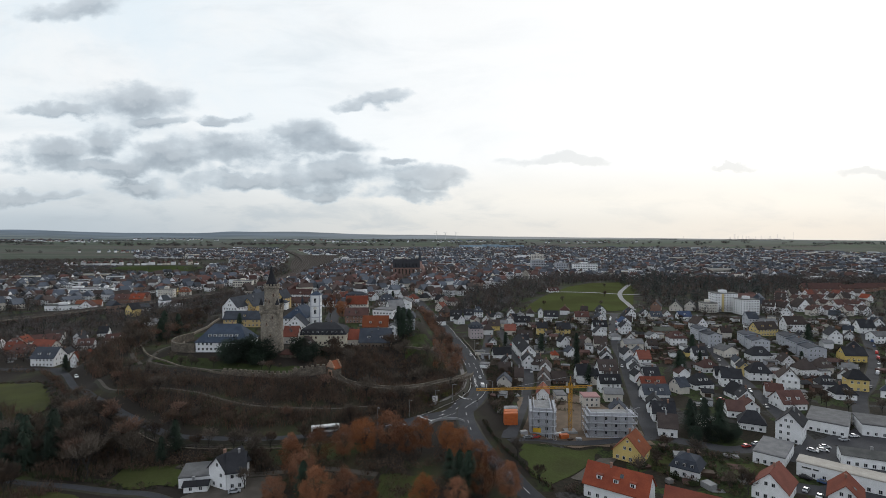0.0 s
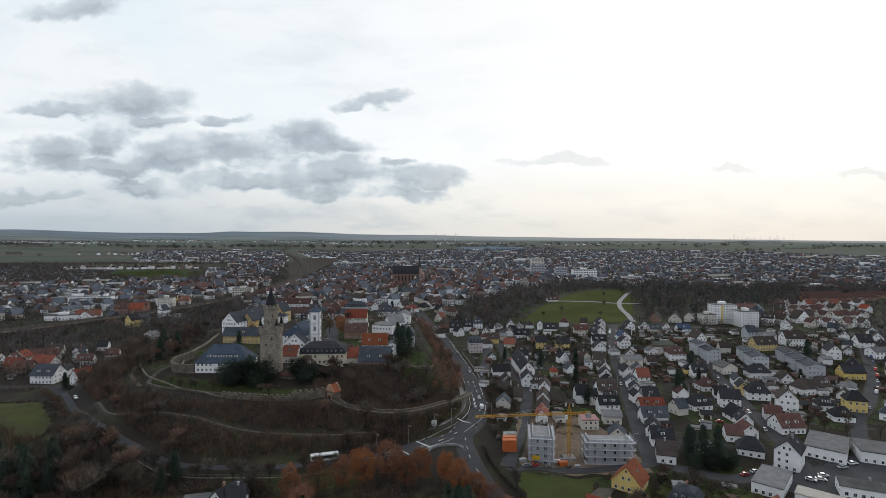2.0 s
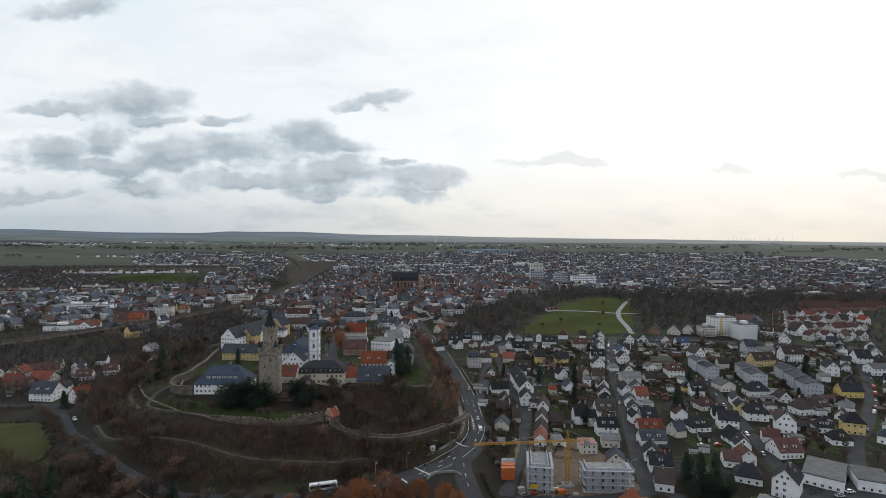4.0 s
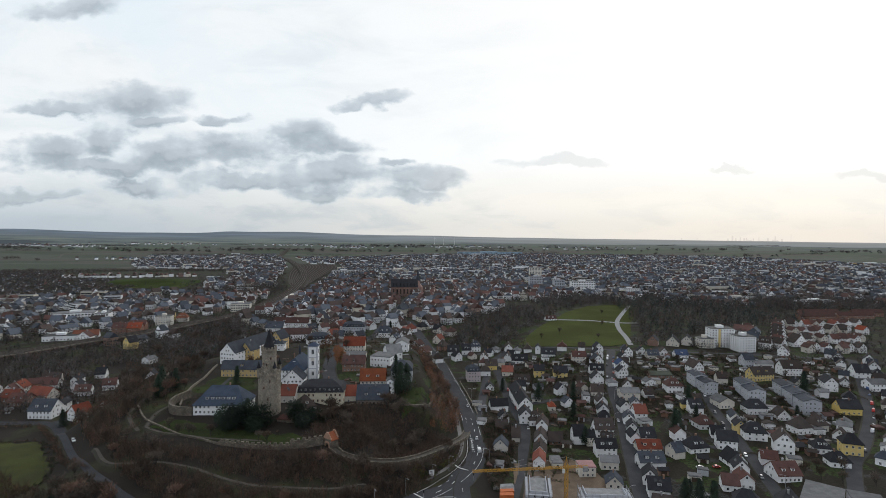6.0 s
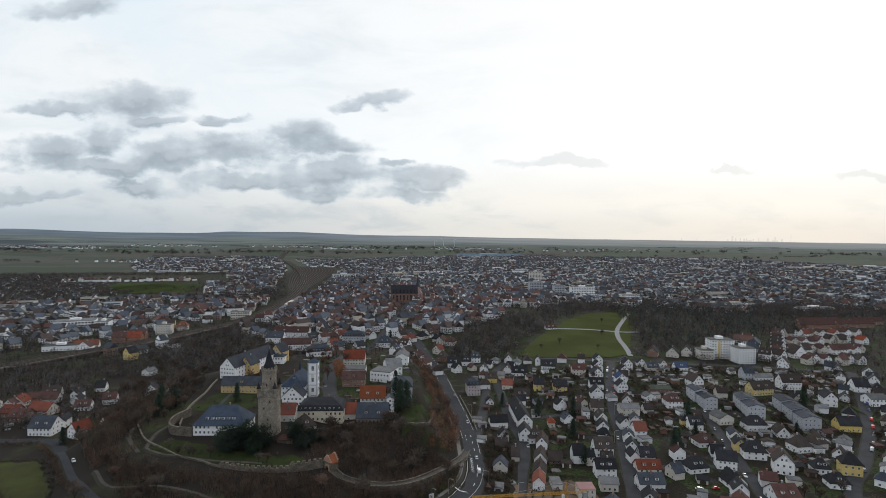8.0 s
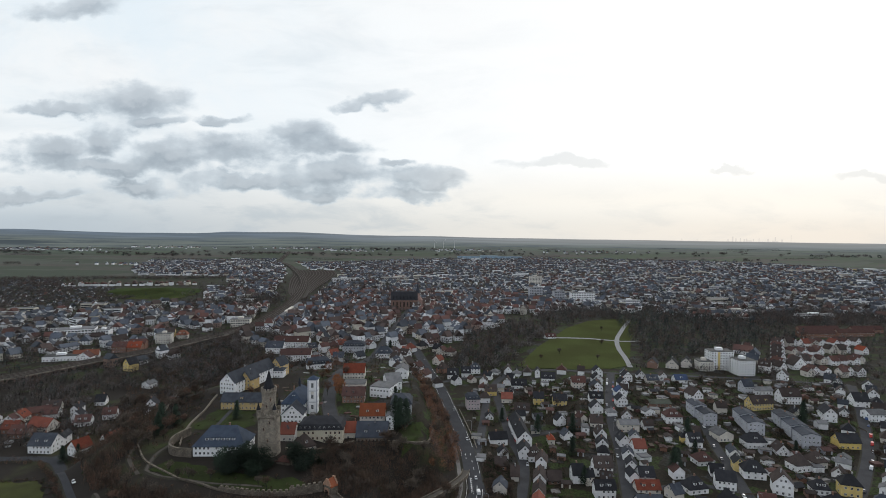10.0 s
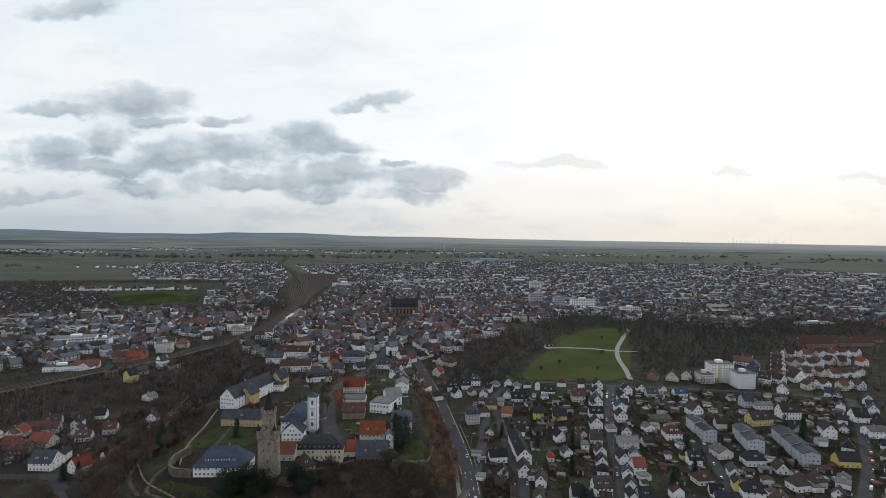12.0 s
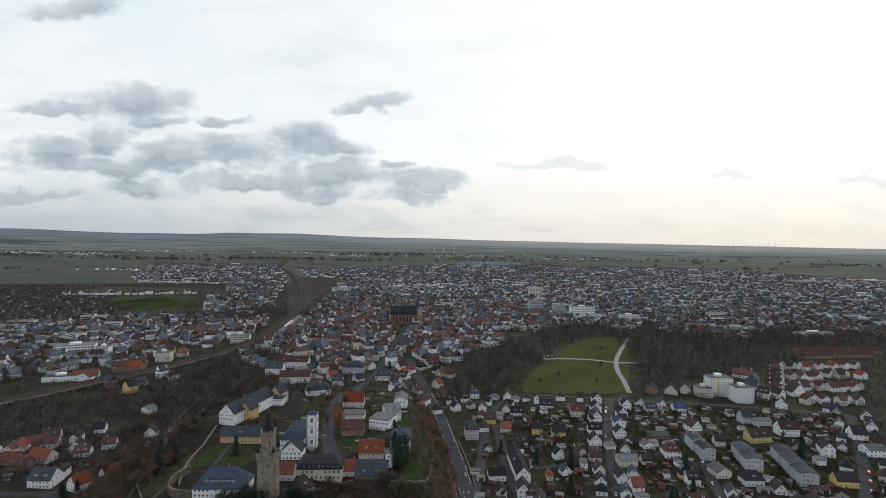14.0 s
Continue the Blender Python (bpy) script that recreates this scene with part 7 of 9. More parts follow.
def container(x, y, z, rot, mat, label, w=5.0, d=2.1, h=2.1):
    ob = thing("container", x, y, z, rot, label, "container", "site containers")
    bm = bmesh.new()
    box(bm, -w / 2, -d / 2, 0, w / 2, d / 2, h)
    part("body", bm, mat, ob)
    for k in range(12):
        bm = bmesh.new()
        px = -w / 2 + (k + 0.5) * w / 12
        box(bm, px - 0.1, -d / 2 - 0.06, 0.15, px + 0.1, -d / 2, h - 0.15)
        part("rib", bm, mat, ob)
    bm = bmesh.new()
    box(bm, -w / 2 - 0.04, -d / 2 - 0.08, h, w / 2 + 0.04, d / 2 + 0.04, h + 0.1)
    part("lid", bm, "concrete" if mat == "window_frame" else mat, ob)


for n in range(2):
    container(25.2, 194.5, float(lie(25.2, 194.5)) + n * 2.25, 4, "container_orange", "orange steel site container stacked in twos")
    container(25.6, 197.4, float(lie(25.2, 197.4)) + n * 2.25, 4, "container_orange", "orange steel site container stacked in twos")
container(26.2, 201.5, float(lie(26.2, 201.5)) + 2.3, 4, "window_frame", "white site office container with flat roof", 5.0, 2.4, 2.1)
container(26.2, 201.5, float(lie(26.2, 201.5)), 4, "container_orange", "orange steel container below the site office", 5.0, 2.4, 2.15)
container(44.5, 192.0, 0.1, 15, "container_orange", "orange skip of building waste", 3.2, 1.8, 1.4)
for x, y, r, w, d, h, mat in ((45.2, 196, 10, 3.0, 1.2, 1.0, "concrete"), (46.5, 190.5, 40, 2.4, 1.2, 0.7, "dark_wood"), (42.8, 194, -5, 2.6, 1.0, 1.3, "window_frame"), (49.6, 190.6, 0, 2.0, 1.4, 0.9, "steel"), (29.0, 187.5, 20, 2.6, 1.5, 1.2, "steel")):
    ob = thing("material_stack", x, y, float(lie(x, y)), r, "stack of building material on the site", "stack", "material stacks")
    bm = bmesh.new()
    for k in range(4):
        box(bm, -w / 2 + 0.03 * k, -d / 2, h * k / 4, w / 2 - 0.02 * k, d / 2, h * (k + 1) / 4 - 0.03)
    part("boards", bm, mat, ob)["kind"] = "stuff"


# ---- cars ----
for name, col in (("paint_white", (0.75, 0.75, 0.75)), ("paint_silver", (0.42, 0.43, 0.45)), ("paint_black", (0.02, 0.02, 0.024)), ("paint_red", (0.36, 0.03, 0.025)), ("paint_blue", (0.05, 0.09, 0.20)), ("paint_grey", (0.14, 0.145, 0.15))):
    material(name, col, col, 0.28, 1.0, 5.0, 0, 0.2, 0, False, 0.5)
material("tail_light", (0.35, 0.02, 0.015), None, 0.3)


def profile(bm, shape, w, inset=0.0):
    """A side profile pulled to width w, drawn in towards the top by inset."""
    top = max(q for _, q in shape)
    low = min(q for _, q in shape)
    rows = []
    for s in (-1, 1):
        rows.append([bm.verts.new((p, s * (w / 2 - inset * (q - low) / (top - low)), q)) for p, q in shape])
    n = len(shape)
    bm.faces.new(rows[0][::-1])
    bm.faces.new(rows[1])
    for k in range(n):
        bm.faces.new([rows[0][k], rows[0][(k + 1) % n], rows[1][(k + 1) % n], rows[1][k]])


CARS = {}


def car_proto(kind, paint):
    if (kind, paint) in CARS:
        return CARS[kind, paint]
    pieces = []

    def keep_piece(name, bm, mat, at=None):
        bmesh.ops.recalc_face_normals(bm, faces=bm.faces)
        me = bpy.data.meshes.new(name)
        bm.to_mesh(me)
        bm.free()
        me.materials.append(MATS[mat])
        pieces.append((name, me, at or Matrix()))
        return me

    if kind == "van":
        body, glass, w = [(-2.4, 0.35), (-2.45, 1.2), (-2.35, 2.1), (1.1, 2.15), (1.9, 1.25), (2.45, 1.0), (2.5, 0.35)], [(0.2, 1.32), (0.2, 1.95), (1.12, 1.98), (1.75, 1.32)], 1.95
    else:
        body = [(-2.1, 0.35), (-2.15, 0.75), (-2.0, 0.98), (-1.0, 1.0), (1.0, 0.95), (1.95, 0.78), (2.15, 0.6), (2.15, 0.35)]
        glass, w = [(-1.75, 0.97), (-1.25, 1.42), (0.25, 1.45), (1.05, 0.94)], 1.76
    bm = bmesh.new()
    profile(bm, body, w, 0.08)
    keep_piece("body", bm, paint)
    bm = bmesh.new()
    profile(bm, glass, w - (0.16 if kind == "car" else -0.02), 0.14 if kind == "car" else 0.0)
    keep_piece("glazing", bm, "window_glass")
    if kind == "car":
        bm = bmesh.new()
        box(bm, -1.2, -0.62, 1.43, 0.2, 0.62, 1.48)
        keep_piece("roof", bm, paint)
    bm = bmesh.new()
    lathe(bm, [(0.2, -0.11), (0.32, -0.1), (0.32, 0.1), (0.2, 0.11)], 12)
    wheel = keep_piece("wheel", bm, "rubber", pose(1.3, -w / 2 + 0.1, 0.32, 90))
    for px, sy in ((1.3, 1), (-1.3, -1), (-1.3, 1)):
        pieces.append(("wheel", wheel, pose(px, sy * (w / 2 - 0.1), 0.32, 90)))
    CARS[kind, paint] = pieces
    return pieces


COLOURS = {"paint_white": "white", "paint_silver": "silver", "paint_black": "black", "paint_red": "red", "paint_blue": "dark blue", "paint_grey": "dark grey"}


def car(x, y, rot, paint, kind="car"):
    ob = thing(kind if kind == "van" else "car", x, y, float(lie(x, y)) + 0.2, rot, "%s %s standing on the asphalt" % (COLOURS[paint], "delivery van" if kind == "van" else "hatchback car"), kind, "cars")
    for name, me, m in car_proto(kind, paint):
        p = new(name, me)
        p.parent = ob
        p.matrix_basis = Matrix.Scale(0.82, 4) @ m


def along(points, fractions, shift, paints, seed):
    """Cars parked along a street, at the side given by shift."""
    line = smooth_line(points)
    n = sides(line)
    rnd = random.Random(seed)
    for f in fractions:
        k = min(len(line) - 2, int(f * (len(line) - 1)))
        d = line[k + 1] - line[k]
        p = line[k] + n[k] * shift
        car(p[0], p[1], math.degrees(math.atan2(d[1], d[0])) + rnd.uniform(-3, 3), rnd.choice(paints), "van" if rnd.random() < 0.12 else "car")


ALL = list(COLOURS)
S3 = [(148, 455), (126, 389), (113, 343), (105, 303), (92, 253), (82, 212), (78, 193)]
along(S3, (0.12, 0.16, 0.20, 0.24, 0.30, 0.36, 0.43, 0.5, 0.56, 0.70, 0.82), 2.3, ALL, 3)
along(S3, (0.10, 0.14, 0.22, 0.33, 0.62), -2.3, ALL, 4)
along([(45, 436), (44, 377), (44, 321), (46, 284), (38, 243)], (0.1, 0.3, 0.42, 0.55, 0.62, 0.75, 0.8), 2.0, ALL, 5)
along([(176, 350), (158, 285), (141, 222), (136, 204)], (0.05, 0.12, 0.3, 0.42, 0.55, 0.68, 0.85), -2.0, ALL, 6)
along([(330, 420), (254, 309), (191, 240)], (0.3, 0.36, 0.42, 0.5, 0.56, 0.62, 0.68, 0.74, 0.9), 2.1, ALL, 7)
along(MAIN[:9], (0.25, 0.42, 0.48, 0.66, 0.82), 2.2, ["paint_black", "paint_grey", "paint_silver"], 8)
car(18.6, 246, 95, "paint_white", "van")
car(18.5, 262, 92, "paint_white")
car(-20.5, 190.5, 20, "paint_silver")
car(-172, 246, -47, "paint_white")
for x, y, r, p in ((107, 184, 20, "paint_red"), (112, 186.5, 20, "paint_silver"), (118, 189, 15, "paint_white"), (131, 180, -15, "paint_white"), (134, 183, -15, "paint_silver"), (146, 190, 8, "paint_silver"), (152, 193, 8, "paint_white"), (120, 163, -10, "paint_blue"),
                   (116, 152, 70, "paint_silver"), (112, 150, 70, "paint_grey"), (33, 186, 20, "paint_red"), (30, 184, 15, "paint_grey"), (160, 178, 5, "paint_white"), (185, 238, 40, "paint_grey"), (55, 158, 30, "paint_grey"), (-60, 150, 20, "paint_silver"), (118, 236, 5, "paint_white"), (126, 237, 5, "paint_red")):
    car(x, y, r, p)

bus = thing("bus", -41.0, 182.6, float(lie(-41, 182.6)) + 0.25, 17, "long white city bus on the lower road", "bus")
bm = bmesh.new()
profile(bm, [(-5.8, 0.35), (-5.85, 2.9), (-5.6, 3.05), (5.6, 3.05), (5.9, 2.7), (5.95, 0.35)], 2.5, 0.06)
part("body", bm, "paint_white", bus)
for s in (-1, 1):
    bm = bmesh.new()
    box(bm, -5.4, s * 1.24 - 0.02, 1.35, 5.4, s * 1.24 + 0.02, 2.5)
    part("window_band", bm, "window_glass", bus)
bm = bmesh.new()
box(bm, 5.86, -1.1, 1.2, 5.95, 1.1, 2.6)
part("windscreen", bm, "window_glass", bus)
for px in (-3.2, 3.6):
    for s in (-1, 1):
        bm = bmesh.new()
        lathe(bm, [(0.3, -0.14), (0.48, -0.13), (0.48, 0.13), (0.3, 0.14)], 14)
        part("wheel", bm, "rubber", bus).matrix_basis = pose(px, s * 1.12, 0.45, 90)
bus.matrix_basis = bus.matrix_basis @ Matrix.Scale(0.82, 4)


# ---- street furniture ----
def street_lamp(x, y, rot, high=6.6):
    ob = thing("street_lamp", x, y, float(lie(x, y)), rot, "grey steel street lamp with a curved arm", "street lamp", "street lamps")
    bm = bmesh.new()
    lathe(bm, [(0.11, -0.3), (0.08, high * 0.6), (0.06, high)], 8)
    part("pole", bm, "steel", ob)
    bm = bmesh.new()
    for k in range(5):
        bar(bm, (k * 0.36, 0, high - 0.1 + 0.45 * math.sin(k * 0.35)), ((k + 1) * 0.36, 0, high - 0.1 + 0.45 * math.sin((k + 1) * 0.35)), 0.05)
    part("arm", bm, "steel", ob)
    bm = bmesh.new()
    box(bm, 1.7, -0.16, high + 0.26, 2.5, 0.16, high + 0.40)
    part("lantern", bm, "concrete", ob)


for x, y, r in ((-13, 202, -60), (-3, 213, -50), (4, 222, -40), (-24, 193, -70), (22, 232, 170), (24, 300, 180), (20, 330, 180), (75, 205, 10), (97, 290, 0), (110, 330, 10), (34, 225, 0), (149, 240, 180), (143, 215, 180)):
    street_lamp(x, y, r)
sign = thing("direction_sign", -3.2, 213.5, float(lie(-3.2, 213.5)), 20, "white direction sign board on two posts", "road sign")
bm = bmesh.new()
box(bm, -1.1, -0.05, 1.6, 1.1, 0.05, 3.9)
part("board", bm, "road_paint", sign)
for px in (-0.8, 0.8):
    bm = bmesh.new()
    lathe(bm, [(0.06, -0.3), (0.06, 3.8)], 6, px, 0.09)
    part("post", bm, "steel", sign)
for k in range(3):
    bm = bmesh.new()
    box(bm, -0.8, -0.07, 2.1 + 0.55 * k, 0.5 - 0.2 * k, -0.05, 2.3 + 0.55 * k)
    part("text_bar", bm, "roof_darkgrey", sign)
for x, y, r in ((-6, 199, 30), (9, 226, 60), (14, 214, -20)):
    ob = thing("traffic_light", x, y, float(lie(x, y)), r, "traffic light on a slim grey post", "traffic light", "traffic lights")
    bm = bmesh.new()
    lathe(bm, [(0.08, -0.3), (0.07, 3.4)], 8)
    part("post", bm, "steel", ob)
    bm = bmesh.new()
    box(bm, -0.18, -0.18, 2.5, 0.18, 0.12, 3.5)
    part("signal_head", bm, "rubber", ob)

lettering = thing("wall_sign", 121.5, 152.7, float(lie(121.5, 152.7)), -41.7, "dark unreadable lettering along the white hall's wall", "sign")
for x0, x1 in ((-13.6, -11.2), (-10.7, -9.3)):
    bm = bmesh.new()
    box(bm, x0, -0.12, 2.75, x1, -0.03, 3.15)
    part("text_bar", bm, "roof_darkgrey", lettering)
for x, y, rot, paint in ((111, 159.5, -42, "paint_black"), (114.5, 156.5, -42, "paint_blue"), (106, 152, 45, "paint_silver"), (107.5, 148.5, 45, "paint_white"), (127.2, 179.5, -42, "paint_silver")):
    car(x, y, rot, paint)


# ---- larger buildings of the town ----
def slab_block(name, x, y, w, d, rot, floors, wall, label, balcony=False, band=None, high=2.6, gap=2.4):
    """A flat-roofed block with rows of windows and balconies."""
    z = float(lie(x, y)) - 0.3
    ob = thing(name, x, y, z, rot, label, name.replace("_", " "))
    c, s = math.cos(radians(rot)), math.sin(radians(rot))
    for k in range(max(1, round(w / d))):
        q = ((k + 0.5) / max(1, round(w / d)) - 0.5) * w
        made_houses.append((x + c * q - s * d / 2, y + s * q + c * d / 2, max(d, min(w, 1.5 * d)) * 0.6))
    h = floors * high + 0.5
    bm = bmesh.new()
    box(bm, -w / 2, 0, -2, w / 2, d, h)
    part("wall", bm, wall, ob)
    bm = bmesh.new()
    box(bm, -w / 2 - 0.15, -0.15, h, w / 2 + 0.15, d + 0.15, h + 0.4)
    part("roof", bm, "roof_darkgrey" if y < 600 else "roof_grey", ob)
    bm = bmesh.new()
    box(bm, -w * 0.15, d * 0.35, h + 0.4, w * 0.12, d * 0.75, h + 2.6)
    part("lift_house", bm, wall, ob)
    n = max(2, int(w / gap))
    joined = bmesh.new()
    for f in range(floors):
        if y > 600:
            for k in range(n):
                px = ((k + 0.5) / n - 0.5) * (w - 0.6)
                box(joined, px - gap * 0.32, -0.06, f * high + 1.0, px + gap * 0.32, 0.02, f * high + 2.5)
            continue
        for k in range(n):
            add_window(ob, ((k + 0.5) / n - 0.5) * (w - 0.6), 0, f * high + 0.9, 0, 1.2, 1.15)
        m = max(1, int(d / 3.2))
        for k in range(m):
            add_window(ob, -w / 2 if x > 0 else w / 2, (k + 0.5) / m * d, f * high + 1.0, -90 if x > 0 else 90, 1.3, 1.4)
        if balcony:
            for s in balcony:
                bm = bmesh.new()
                box(bm, s - 1.7, -1.2, f * high + 0.3, s + 1.7, -0.01, f * high + 0.45)
                box(bm, s - 1.7, -1.2, f * high + 0.45, s + 1.7, -1.1, f * high + 1.35)
                part("balcony", bm, wall, ob)
    if y > 600:
        part("window_band", joined, "window_glass", ob)["kind"] = "stuff"
    else:
        joined.free()
    if band:
        bm = bmesh.new()
        box(bm, band[0], -0.12, 0, band[1], -0.005, h - 0.2)
        part("panel", bm, "wall_yellow", ob, "warm yellow facade panel")
    return ob


slab_block("apartment_block", 252, 468, 20, 13, -3, 7, "wall_white", "white seven-storey apartment block with yellow strip and balconies", (-8.0, 3.4, 7.0), (-4.0, -2.0), 2.3)
slab_block("apartment_block", 263, 449, 15, 13, 3, 6, "wall_white", "white six-storey apartment block beside the taller one", (2.0,), None, 2.15)
slab_block("apartment_block", 236, 464, 12, 12, -4, 3, "wall_cream", "low cream wing of the apartment block", (0,))
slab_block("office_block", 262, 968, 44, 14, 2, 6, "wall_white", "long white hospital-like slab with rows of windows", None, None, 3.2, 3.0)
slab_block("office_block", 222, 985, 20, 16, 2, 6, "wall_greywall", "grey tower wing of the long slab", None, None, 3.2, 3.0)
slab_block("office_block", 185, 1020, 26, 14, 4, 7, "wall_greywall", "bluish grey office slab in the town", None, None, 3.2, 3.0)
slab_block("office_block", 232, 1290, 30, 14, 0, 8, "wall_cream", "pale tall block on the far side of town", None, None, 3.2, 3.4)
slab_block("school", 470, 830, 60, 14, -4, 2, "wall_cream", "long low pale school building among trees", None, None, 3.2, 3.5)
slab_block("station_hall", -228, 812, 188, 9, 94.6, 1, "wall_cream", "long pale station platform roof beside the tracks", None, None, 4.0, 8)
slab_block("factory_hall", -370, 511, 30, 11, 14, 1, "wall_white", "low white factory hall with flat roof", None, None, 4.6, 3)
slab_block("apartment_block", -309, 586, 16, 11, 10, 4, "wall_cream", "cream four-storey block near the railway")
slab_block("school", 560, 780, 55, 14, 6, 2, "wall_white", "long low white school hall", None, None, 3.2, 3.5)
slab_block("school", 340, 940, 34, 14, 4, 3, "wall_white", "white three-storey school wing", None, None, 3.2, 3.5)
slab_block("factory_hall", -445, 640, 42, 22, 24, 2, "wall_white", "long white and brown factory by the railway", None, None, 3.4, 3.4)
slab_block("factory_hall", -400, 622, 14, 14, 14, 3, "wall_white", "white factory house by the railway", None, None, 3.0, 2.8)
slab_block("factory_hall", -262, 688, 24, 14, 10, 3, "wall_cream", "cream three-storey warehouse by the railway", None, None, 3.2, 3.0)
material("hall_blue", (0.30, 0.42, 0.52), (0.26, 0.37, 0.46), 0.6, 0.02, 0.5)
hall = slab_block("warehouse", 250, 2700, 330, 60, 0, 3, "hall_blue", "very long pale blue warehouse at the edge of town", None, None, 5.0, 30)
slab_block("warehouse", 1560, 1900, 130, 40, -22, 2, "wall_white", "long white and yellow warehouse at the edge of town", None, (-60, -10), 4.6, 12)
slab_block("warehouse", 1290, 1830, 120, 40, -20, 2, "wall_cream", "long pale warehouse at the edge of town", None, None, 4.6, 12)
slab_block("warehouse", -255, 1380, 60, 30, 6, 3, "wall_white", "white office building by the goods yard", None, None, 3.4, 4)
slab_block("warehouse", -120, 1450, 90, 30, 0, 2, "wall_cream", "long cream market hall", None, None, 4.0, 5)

# villas and halls by the railway, and the park pavilion
for x, y, w, d, e, r, k, roof, wall in ((-345, 508, 12, 10, 5.5, 10, "g", "redbrown", "white"), (-352, 522, 22, 9, 4.0, 20, "s", "orange", "white"), (-333, 545, 14, 10, 8.0, 8, "s", "redbrown", "brick"), (-316, 542, 13, 10, 8.0, 8, "s", "red", "brick"),
                                        (-322, 558, 16, 10, 8.0, 10, "s", "redbrown", "brick"), (-238, 424, 8, 8, 4.5, -20, "g", "grey", "white"), (-276, 357, 18, 7, 3.6, 30, "s", "redbrown", "brick"), (124, 588, 12, 7, 3.0, 10, "s", "redbrown", "white"),
                                        (-300, 610, 12, 9, 6.5, 12, "h", "orange", "cream"), (-322, 625, 11, 9, 6.5, 12, "s", "brown", "yellow")):
    house(x, y, w, d, e, r, k, roof, wall, sides_too=False)

# Gothic town church: nave, buttresses, tall windows, spire
CHX, CHY = -55.0, 834.0
church = thing("town_church", CHX, CHY, float(lie(CHX, CHY)), 4, "long dark red sandstone Gothic church with steep roof and thin spire", "church")
made_houses += [(CHX - 14, CHY + 9, 12), (CHX + 2, CHY + 9, 12), (CHX + 17, CHY + 10, 12)]
bm = bmesh.new()
box(bm, -24, 0, -2, 18, 19, 15.5)
part("nave_wall", bm, "church_stone", church)
bm = bmesh.new()
roof_mesh(bm, 42, 19, 15.5, "s", 52)
part("nave_roof", bm, "roof_dark", church).matrix_basis = pose(-3, 0, 0)
for k in range(8):
    px = -22.5 + k * 5.5
    bm = bmesh.new()
    box(bm, px - 0.55, -2.0, -2, px + 0.55, 0.3, 12.5)
    box(bm, px - 0.4, -1.4, 12.5, px + 0.4, 0.3, 15.0)
    part("buttress", bm, "church_stone", church)
    if k < 7:
        add_window(church, px + 2.75, -0.02, 3.4, 0, 2.6, 10.2, STONE_WINDOW)
        bm = bmesh.new()
        box(bm, px + 1.9, 0.4, 15.6, px + 3.6, 4.6, 18.2)
        lathe(bm, [(1.5, 18.2), (0.1, 22.4)], 4, px + 2.75, 2.2)
        part("roof_gable", bm, "roof_dark", church)
bm = bmesh.new()
lathe(bm, [(8.5, -2), (8.5, 14.5), (8.9, 14.6), (0.6, 26.0)], 8, 18, 9.5)
part("choir", bm, "church_stone", church)
bm = bmesh.new()
box(bm, 15.5, 15, -2, 22.5, 22, 24)
part("tower", bm, "church_stone", church)
bm = bmesh.new()
lathe(bm, [(3.9, 24), (2.2, 31), (0.15, 46)], 8, 19, 18.5)
part("spire", bm, "roof_slate", church)

# ---- the town: houses laid out by quarters ----
WOODS = [[(8, 470), (50, 474), (66, 494), (96, 548), (130, 612), (150, 660), (100, 690), (40, 640), (14, 560)],
         [(205, 560), (240, 500), (300, 540), (420, 600), (440, 720), (330, 820), (255, 800), (225, 640)],
         [(150, 662), (203, 735), (264, 772), (270, 860), (190, 840), (120, 730)],
         [(-260, 480), (-190, 420), (-165, 480), (-120, 470), (-150, 500), (-210, 560), (-238, 620)],
         [(430, 700), (600, 640), (760, 700), (640, 820), (470, 800)]]
PARK = [(72, 488), (84, 474), (117, 468), (151, 469), (172, 480), (190, 525), (214, 590), (240, 645), (274, 735), (268, 764), (205, 729), (156, 655), (135, 609), (100, 545)]


FAR_QUARTER = [(-590, 1560), (-900, 1575), (-1060, 1800), (-1320, 2440), (-930, 2540), (-610, 1900)]
TERRACES = [(296, 440), (372, 430), (440, 480), (520, 600), (580, 660), (450, 672), (372, 590), (296, 480)]


def rail_side(x, y):
    """Metres beyond the railway, positive on its far side."""
    line = np.array(RAIL, float)
    return np.interp(y, line[:, 1], line[:, 0]) - x


def in_town(x, y):
    r, a = np.hypot(x, y), np.degrees(np.arctan2(x, y))
    edge = 2350 + 420 * ease(-14, 6, a) - 350 * ease(26, 46, a) + 320 * ease(-14, -18, a)
    ok = (r < edge) & (np.abs(a) < 47)
    beyond = rail_side(x, y)
    left = (beyond > 26) & (r > 430)
    ok &= (np.abs(beyond) > 24) & np.where(beyond > 0, left, (y > 452 + 0.10 * np.abs(x)) | ((x > 268) & (y > 392)))
    ok &= ~((a < -22) & (r > 1330)) | (outside(x, y, FAR_QUARTER) == 0)
    ok &= ~((a < -24) & (r > 1060) & (r < 1330)) & ~((x > 330) & (y < 392))
    ok &= ~((beyond > 0) & (y < 700) & (beyond < 45))
    ok &= outside(x, y, YARD_RING) > 22
    ok &= ~((beyond < 0) & (beyond > -60) & (y > 1300))
    ok &= ~((x > 80) & (x < 262) & (y > 486) & (y < 770))
    for ring in WOODS + [PARK, TERRACES]:
        ok &= outside(x, y, ring) > 4
    return ok


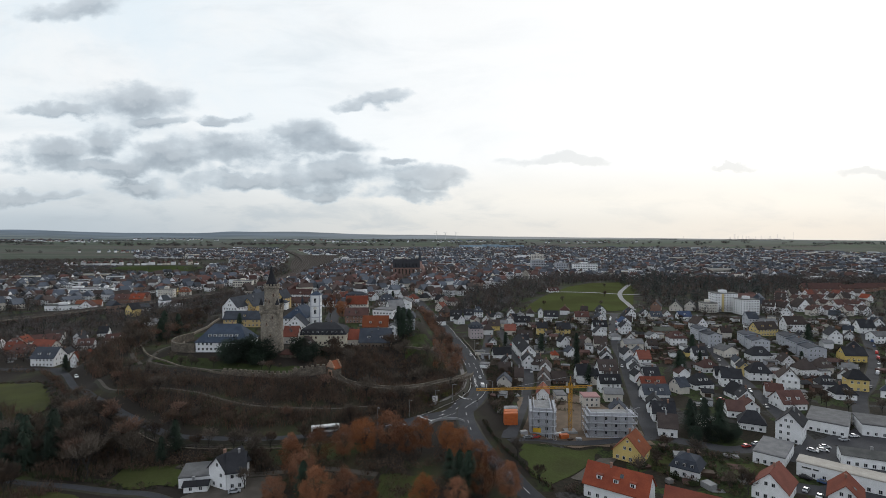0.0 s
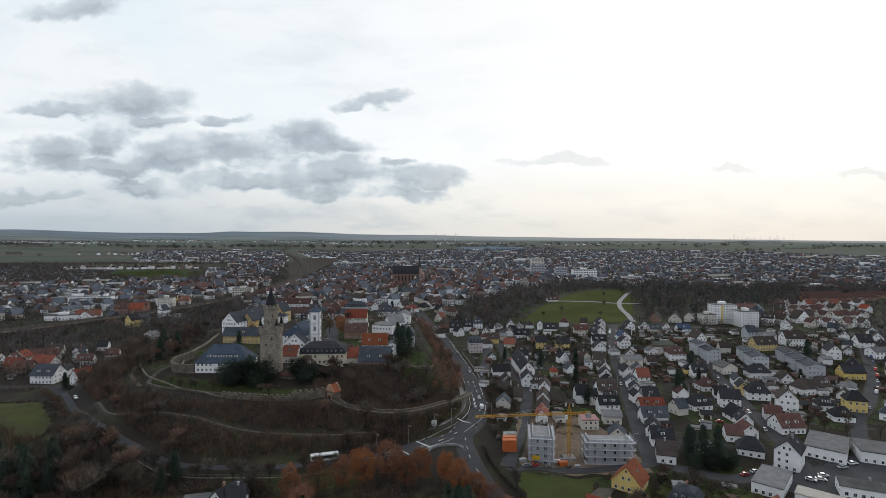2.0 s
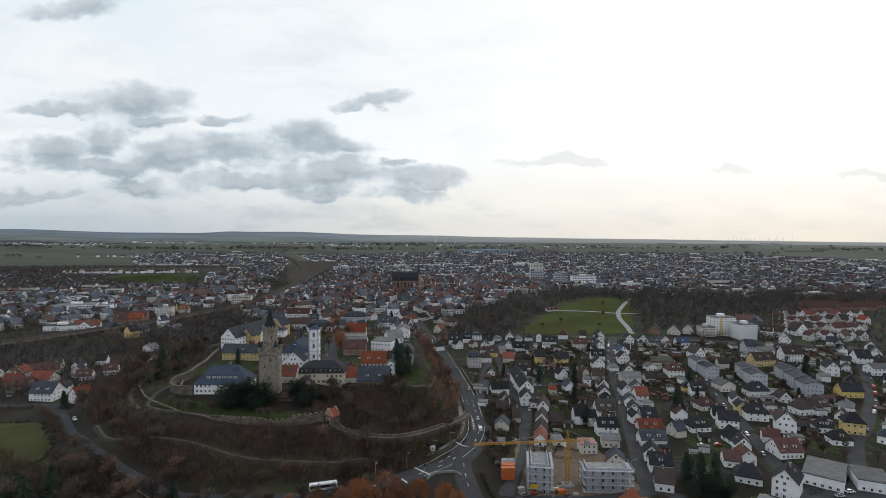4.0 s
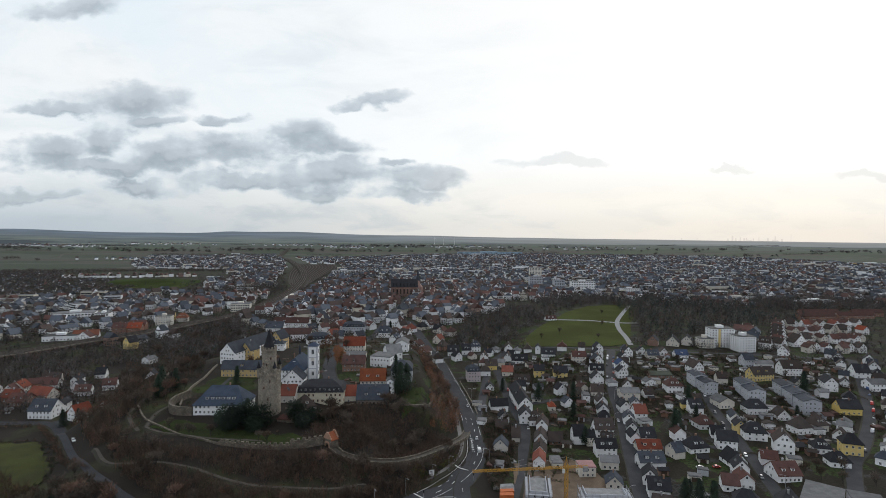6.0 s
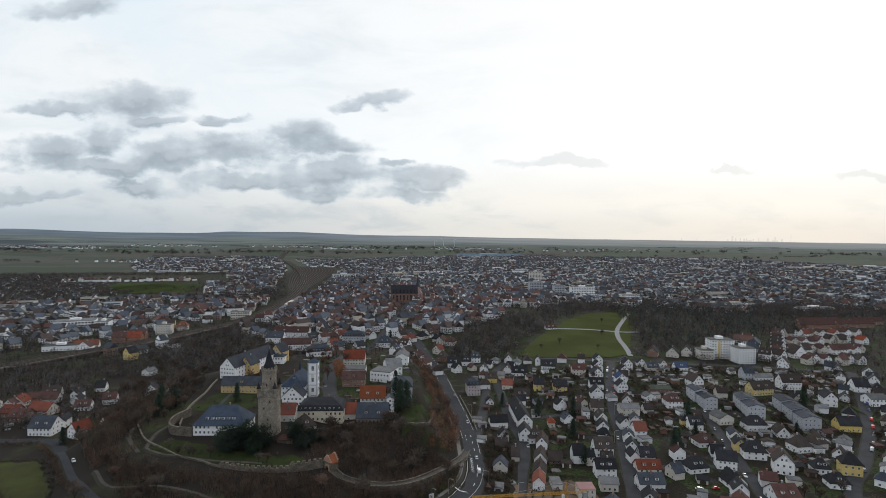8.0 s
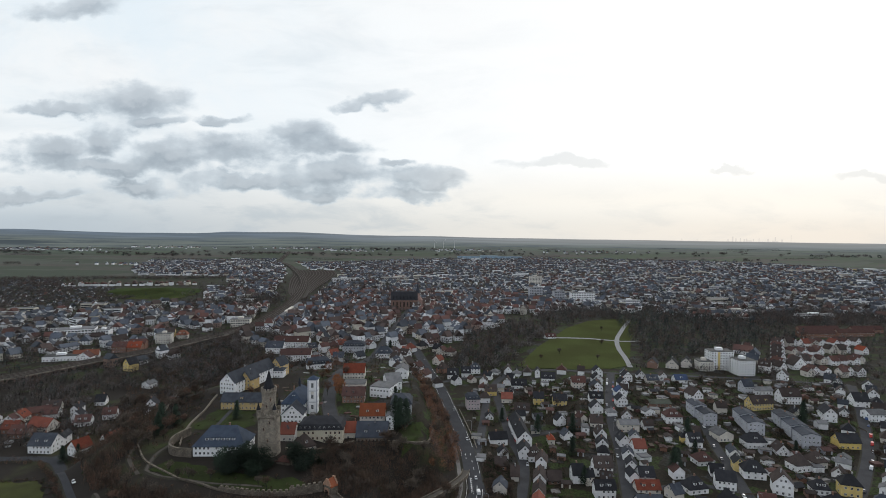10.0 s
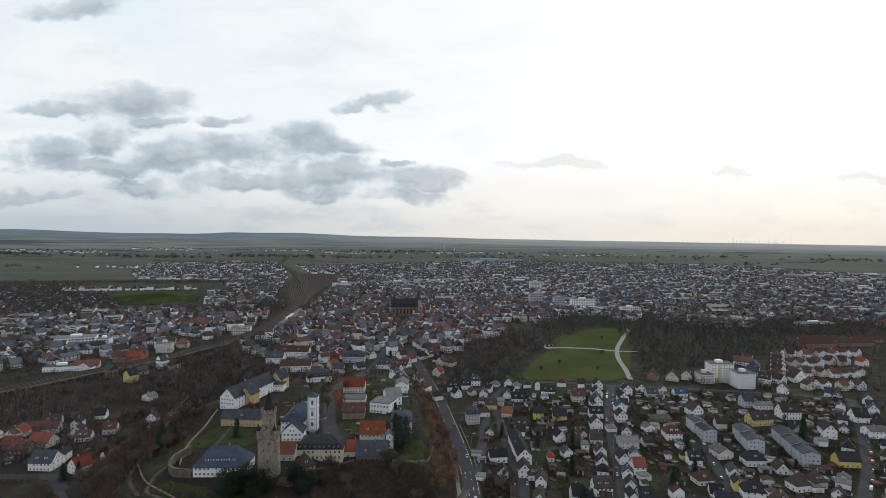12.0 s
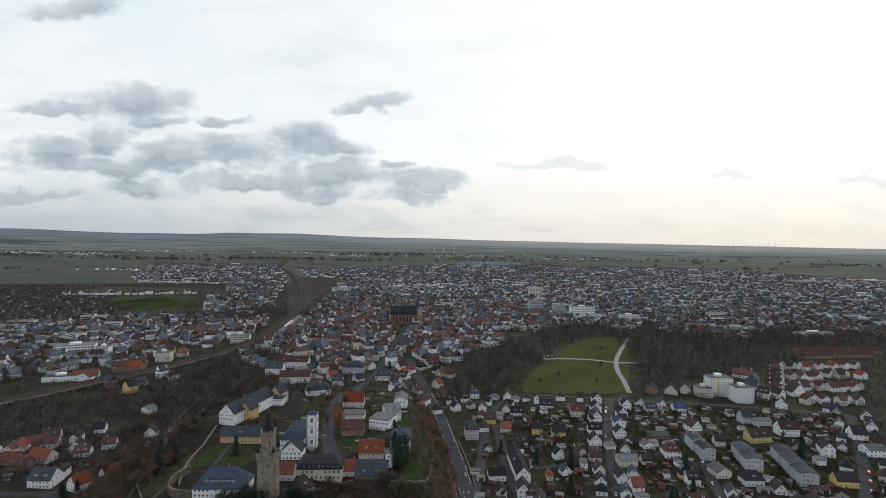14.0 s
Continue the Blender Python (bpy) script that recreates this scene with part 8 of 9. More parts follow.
rng = np.random.default_rng(5)
lots = []
centres = np.column_stack([rng.uniform(-2300, 2300, 420), rng.uniform(380, 2900, 420)])
turns = rng.uniform(-0.75, 0.75, 420)
for k in range(420):
    turn = turns[k]
    core = abs(centres[k][0] + 30) < 260 and 480 < centres[k][1] < 1120
    su, sv = (11.5, 15.0) if core else (rng.uniform(12.5, 16), rng.uniform(18, 24))
    n = 11
    iu, iv = np.meshgrid(np.arange(-n, n + 1), np.arange(-n, n + 1), indexing="ij")
    pu = iu * su + rng.uniform(-1.6, 1.6, iu.shape)
    pv = iv * sv + np.where(iv % 2 == 0, 3.0, -3.0) + rng.uniform(-1.5, 1.5, iu.shape)
    x = centres[k][0] + pu * math.cos(turn) - pv * math.sin(turn)
    y = centres[k][1] + pu * math.sin(turn) + pv * math.cos(turn)
    near = np.argmin((x.ravel()[:, None] - centres[:, 0]) ** 2 + (y.ravel()[:, None] - centres[:, 1]) ** 2, 1).reshape(x.shape)
    keepers = (near == k) & (rng.random(x.shape) < (0.88 if core else 0.66))
    for px, py in zip(x[keepers], y[keepers]):
        lots.append((px, py, turn + (math.pi / 2 if rng.random() < 0.5 else 0), core))
lots = np.array(lots)
ok = in_town(lots[:, 0], lots[:, 1]) & off_roads(lots[:, 0], lots[:, 1], 3.5) & off_houses(lots[:, 0], lots[:, 1], 5.0)
lots = lots[ok]
order = np.argsort(np.hypot(lots[:, 0], lots[:, 1]))
lots = lots[order]

# red-roofed terraces east of the apartment blocks, gable beside gable
rnd = random.Random(21)
for row_y, x0, x1 in ((446, 316, 366), (486, 334, 402), (526, 356, 436), (566, 378, 470)):
    px = x0
    while px < x1:
        house(px, row_y + 0.12 * (px - x0) + rnd.choice((-4.5, 0, 0, 4.5)), 7.4, 9.0, rnd.choice((5.6, 6.0, 6.0)), 6 + rnd.choice((-4, 0, 4)), "g" if rnd.random() < 0.7 else "s", rnd.choice(("red", "redbrown", "redbrown", "redbrown", "brown")), rnd.choice(("white", "white", "white", "cream")), sides_too=False)
        px += rnd.choice((7.9, 8.6, 13.0))
for k in range(7):
    house(303 + 11 * k, 462 + 17.5 * k, 8.0, 10.0, 6.0, 20, "g", rnd.choice(("redbrown", "redbrown", "brown")), "white", sides_too=False)
for px, py, wide in ((448, 622, 44), (500, 630, 46), (470, 650, 52), (532, 652, 40)):
    house(px, py, wide, 9.0, 6.0, 4, "s", "redbrown", "brick", sides_too=False, dormers=0)

# the nearest are built one by one
rnd = random.Random(12)
NEAR = 48
for px, py, turn, core in lots[:NEAR]:
    red = (core and rnd.random() < 0.6) or (px > 330 and rnd.random() < 0.75) or rnd.random() < 0.22
    roof = rnd.choice(("red", "redbrown", "redbrown", "brown")) if red else rnd.choice(("dark", "dark", "brown", "slate", "grey"))
    wall = rnd.choice(("white", "white", "white", "white", "cream", "cream", "yellow", "brick", "timber"))
    deg = math.degrees(turn)
    deg = (deg + 90) % 180 - 90
    house(px, py - 5, rnd.uniform(7.5, 10.5), rnd.uniform(8, 10), rnd.choice((4.5, 5.6, 5.8, 6.0, 8.0)), deg, rnd.choice(("s", "s", "g", "g", "h")), roof, wall, sides_too=False)
rest = lots[NEAR:]


def far_houses(name, lots, seed, label, windows):
    """Houses too many and too far to count, in one mesh: bodies, gabled roofs with eaves, and window openings on the near ones."""
    rng = np.random.default_rng(seed)
    n = len(lots)
    core = lots[:, 3] == 1
    w = rng.uniform(6.8, 10.0, n) * np.where(rng.random(n) < 0.06, 1.7, 1.0)
    d = rng.uniform(7.5, 10, n)
    hut = lots[:, 3] < 0
    w, d = np.where(hut, w * 0.42, w), np.where(hut, d * 0.42, d)
    e = (rng.choice([4.6, 5.8, 6.4, 9.0], n) + np.where(core, 2.0, 0)) * np.where(hut, 0.36, 0.92)
    r = e + d * 0.5 * rng.uniform(0.75, 1.15, n)
    z = lie(lots[:, 0], lots[:, 1]) - 0.3
    c, s = np.cos(lots[:, 2]), np.sin(lots[:, 2])

    def place(a, b, h):
        return np.stack([lots[:, 0] + a * c - b * s, lots[:, 1] + a * s + b * c, z + h], -1)

    zero = np.zeros(n)
    body = [place(-w / 2, -d / 2, zero - 1), place(w / 2, -d / 2, zero - 1), place(w / 2, d / 2, zero - 1), place(-w / 2, d / 2, zero - 1),
            place(-w / 2, -d / 2, e), place(w / 2, -d / 2, e), place(w / 2, d / 2, e), place(-w / 2, d / 2, e), place(-w / 2, zero, r), place(w / 2, zero, r)]
    o = 0.5
    q = w / 2 + o
    h = d / 2 + o
    drop = (r - e) / (d / 2) * o
    hip = np.where(rng.random(n) < 0.25, 3.0, 0.0)
    top = [place(-q, -h, e - drop + 0.2), place(q, -h, e - drop + 0.2), place(q, h, e - drop + 0.2), place(-q, h, e - drop + 0.2), place(-q + hip, zero, r + 0.25), place(q - hip, zero, r + 0.25),
           place(-q, -h, e - drop - 0.05), place(q, -h, e - drop - 0.05)]
    verts = np.stack(body + top, 1).reshape(-1, 3)
    k = np.arange(n)[:, None] * 18
    bq = np.array([[0, 1, 5, 4], [1, 2, 6, 5], [2, 3, 7, 6], [3, 0, 4, 7]])
    bt = np.array([[5, 6, 9], [7, 4, 8]])
    tq = np.array([[10, 11, 15, 14], [12, 13, 14, 15], [16, 17, 11, 10]])
    tt = np.array([[11, 12, 15], [13, 10, 14]])
    quads = np.concatenate([(k[:, :, None] + bq[None]).reshape(-1, 4), (k[:, :, None] + tq[None]).reshape(-1, 4)])
    tris = np.concatenate([(k[:, :, None] + bt[None]).reshape(-1, 3), (k[:, :, None] + tt[None]).reshape(-1, 3)])
    red = (core & (rng.random(n) < 0.42)) | ((lots[:, 0] > 300) & (lots[:, 1] < 800) & (rng.random(n) < 0.7)) | (rng.random(n) < 0.14)
    red |= lots[:, 3] == 2
    roof = np.where(red, 2, 1)
    roof = np.where(~red & (rng.random(n) < 0.28) | red & (rng.random(n) < 0.35), 6, roof)
    coat = rng.choice([0, 0, 0, 0, 0, 4, 5], n)
    coat = np.where(~core & (coat == 5) & (rng.random(n) < 0.6), 0, coat)
    qm = np.concatenate([np.repeat(coat, 4), np.repeat(roof, 3)])
    tm = np.concatenate([np.repeat(coat, 2), np.repeat(roof, 2)])
    if windows:
        more = []
        count = 0
        for f in range(2):
            for col in range(4):
                a = (col - 1.5) / 4 * w
                hh = zero + 1.0 + f * 2.8
                more += [place(a - 0.5, -d / 2 - 0.06, hh), place(a + 0.5, -d / 2 - 0.06, hh), place(a + 0.5, -d / 2 - 0.06, hh + 1.3), place(a - 0.5, -d / 2 - 0.06, hh + 1.3)]
                count += 1
            for side in (-1, 1):
                for col in range(3):
                    b = (col - 1) / 3 * d
                    a = side * (w / 2 + 0.06)
                    more += [place(a, b - side * 0.5, hh), place(a, b + side * 0.5, hh), place(a, b + side * 0.5, hh + 1.3), place(a, b - side * 0.5, hh + 1.3)]
                    count += 1
        base = len(verts)
        wv = np.stack(more, 1).reshape(-1, 3)
        verts = np.concatenate([verts, wv])
        quads = np.concatenate([quads, base + np.arange(len(wv)).reshape(-1, 4)])
        qm = np.concatenate([qm, np.full(len(wv) // 4, 3)])
    me = arrays_object(name, verts, quads, tris, ["far_wall", "hazed_roof_dark", "far_roof_red", "window_glass", "far_wall_cream", "far_wall_brick", "far_roof_brown"], qm, tm)
    return tagged(new(name, me), label, "houses", kind="stuff")



def belt(count, seed, rmin, rmax, amin=-46, amax=46):
    g = np.random.default_rng(seed)
    a = np.radians(g.uniform(amin, amax, count))
    r = np.sqrt(g.uniform(rmin ** 2, rmax ** 2, count))
    return np.column_stack([r * np.sin(a), r * np.cos(a)])


dist = np.hypot(rest[:, 0], rest[:, 1])
# larger flat-roofed shops, schools and offices among the far houses
rng = np.random.default_rng(88)
spots = belt(900, 89, 820, 2700)
spots = spots[in_town(spots[:, 0], spots[:, 1]) & off_houses(spots[:, 0], spots[:, 1], 8.0) & off_roads(spots[:, 0], spots[:, 1], 8.0)][:260]
verts, faces, index = [], [], []
for px, py in spots:
    a, b, h, turn = rng.uniform(9, 21), rng.uniform(5, 8), rng.uniform(5.5, 13), rng.normal(0, 0.3)
    c, e, z0, k = math.cos(turn), math.sin(turn), float(lie(px, py)), len(verts)
    coat = int(rng.choice([0, 0, 1]))
    for level in (z0 - 1, z0 + h):
        verts += [(px + p * c - q * e, py + p * e + q * c, level) for p, q in ((-a, -b), (a, -b), (a, b), (-a, b))]
    faces += [(k + 4, k + 5, k + 6, k + 7)] + [(k + n, k + (n + 1) % 4, k + 4 + (n + 1) % 4, k + 4 + n) for n in range(4)]
    index += [2] + [coat] * 4
    for storey in range(int(h / 3.2)):
        k, zz = len(verts), z0 + 1.1 + storey * 3.2
        verts += [(px + p * c + (b + 0.08) * e, py + p * e - (b + 0.08) * c, zz + q) for p, q in ((-a + 0.8, 0), (a - 0.8, 0), (a - 0.8, 1.5), (-a + 0.8, 1.5))]
        faces.append((k, k + 1, k + 2, k + 3))
        index.append(3)
me = arrays_object("town_blocks", verts, faces, [], ["far_wall", "far_wall_cream", "roof_grey", "window_glass"], index)
tagged(new("town_blocks", me), "pale flat-roofed shops and offices among the far houses", "buildings", kind="stuff")
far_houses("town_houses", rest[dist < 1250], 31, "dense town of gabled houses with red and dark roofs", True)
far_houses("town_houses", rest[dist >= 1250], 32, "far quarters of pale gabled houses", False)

# ---- trees of the town and woods ----
rng = np.random.default_rng(77)


def crowns(name, places, high, spread, blades, wide, shares, label, seed):
    """Trees past counting, one object: limbs, and thin twigs that reach out and up; firs carry drooping sprays. shares: brown, grey, reddish, fir."""
    rng = np.random.default_rng(seed)
    p = np.asarray(places, float)
    n = len(p)
    size = rng.uniform(0.55, 1.25, n)
    kind = rng.choice(4, n, p=np.array(shares) / sum(shares))
    size = np.where(kind == 3, size * 1.12, size)
    base = np.column_stack([p, lie(p[:, 0], p[:, 1]) - 0.1])
    rep = np.repeat(np.arange(n), blades)
    m = n * blades
    fir = (kind == 3)[rep]
    s = size[rep]
    d = rng.normal(0, 1, (m, 3))
    d /= np.linalg.norm(d, axis=1)[:, None]
    rad = rng.uniform(0.25, 1, m) ** 0.55
    lump = 1 + 0.22 * np.sin(3 * np.arctan2(d[:, 1], d[:, 0]) + rep * 1.7)
    t = rng.random(m) ** 0.75
    turn = rng.uniform(0, 6.283, m)
    ring = spread * 0.66 * (1.04 - t) * rng.uniform(0.6, 1.05, m)
    c = np.where(fir[:, None], np.column_stack([ring * np.cos(turn), ring * np.sin(turn), high * (0.10 + 0.95 * t)]),
                 np.column_stack([d[:, 0] * rad * lump * spread, d[:, 1] * rad * lump * spread, high * (0.56 + 0.42 * d[:, 2] * rad)])) * s[:, None]
    v = np.where(fir[:, None], np.column_stack([np.cos(turn), np.sin(turn), np.full(m, -0.3)]), d * np.array([1, 1, 0.6]) + np.array([0, 0, 0.7]) + rng.normal(0, 0.35, (m, 3)))
    v /= np.linalg.norm(v, axis=1)[:, None]
    a = np.cross(v, rng.normal(0, 1, (m, 3)))
    a /= np.linalg.norm(a, axis=1)[:, None] + 1e-6
    a *= (np.where(fir, 1.5, 1.0) * wide * 0.5 * rng.uniform(0.7, 1.3, m))[:, None]
    c += base[rep]
    long = wide * np.where(fir, 2.4, rng.uniform(2.6, 4.6, m))[:, None]
    tips = np.stack([c - a, c + a, c + v * long], 1).reshape(-1, 3)
    arms = 3
    rep2 = np.repeat(np.arange(n), arms)
    k = len(rep2)
    turn = rng.uniform(0, 6.283, k)
    out = spread * size[rep2] * np.where(kind[rep2] == 3, 0.05, 0.55)
    foot = base[rep2] + np.column_stack([np.zeros((k, 2)), high * size[rep2] * rng.uniform(0, 0.3, k)])
    tip = base[rep2] + np.column_stack([out * np.cos(turn), out * np.sin(turn), high * size[rep2] * rng.uniform(0.6, 0.9, k)])
    half = np.column_stack([-np.sin(turn), np.cos(turn), np.zeros(k)]) * max(0.16, wide * 0.35)
    limbs = np.stack([foot - half, foot + half, tip], 1).reshape(-1, 3)
    me = arrays_object(name, np.concatenate([tips, limbs]), [], np.arange((m + k) * 3).reshape(-1, 3), ["hazed_crown_brown", "hazed_crown_grey", "hazed_crown_red", "hazed_needles", "crown_bark"],
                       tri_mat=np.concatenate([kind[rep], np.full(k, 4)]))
    return tagged(new(name, me), label, name.replace("_", " "), kind="stuff")


cells = set()
for px, py in np.floor(lots[:, :2] / 3.5).astype(int):
    cells.update((px + dx, py + dy) for dx in (-1, 0, 1) for dy in (-1, 0, 1))


def between_houses(p):
    return p[[(int(a), int(b)) not in cells for a, b in np.floor(p / 3.5)]]


wood = [q for n, ring in enumerate(WOODS) if n != 1 for q in scatter(ring, (420, 0, 340, 260, 520)[n], 40 + n, 1.0, 2.0)]
crowns("woodland", scatter(WOODS[1], 900, 41, 1.0, 1.0), 12.0, 3.5, 62, 0.46, (0.3, 0.12, 0.13, 0.45), "park wood of dark firs and bare trees", 50)
crowns("woodland", wood, 10.5, 3.7, 60, 0.46, (0.45, 0.25, 0.2, 0.10), "leafless brown woodland with a few dark firs", 51)
mid = belt(17500, 52, 400, 1250)
mid = between_houses(mid[in_town(mid[:, 0], mid[:, 1]) & off_roads(mid[:, 0], mid[:, 1], 0.5) & off_houses(mid[:, 0], mid[:, 1], -1.0)])
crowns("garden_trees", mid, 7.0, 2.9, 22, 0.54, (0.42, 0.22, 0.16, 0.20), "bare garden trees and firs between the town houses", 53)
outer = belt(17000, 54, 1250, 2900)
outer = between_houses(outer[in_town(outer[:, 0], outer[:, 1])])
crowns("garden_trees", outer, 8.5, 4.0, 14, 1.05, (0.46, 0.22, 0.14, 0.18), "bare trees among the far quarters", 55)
for x, y, k in ((118, 520, 0.7), (172, 560, 0.75), (150, 500, 0.6), (196, 640, 0.7), (96, 500, 0.65)):
    tree("bare", x, y, k)
plots = np.array(scatter(TERRACES, 420, 71, 0.5, -1.5))
crowns("garden_trees", plots, 4.6, 2.2, 40, 0.34, (0.4, 0.2, 0.2, 0.2), "hedges and small trees between the terraces", 72)
GREEN = [(192, 505), (228, 452), (296, 446), (292, 470), (272, 500), (235, 505), (214, 560)]
crowns("garden_trees", np.array(scatter(GREEN, 130, 73, 0.8, -1.0)), 6.5, 2.6, 52, 0.36, (0.45, 0.2, 0.2, 0.15), "bare trees and bushes round the apartment blocks", 74)
# brown wood pockets east of town and round the schools
pocket = np.concatenate([np.column_stack([rng.normal(cx, rx, n), rng.normal(cy, ry, n)]) for cx, cy, rx, ry, n in
                         ((500, 770, 70, 45, 420), (620, 830, 90, 50, 420), (420, 880, 70, 40, 300), (700, 980, 160, 60, 420), (380, 1060, 120, 50, 300), (900, 1150, 200, 80, 420), (-330, 960, 40, 70, 200), (-420, 900, 50, 40, 160), (-212, 1010, 22, 110, 220), (-190, 1250, 45, 130, 260), (-440, 1230, 60, 130, 300))])
pocket = between_houses(pocket[off_houses(pocket[:, 0], pocket[:, 1], 1.0) & (outside(pocket[:, 0], pocket[:, 1], YARD_RING) > 8) & off_roads(pocket[:, 0], pocket[:, 1], 4.0)])
crowns("woodland", pocket, 9.5, 3.8, 50, 0.55, (0.5, 0.2, 0.2, 0.1), "brown bare woodland among the eastern quarters", 63)
valley = belt(9000, 56, 250, 1000, -46, -14)
beyond = rail_side(valley[:, 0], valley[:, 1])
valley = valley[(beyond < -13) & (beyond > -420) & (outside(valley[:, 0], valley[:, 1], PLATEAU) > 12) & off_houses(valley[:, 0], valley[:, 1], 1.0) & off_roads(valley[:, 0], valley[:, 1], 1.0) & (valley[:, 1] > 300)]
valley = valley[outside(valley[:, 0], valley[:, 1], [(-262, 405), (-232, 430), (-226, 392), (-250, 372)]) > 3]
crowns("woodland", valley, 7.0, 2.8, 54, 0.32, (0.5, 0.22, 0.18, 0.10), "brown scrub and trees along the railway embankment", 57)
bank_side = belt(2600, 64, 380, 1000, -50, -14)
beyond = rail_side(bank_side[:, 0], bank_side[:, 1])
bank_side = bank_side[(beyond > 13) & (beyond < 40) & off_houses(bank_side[:, 0], bank_side[:, 1], 1.0)]
crowns("woodland", np.concatenate([bank_side, scatter([(-560, 690), (-515, 690), (-415, 560), (-408, 500), (-470, 520), (-600, 640)], 260, 65)]), 6.5, 2.6, 60, 0.34, (0.35, 0.2, 0.38, 0.07), "rust-brown bushes beyond the railway", 66)
sidings = np.column_stack([rng.uniform(-360, -150, 420), rng.uniform(1350, 2250, 420)])
sidings = sidings[outside(sidings[:, 0], sidings[:, 1], YARD_RING) > 4]
crowns("woodland", sidings, 9.0, 5.0, 40, 0.8, (0.5, 0.2, 0.15, 0.15), "brown trees beside the goods yard", 62)
ALLOTMENTS = [(-1150, 1360), (-950, 1130), (-713, 850), (-594, 924), (-600, 1036), (-690, 1085), (-740, 1200), (-830, 1225), (-880, 1235), (-1040, 1440)]
strip = np.array(scatter(ALLOTMENTS, 2600, 58))
crowns("allotments", strip, 3.6, 2.2, 22, 0.60, (0.5, 0.2, 0.1, 0.2), "brown allotment gardens with hedges and small trees", 59)
huts = np.array(scatter(ALLOTMENTS, 260, 67))
hedgerow = np.concatenate([np.column_stack([np.linspace(-1250, -600, 420) + rng.normal(0, 4, 420), np.linspace(1395, 1500, 420) + rng.normal(0, 16, 420)]), np.column_stack([rng.uniform(-1250, -900, 260), rng.uniform(1230, 1400, 260)])])
crowns("hedgerow", hedgerow, 8.0, 3.6, 26, 0.75, (0.5, 0.2, 0.25, 0.05), "broad brown hedgerow between allotments and fields", 68)
patch("field", [(-690, 1075), (-738, 1188), (-628, 1222), (-520, 1180), (-508, 1030), (-575, 1013)], "field_green", 0.3, "bright green playing field among allotments", "field")
ribbon("field_track", [(640, 2350), (700, 2620), (655, 2900), (690, 3300)], 6.0, "gravel_path", 0.6, "pale field road beyond the town", "road", across=1)
ribbon("field_track", [(-1650, 1750), (-1550, 2100), (-1750, 2500), (-1700, 3000)], 5.0, "gravel_path", 0.6, "pale field road between meadows", "road", across=1)
patch("field", [(1150, 1360), (1205, 1580), (1440, 1700), (1640, 1640), (1500, 1400)], "field_green", 0.3, "bright green field at the edge of town", "field")
copse = [q for cx, cy, rx, n in ((-2350, 2050, 330, 260), (-1500, 2750, 160, 40), (-900, 2950, 300, 90), (1500, 3000, 420, 30), (-2500, 2700, 300, 160), (600, 3300, 360, 30), (2200, 2700, 320, 40), (-300, 3500, 300, 60), (300, 3050, 200, 30), (1100, 2500, 260, 30))
         for q in np.column_stack([rng.normal(cx, rx, n), rng.normal(cy, rx * 0.16, n)])]
crowns("copse", copse, 10, 9, 26, 2.4, (0.5, 0.2, 0.0, 0.3), "dark woods between the far fields", 60)
rows_far = []
for k in range(26):
    px, py, turn, long = rng.uniform(-2300, 2300), rng.uniform(2300, 3700), rng.normal(0.1, 0.35), rng.uniform(80, 260)
    if abs(px) < 0.8 * py and not in_town(np.array([px]), np.array([py]))[0]:
        q = np.linspace(-long / 2, long / 2, int(long / 9))
        rows_far.append(np.column_stack([px + q * math.cos(turn), py + q * math.sin(turn)]) + rng.normal(0, 2, (len(q), 2)))
crowns("hedgerow", np.concatenate(rows_far), 4.5, 5, 16, 1.3, (0.6, 0.2, 0.0, 0.2), "hedgerows and field trees between the far fields", 69)
villages = []
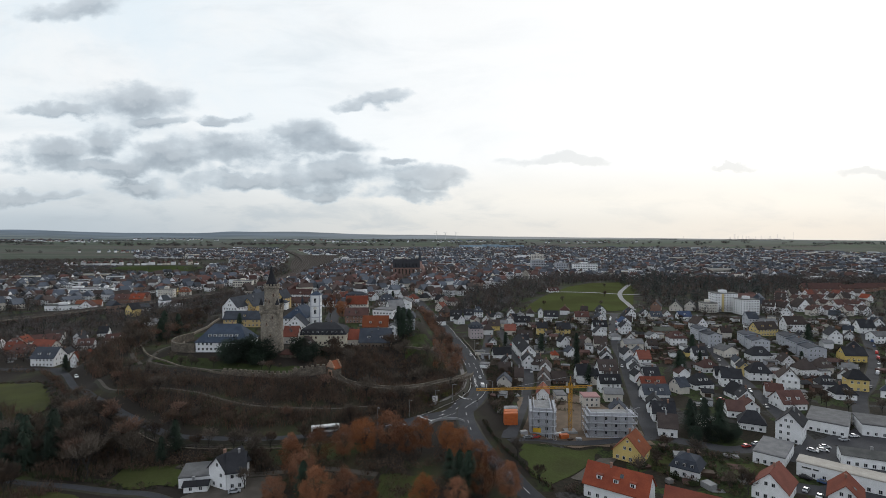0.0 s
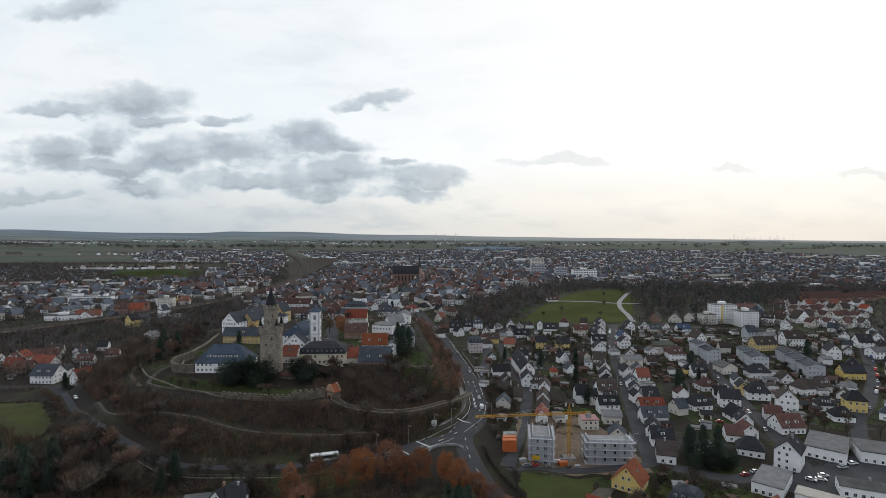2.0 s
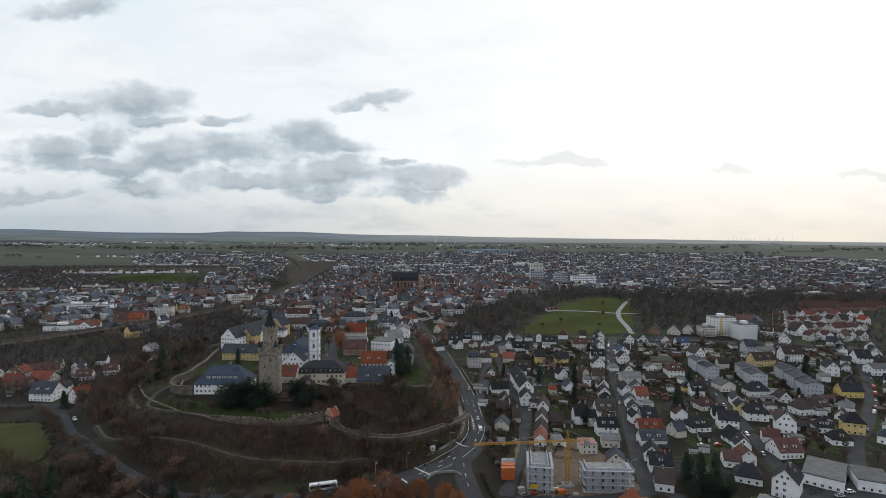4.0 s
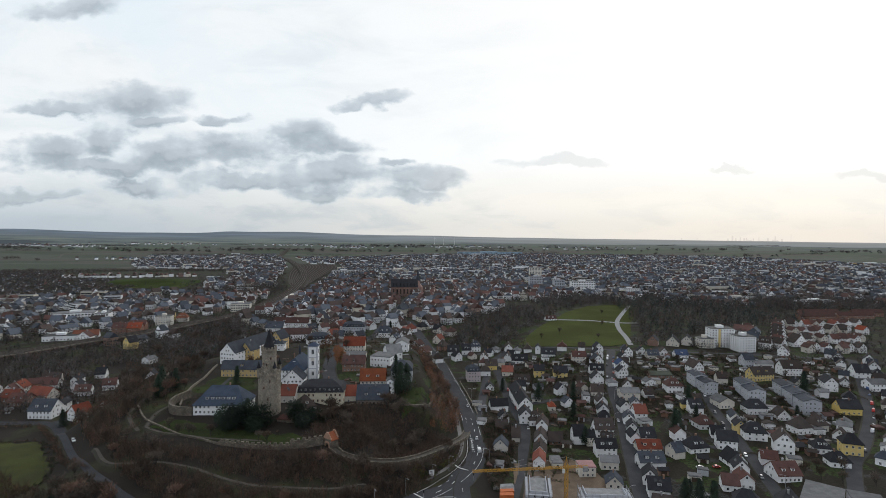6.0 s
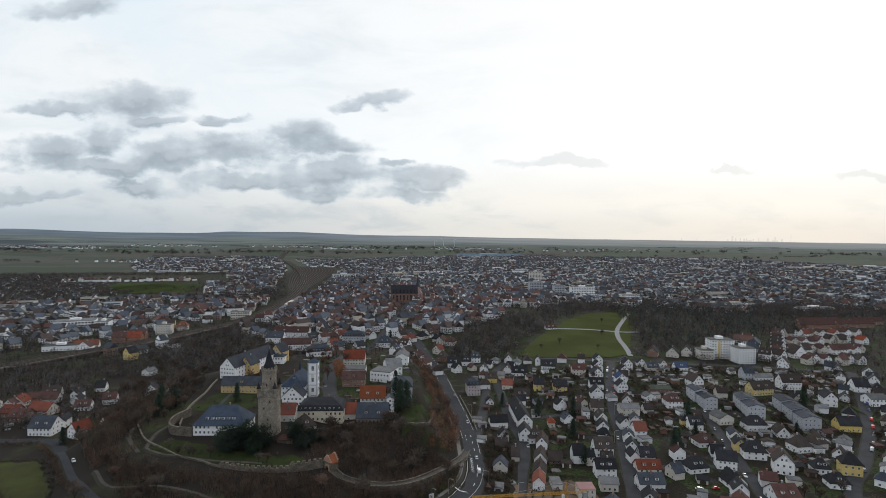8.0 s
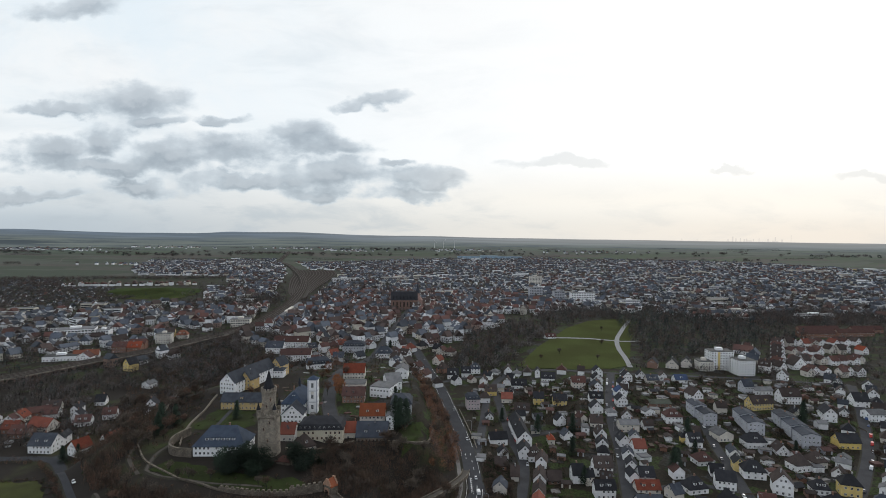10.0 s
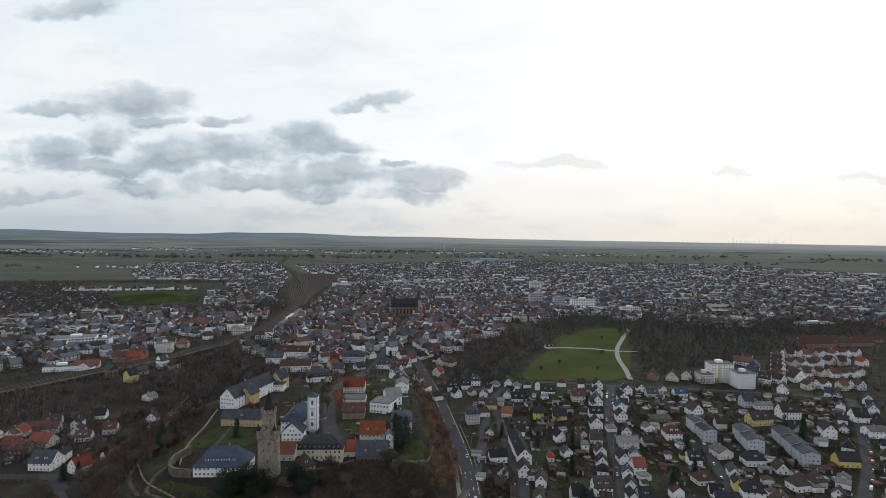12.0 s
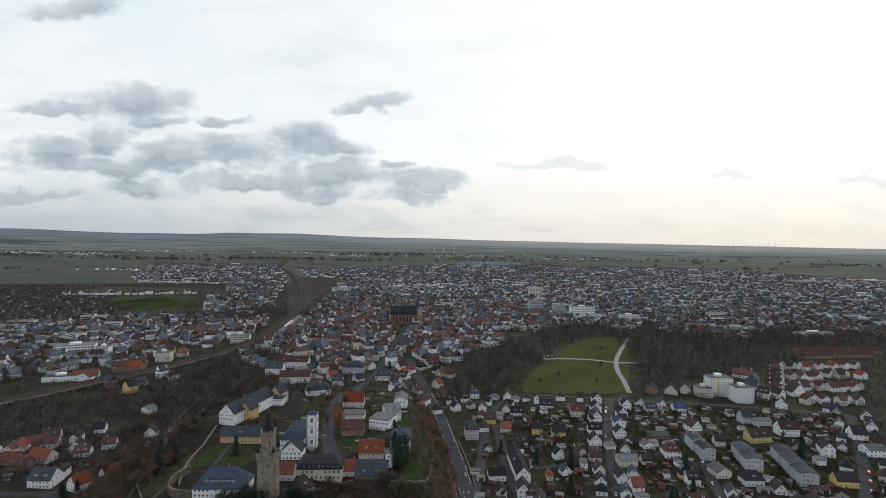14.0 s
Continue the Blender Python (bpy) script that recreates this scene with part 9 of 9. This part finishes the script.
for cx, cy, n, rx in ((-2230, 2980, 130, 170), (-1250, 2120, 26, 60), (-620, 3350, 44, 130), (-1750, 3450, 40, 200), (-1000, 3500, 30, 150), (150, 3450, 40, 160), (900, 3250, 30, 160)):
    g2 = np.random.default_rng(n)
    villages.append(np.column_stack([g2.normal(cx, rx, n), g2.normal(cy, rx * 0.35, n), g2.uniform(-0.8, 0.8, n), np.zeros(n)]))
row = np.linspace(0, 1, 34)
villages.append(np.column_stack([-880 + 270 * row + rng.normal(0, 2, 34), 1236 + 55 * row + 9 * (np.arange(34) % 2), np.full(34, 1.75), np.full(34, 2.0)]))
villages.append(np.column_stack([huts, rng.uniform(-0.6, 0.6, len(huts)), np.full(len(huts), -1.0)]))
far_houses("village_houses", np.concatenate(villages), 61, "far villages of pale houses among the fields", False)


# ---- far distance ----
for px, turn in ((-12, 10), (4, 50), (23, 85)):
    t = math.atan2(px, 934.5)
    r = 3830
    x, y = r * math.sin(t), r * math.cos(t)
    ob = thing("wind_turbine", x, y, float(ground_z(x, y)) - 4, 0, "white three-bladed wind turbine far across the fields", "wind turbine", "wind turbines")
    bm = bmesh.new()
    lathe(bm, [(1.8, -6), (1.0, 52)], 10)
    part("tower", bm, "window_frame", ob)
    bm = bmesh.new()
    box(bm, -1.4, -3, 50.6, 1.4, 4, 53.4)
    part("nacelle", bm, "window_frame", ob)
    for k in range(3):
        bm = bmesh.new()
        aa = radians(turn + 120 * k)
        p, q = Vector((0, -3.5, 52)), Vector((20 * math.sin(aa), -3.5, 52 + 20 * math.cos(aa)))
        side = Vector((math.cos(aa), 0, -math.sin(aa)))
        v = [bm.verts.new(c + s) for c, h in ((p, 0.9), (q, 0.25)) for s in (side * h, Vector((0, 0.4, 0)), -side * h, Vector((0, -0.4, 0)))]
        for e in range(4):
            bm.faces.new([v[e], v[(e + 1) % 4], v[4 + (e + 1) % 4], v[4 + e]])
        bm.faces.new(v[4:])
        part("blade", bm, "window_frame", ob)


# ---- the plan above is drawn at 5 : 6; bring the whole place to true size ----
TRUE = Matrix.Scale(1.2, 4)
for ob in list(scene.objects):
    if ob.parent is None and ob.type not in ("CAMERA", "LIGHT"):
        ob.matrix_basis = TRUE @ ob.matrix_basis
